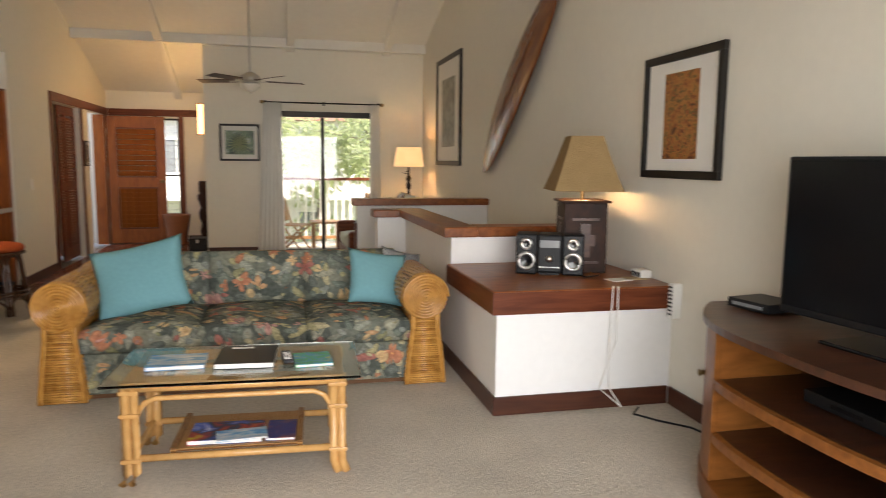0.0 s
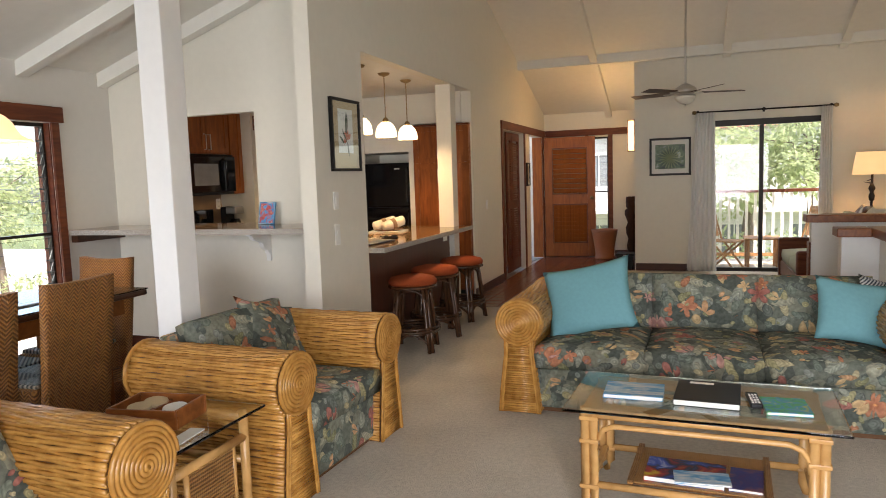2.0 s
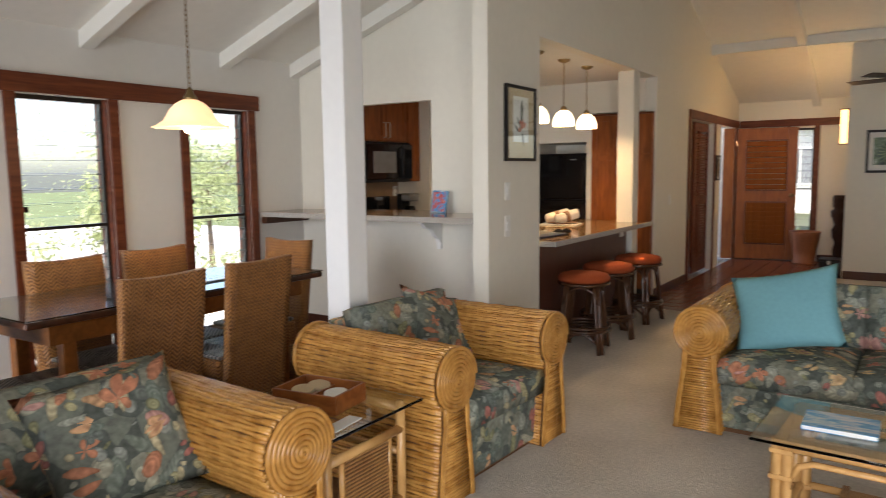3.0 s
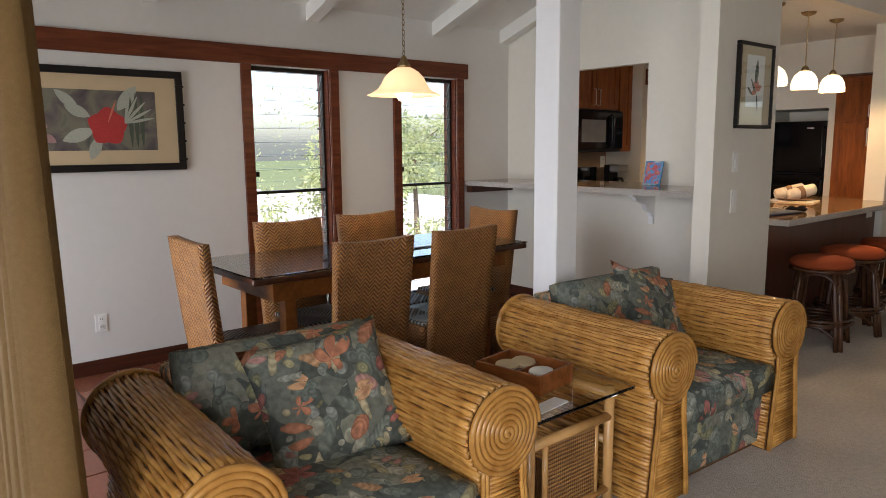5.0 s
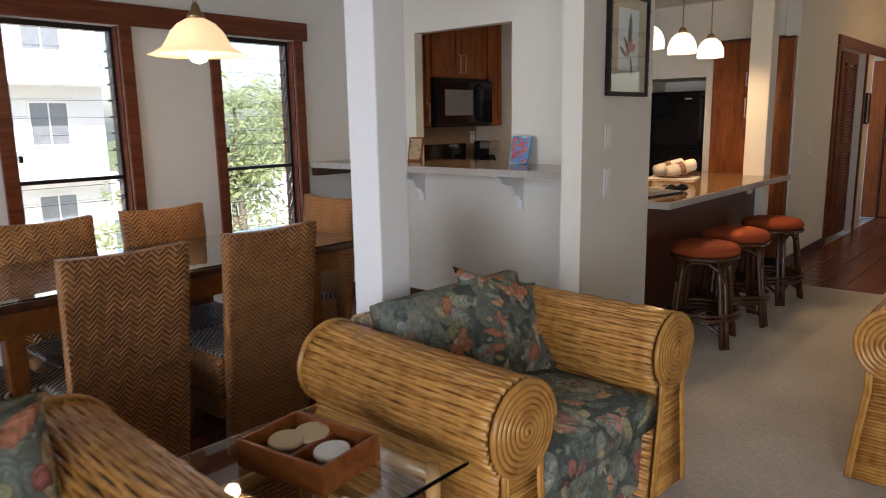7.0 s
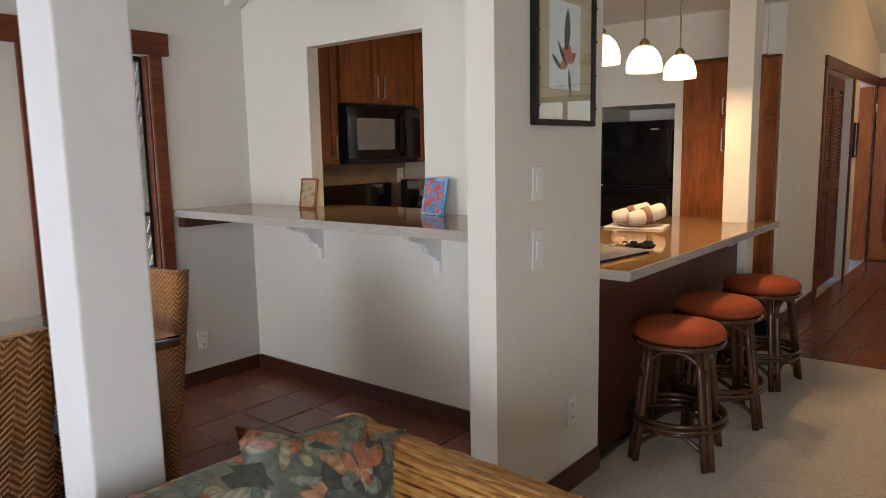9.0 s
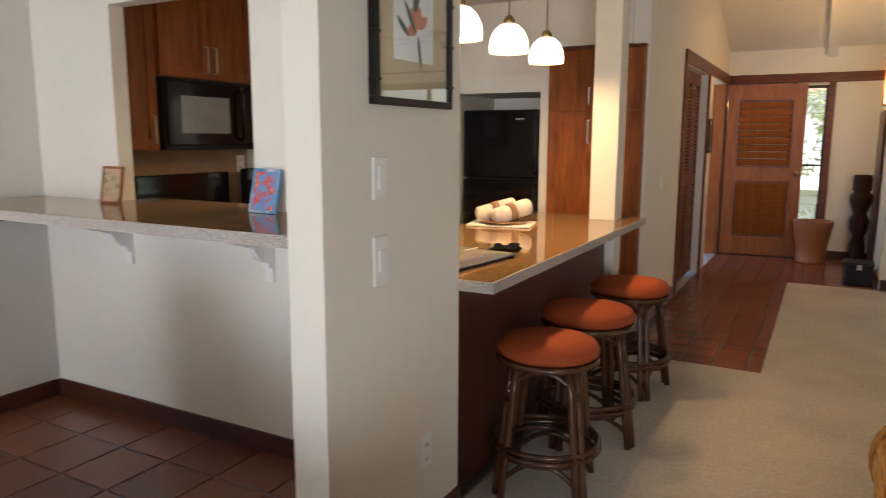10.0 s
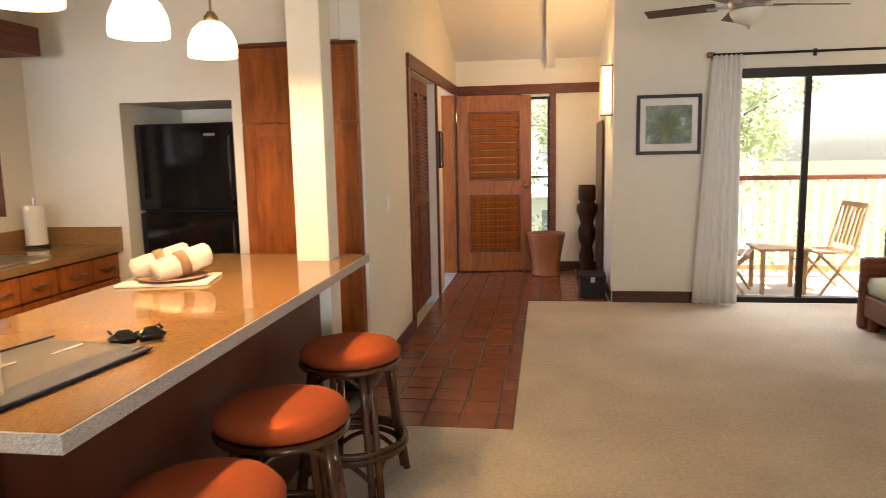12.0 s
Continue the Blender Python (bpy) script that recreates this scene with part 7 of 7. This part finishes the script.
cb = thing("cable_box", pose(2.86, 2.78, 0.765, 0, 0, -80), "slim black cable box on the cabinet top", "cable box")
part("case", B(-0.11, 0.11, -0.10, 0.10, 0.005, 0.045, bevel=0.005), BLACK, cb)
part("front_strip", B(-0.08, 0.08, -0.102, -0.099, 0.018, 0.032), PANE_DARK, cb)
dv = thing("disc_player", pose(2.80, 2.1, 0.53, 0, 0, -90), "black disc player on the open shelf", "disc player")
part("case", B(-0.2, 0.2, -0.13, 0.13, 0.004, 0.05, bevel=0.004), BLACK, dv)
part("tray", B(-0.07, 0.07, -0.132, -0.129, 0.02, 0.035), GLOSS_BLACK, dv)

# ---------- ceiling fan ----------
fan = thing("ceiling_fan", pose(0.53, 9.2, 2.36, 0, 0, 14), "nickel ceiling fan with dark blades at rest", "ceiling fan")
part("motor", L([(0.0, -0.05), (0.09, -0.05), (0.125, -0.03), (0.13, 0.0), (0.12, 0.03), (0.08, 0.055), (0.05, 0.075), (0.02, 0.085), (0.0, 0.085)], sides=36), STEEL, fan, smooth=True)
part("light_bowl", L([(0.0, -0.155), (0.04, -0.15), (0.09, -0.125), (0.115, -0.085), (0.12, -0.06), (0.0, -0.055)], sides=32), material("frosted_bowl", (0.75, 0.72, 0.64), 0.35, noise_scale=10, vary=0.03), fan, "frosted glass bowl", True)
part("finial", L([(0.0, -0.18), (0.012, -0.172), (0.008, -0.155), (0.0, -0.154)], sides=12), STEEL, fan, smooth=True)
part("downrod", T([(0, 0, 0.08), (0, 0, roof(9.2) - 2.36 - 0.02)], 0.012, 10), STEEL, fan)
part("canopy", L([(0.02, roof(9.2) - 2.36 - 0.10), (0.06, roof(9.2) - 2.36 - 0.05), (0.075, roof(9.2) - 2.36 + 0.01)], sides=24), STEEL, fan, smooth=True)
for k in range(5):
    m = pose(0, 0, 0, 0, 0, 72 * k) @ pose(0, 0, 0, 11)
    bl = part("blade", B(0.20, 0.66, -0.065, 0.065, -0.025, -0.018, bevel=0.003), DARK_WOOD, fan, "dark wooden blade")
    bl.matrix_basis = m
    part("blade_arm", boxes((0.10, 0.26, -0.018, 0.018, -0.034, -0.0255)), STEEL, bl)

# ---------- far corner ----------
fl = thing("floor_lamp", pose(2.68, 10.2, 0), "lit floor lamp with a cream shade", "floor lamp")
part("base", L([(0.0, 0), (0.14, 0), (0.14, 0.015), (0.03, 0.04), (0.0, 0.04)], sides=28), BRONZE, fl, smooth=True)
part("pole", T([(0, 0, 0.03), (0, 0, 1.36)], 0.014, 10), BRONZE, fl)
part("turned_collar", L([(0.014, 0.98), (0.03, 1.0), (0.035, 1.05), (0.02, 1.09), (0.04, 1.14), (0.014, 1.2)], sides=20), BRONZE, fl, smooth=True)
part("swing_arm", T([(0, 0, 1.20), (-0.1, -0.04, 1.22), (0.0, 0.0, 1.25)], 0.008, 8), BRONZE, fl)
s_ = part("shade", L([(0.215, 1.31), (0.205, 1.40), (0.19, 1.50), (0.175, 1.585)], sides=36, caps=False), SHADE_GLOW, fl, "glowing cream fabric shade", True)
s_.modifiers.new("t", "SOLIDIFY").thickness = 0.003
lamp("floor_lamp_light", "POINT", pose(2.68, 10.2, 1.44), 3, (1, 0.68, 0.34), radius=0.05)
se = thing("wicker_settee", pose(2.05, 9.2, 0, 0, 0, -90), "low brown wicker settee with pale cushions", "settee")
part("seat_frame", B(-0.75, 0.75, -0.4, 0.4, 0.10, 0.28, bevel=0.02), UNDER, se)
SAGE = material("pale_sage_fabric", (0.42, 0.45, 0.36), 0.9, noise_scale=12, vary=0.1, bump=0.3, bump_scale=300)
for k in range(2):
    part("seat_cushion", cushion(bmesh.new(), -0.72 + k * 0.72, -0.01 + k * 0.72, -0.38, 0.30, 0.285, 0.42, 0.03, seed=k), SAGE, se, "pale sage cushion", True)
    c = part("back_cushion", cushion(bmesh.new(), -0.72 + k * 0.72, -0.01 + k * 0.72, -0.22, 0.22, 0, 0.14, 0.03, seed=k + 3), SAGE, se, "pale sage back cushion", True)
    c.matrix_basis = pose(0, 0.36, 0.64, 78)
for sx in (-1, 1):
    part("arm", B(sx * 0.79 - 0.05, sx * 0.79 + 0.05, -0.42, 0.42, 0.0, 0.56, bevel=0.03), TRIM, se, "reddish wooden arm")
    part("leg", B(sx * 0.68 - 0.03, sx * 0.68 + 0.03, -0.38, -0.32, 0, 0.099), TRIM, se)
part("back_frame", B(-0.74, 0.74, 0.40, 0.46, 0.1, 0.70, bevel=0.015), UNDER, se)
STRIPE = weave("striped_cloth", (0.16, 0.06, 0.02), (0.62, 0.52, 0.36), 40.0, mode="diamond")
pillow("pillow", pose(2.42, 9.6, 0.80, 60, 0, -90), (0.44, 0.40), STRIPE, "striped brown and cream pillow on the settee", 0.06, 8)
pillow("pillow", pose(2.42, 9.05, 0.80, 60, 0, -86), (0.44, 0.38), SHEER, "cream pillow on the settee", 0.06, 9)

# ---------- entry ----------
pot = thing("planter", pose(-0.775, 12.32, 0), "tall terracotta planter beside the entry door", "planter")
part("body", L([(0.0, 0.0), (0.165, 0.0), (0.17, 0.02), (0.15, 0.05), (0.165, 0.20), (0.20, 0.40), (0.212, 0.46), (0.205, 0.48), (0.185, 0.478), (0.16, 0.30), (0.0, 0.28)], sides=28, shape=lambda a, z: 1 + 0.012 * math.cos(8 * a)), TERRACOTTA, pot, smooth=True)
part("rim", T([(0.207 * math.cos(a), 0.207 * math.sin(a), 0.475) for a in [k * math.tau / 32 for k in range(32)]], 0.012, 8, closed=True), TERRACOTTA, pot, smooth=True)
tk = tagged(part("carved_statue", L([(0.0, 0.0), (0.085, 0.0), (0.09, 0.08), (0.06, 0.12), (0.075, 0.22), (0.055, 0.34), (0.085, 0.42), (0.09, 0.52), (0.06, 0.60), (0.08, 0.68), (0.10, 0.74), (0.10, 0.80), (0.07, 0.84), (0.085, 0.86), (0.09, 1.0), (0.08, 1.03), (0.0, 1.03)], sides=16, shape=lambda a, z: 1 + 0.12 * math.cos(2 * a) + 0.06 * math.cos(4 * a + z * 9)), TIKI, None, "tall carved dark wooden statue in the entry corner", True), category="statue")
tk.matrix_world = pose(-0.32, 12.25, 0)
pn = tagged(part("dark_panel", B(-0.205, -0.186, 11.75, 12.55, 0.11, 1.72, bevel=0.004), DARK_WOOD, None, "dark wooden board leaning by the entry wall"), category="board")
bx = thing("shoe_box", pose(-0.33, 11.15, 0), "dark woven lidded box on the entry tiles", "box")
part("case", B(-0.12, 0.12, -0.15, 0.15, 0, 0.19, bevel=0.012), BLACK, bx)
part("lid", B(-0.13, 0.13, -0.16, 0.16, 0.191, 0.225, bevel=0.01), LACQUER, bx)
part("clasp", B(-0.02, 0.02, -0.168, -0.158, 0.16, 0.21), STEEL, bx)
sc = thing("wall_sconce", pose(-0.172, 11.0, 1.73), "lit amber wall sconce in a wooden frame", "sconce")
part("diffuser", B(-0.095, -0.012, -0.07, 0.07, 0.012, 0.44, bevel=0.006), SCONCE_GLOW, sc, "glowing amber diffuser")
part("back_plate", B(-0.011, 0, -0.08, 0.08, 0, 0.455), OAK, sc)
for z in (0.0, 0.441):
    part("frame_cap", B(-0.103, -0.0115, -0.078, 0.078, z, z + 0.011), OAK, sc)
for y in (-0.076, 0.068):
    part("frame_bar", B(-0.103, -0.095, y, y + 0.008, 0.0115, 0.4405), OAK, sc)
lamp("sconce_light", "POINT", pose(-0.40, 11.0, 1.95), 7, (1, 0.62, 0.24), radius=0.08)

# ---------- outside ----------
structure("ground", boxes((-200, 200, -200, 200, -3.4, -3.0)), LAWN, "sloping green lawn round the building")
bal = thing("balcony", pose(0, 0, 0), "wooden balcony deck with slatted railing", "balcony")
for k in range(14):
    part("deck_board", B(-0.2, 3.3, YF + 0.17 + k * 0.135, YF + 0.297 + k * 0.135, -0.12, -0.09), DECK, bal)
part("top_rail", B(-0.2, 3.3, 12.56, 12.68, 1.04, 1.09, bevel=0.006), TRIM, bal, "reddish wooden handrail")
part("low_rail", B(-0.2, 3.3, 12.59, 12.65, 0.02, 0.07), TEAK, bal)
b0 = part("baluster", B(-0.02, 0.02, -0.018, 0.018, 0.071, 1.039), PAPER, bal, "pale wooden baluster")
b0.matrix_basis = pose(-0.12, 12.62, 0)
for k in range(1, 27):
    o = b0.copy()
    scene.collection.objects.link(o)
    o.matrix_basis = pose(-0.12 + k * 0.13, 12.62, 0)


def folding_chair(m, label):
    c = thing("patio_chair", m, label, "patio chair", "teak furniture on the balcony")
    for sx in (-1, 1):
        part("back_leg", T([(sx * 0.22, -0.22, 0), (sx * 0.22, 0.12, 0.46), (sx * 0.21, 0.24, 0.92)], 0.016, 6), TEAK, c)
        part("front_leg", T([(sx * 0.20, 0.24, 0), (sx * 0.20, -0.22, 0.43)], 0.016, 6), TEAK, c)
    for k in range(6):
        part("seat_slat", B(-0.21, 0.21, -0.22 + k * 0.07, -0.165 + k * 0.07, 0.43, 0.447), TEAK, c)
    for k in range(5):
        o = part("back_slat", B(-0.155 + k * 0.07, -0.12 + k * 0.07, -0.008, 0.008, 0.0, 0.40), TEAK, c)
        o.matrix_basis = pose(0, 0.14, 0.50, -14)
    part("back_rail", B(-0.22, 0.22, 0.225, 0.25, 0.88, 0.935, bevel=0.005), TEAK, c)
    return c


fc = folding_chair(pose(1.08, 11.75, -0.09, 0, 0, 70), "folding teak patio chair on the balcony deck")
copy_thing(fc, pose(2.1, 11.85, -0.09, 0, 0, -80))
ft = thing("patio_table", pose(1.6, 11.85, -0.09), "low teak patio table between the chairs", "patio table")
part("tabletop", B(-0.25, 0.25, -0.25, 0.25, 0.46, 0.485, bevel=0.005), TEAK, ft)
for sx in (-1, 1):
    for sy in (-1, 1):
        part("leg", B(sx * 0.2 - 0.02, sx * 0.2 + 0.02, sy * 0.2 - 0.02, sy * 0.2 + 0.02, 0, 0.459), TEAK, ft)
structure("deck", boxes((-4.5, -0.3, 12.8, 15.5, -0.3, -0.06), (-4.5, XAI - 0.06, 11.0, 12.8, -0.3, -0.06)), DECK, "grey entry walkway outside the door")
# slab added out of view so no direct sun reaches the carpet
structure("lanai_roof", boxes((-5.0, 3.6, -3.4, YN - 0.16, 2.75, 2.85)), CEILING, "unseen white slab over the lanai, added to block the sun")
structure("lanai_floor", boxes((-5.0, 3.6, -3.5, YN - 0.16, -0.3, -0.06)), DECK, "pale lanai floor behind the glazed doors")


def tree(x, y, z, h, r, leaf_mat, seed, label, palm=False):
    rnd = random.Random(seed)
    t = thing("palm_tree" if palm else "tree", pose(x, y, z), label, "tree")
    bend = rnd.uniform(-0.1, 0.1)
    part("trunk", T([(bend * f * f * h, 0.5 * bend * f * h, f * h * 0.8) for f in [k / 6 for k in range(7)]], 0.045 * h ** 0.5 + 0.05, 8, r_end=0.04), BARK, t, smooth=True)
    top = Vector((bend * h, 0.5 * bend * h, h * 0.8))
    bm = bmesh.new()
    def blade(p, d, ln, w):
        side = d.cross(Vector((rnd.uniform(-1, 1), rnd.uniform(-1, 1), 1))).normalized() * w
        vs = [bm.verts.new(q) for q in (p, p + d * ln * 0.5 + side, p + d * ln, p + d * ln * 0.5 - side)]
        bm.faces.new(vs)
    if palm:
        for k in range(22):
            a, dr = rnd.uniform(0, math.tau), rnd.uniform(0.2, 1.0)
            for j in range(1, 16):
                f = j / 15
                p = top + Vector((math.cos(a) * r * f, math.sin(a) * r * f, r * (0.55 * f * (1 - dr) - dr * f * f * 0.8 + 0.25 * f)))
                for s in (-1, 1):
                    d = Vector((-math.sin(a) * s + 0.5 * math.cos(a), math.cos(a) * s + 0.5 * math.sin(a), -0.45)).normalized()
                    blade(p, d, 0.30 * r * (1 - 0.6 * f), 0.022 * r)
    else:
        clumps = [top + Vector((rnd.gauss(0, 0.45) * r, rnd.gauss(0, 0.45) * r, rnd.gauss(0, 0.35) * r)) for _ in range(26)]
        limbs = bmesh.new()
        for c in clumps[:9]:
            tube(limbs, [top * 0.7, (top * 0.85 + c * 0.35) / 1.2, c], 0.05, 5, r_end=0.012)
        part("limbs", limbs, BARK, t)
        for c in clumps:
            cr = r * rnd.uniform(0.18, 0.36)
            for _ in range(150):
                d = Vector((rnd.gauss(0, 1), rnd.gauss(0, 1), rnd.gauss(0, 0.8))).normalized()
                p = c + d * cr * rnd.random() ** 0.4
                blade(p, (d + Vector((0, 0, -0.4))).normalized(), rnd.uniform(0.10, 0.22), 0.05)
    part("crown", bm, leaf_mat, t)
    return t


for i, (x, y, h, r, mt, pm) in enumerate(((-19, 13.6, 6.2, 1.9, LEAF_LIGHT, True), (-20, 16.5, 5.4, 2.0, LEAF_LIGHT, False), (-21, 20.0, 5.8, 2.2, LEAF_LIGHT, True), (-20, 24.0, 5.2, 2.0, LEAF_LIGHT, False), (-16, 11.5, 4.2, 1.6, LEAF_LIGHT, False), (0.6, 24.5, 6.4, 2.0, LEAF_LIGHT, False), (2.3, 27.0, 6.6, 2.0, LEAF_LIGHT, True), (2.3, 22.5, 5.4, 1.5, LEAF_LIGHT, False), (3.9, 23.5, 6.3, 2.1, LEAF_LIGHT, False), (-5.5, 24, 6.2, 2.2, LEAF_LIGHT, False),
                                          (1.5, -12, 6.5, 2.8, LEAF, False), (-4.0, -11, 6.2, 2.4, LEAF_LIGHT, True), (5.5, -13, 7.2, 3.0, LEAF_LIGHT, False))):
    tree(x, y, -3.0, h, r, mt, 40 + i, "tall green palm in the garden" if pm else "leafy green garden tree", pm)


def shrub_row(name, cx, cy, w, dth, h, n, mt, seed, label):
    rnd = random.Random(seed)
    bm = bmesh.new()
    for _ in range(n):
        p = Vector((cx + rnd.uniform(-w, w) / 2, cy + rnd.uniform(-dth, dth) / 2, -3.0 + h * rnd.random() ** 0.6))
        d = Vector((rnd.gauss(0, 1), rnd.gauss(0, 1), rnd.uniform(0, 1.2))).normalized()
        s = d.cross(Vector((0.3, 0.2, 1))).normalized() * 0.05
        ln = rnd.uniform(0.15, 0.35)
        bm.faces.new([bm.verts.new(q) for q in (p, p + d * ln * 0.5 + s, p + d * ln, p + d * ln * 0.5 - s)])
    tagged(part(name, bm, mt, None, label), category="hedge", kind="stuff")


shrub_row("hedge", -19.5, 14.0, 1.4, 34, 1.7, 7000, LEAF_LIGHT, 1, "dense green hedge beyond the dining windows")
shrub_row("hedge", 1.0, 24.0, 18, 2.0, 2.4, 4500, LEAF_LIGHT, 2, "dense green hedge beyond the balcony")


def house(m, w, dth, h, label):
    hs = thing("apartment_building", m, label, "building")
    part("wall", B(-w / 2, w / 2, 0, dth, 0, h), STUCCO, hs)
    bm = bmesh.new()
    q = [bm.verts.new(v) for v in ((-w / 2 - 0.4, -0.35, h), (w / 2 + 0.4, -0.35, h), (w / 2 + 0.4, dth + 0.35, h), (-w / 2 - 0.4, dth + 0.35, h), (-w / 2 + 1.5, dth / 2, h + 1.9), (w / 2 - 1.5, dth / 2, h + 1.9))]
    for f in ((0, 1, 2, 3), (0, 1, 5, 4), (1, 2, 5), (2, 3, 4, 5), (3, 0, 4)):
        bm.faces.new([q[k] for k in f])
    part("roof", bm, ROOF_TILE, hs, "brown tiled hip roof")
    for st_ in range(int(h // 2.9)):
        for k in range(int(w // 2.6)):
            x = -w / 2 + 1.3 + k * 2.6
            z = 0.9 + st_ * 2.9
            wn = part("window", boxes((x - 0.6, x - 0.54, -0.05, 0, z, z + 1.4), (x + 0.54, x + 0.6, -0.05, 0, z, z + 1.4), (x - 0.54, x + 0.54, -0.05, 0, z + 1.34, z + 1.4), (x - 0.54, x + 0.54, -0.05, 0, z, z + 0.06), (x - 0.02, x + 0.02, -0.05, 0, z + 0.06, z + 1.34)), PAPER, hs)
            part("pane", B(x - 0.54, x + 0.54, -0.02, -0.004, z + 0.06, z + 1.34), PANE_DARK, wn)
        part("balcony", boxes((-w / 2, w / 2, -0.9, 0, 2.75 + st_ * 2.9 - 2.9 + 0.02, 2.9 + st_ * 2.9 - 2.9)), STUCCO, hs) if st_ else None
    return hs


shrub_row("hedge", -44, 45, 3, 110, 8.5, 9000, LEAF_LIGHT, 3, "distant pale green row of garden trees")
structure("pavement", boxes((-60, -9, -30, 40, -3.0, -2.96)), material("pale_concrete", (0.62, 0.60, 0.56), 0.85, noise_scale=2, vary=0.12, bump=0.2, bump_scale=60), "pale concrete drive beyond the dining windows")
house(pose(-24, 3.8, -3.0, 0, 0, 90), 16, 9, 9.0, "three-storey pale stucco condominium across the drive")
house(pose(-1.5, 30, -3.0, 0, 0, 0), 16, 9, 6.0, "pale stucco condominium with brown roof beyond the trees")

# ---------- floor tiles ----------
def tiles(parent_name, x0, x1, y0, y1, size, label, gap=0.008, z=0.0):
    fl_ = structure(parent_name, boxes((x0, x1, y0, y1, z - 0.03, z - 0.006)), GROUT, label)
    meshes = {}
    nx, ny = math.ceil((x1 - x0) / size - 0.02), math.ceil((y1 - y0) / size - 0.02)
    for j in range(ny):
        for i in range(nx):
            a, b = x0 + i * size, min(x0 + (i + 1) * size, x1)
            c, d_ = y0 + j * size, min(y0 + (j + 1) * size, y1)
            key = (round(b - a, 3), round(d_ - c, 3))
            if min(key) < 0.03:
                continue
            if key not in meshes:
                bm = bmesh.new()
                hx, hy = key[0] / 2 - gap / 2, key[1] / 2 - gap / 2
                lo = [bm.verts.new(v) for v in ((-hx, -hy, -0.008), (hx, -hy, -0.008), (hx, hy, -0.008), (-hx, hy, -0.008))]
                e = 0.004
                hi = [bm.verts.new(v) for v in ((-hx + e, -hy + e, 0), (hx - e, -hy + e, 0), (hx - e, hy - e, 0), (-hx + e, hy - e, 0))]
                bm.faces.new(hi)
                for k in range(4):
                    bm.faces.new((lo[k], lo[(k + 1) % 4], hi[(k + 1) % 4], hi[k]))
                meshes[key] = part("tile", bm, TILE, fl_)
                o = meshes[key]
            else:
                o = meshes[key].copy()
                scene.collection.objects.link(o)
            rnd = random.Random(i * 91 + j)
            o.matrix_basis = pose((a + b) / 2, (c + d_) / 2, z + rnd.uniform(-0.001, 0.0005), rnd.uniform(-0.12, 0.12), rnd.uniform(-0.12, 0.12), 0)
    return fl_


tiles("floor_dining", XW + 0.002, XA - 0.021, YN + 0.3, YP - 0.001, 0.305, "terracotta tiled dining floor", z=-0.035)
tiles("floor_hall", XA + 0.001, -0.942, 7.722, 10.90, 0.2, "terracotta tiled hall floor")
tiles("floor_entry", XA + 0.001, -0.19, 10.902, YE - 0.001, 0.2, "terracotta tiled entry floor")
structure("floor_kitchen", boxes((XK, XA - 0.1, YPI, YK, -0.03, -0.001), (XW, XK - 0.001, YPI, 7.02, -0.03, -0.001)), TILE, "terracotta kitchen floor")
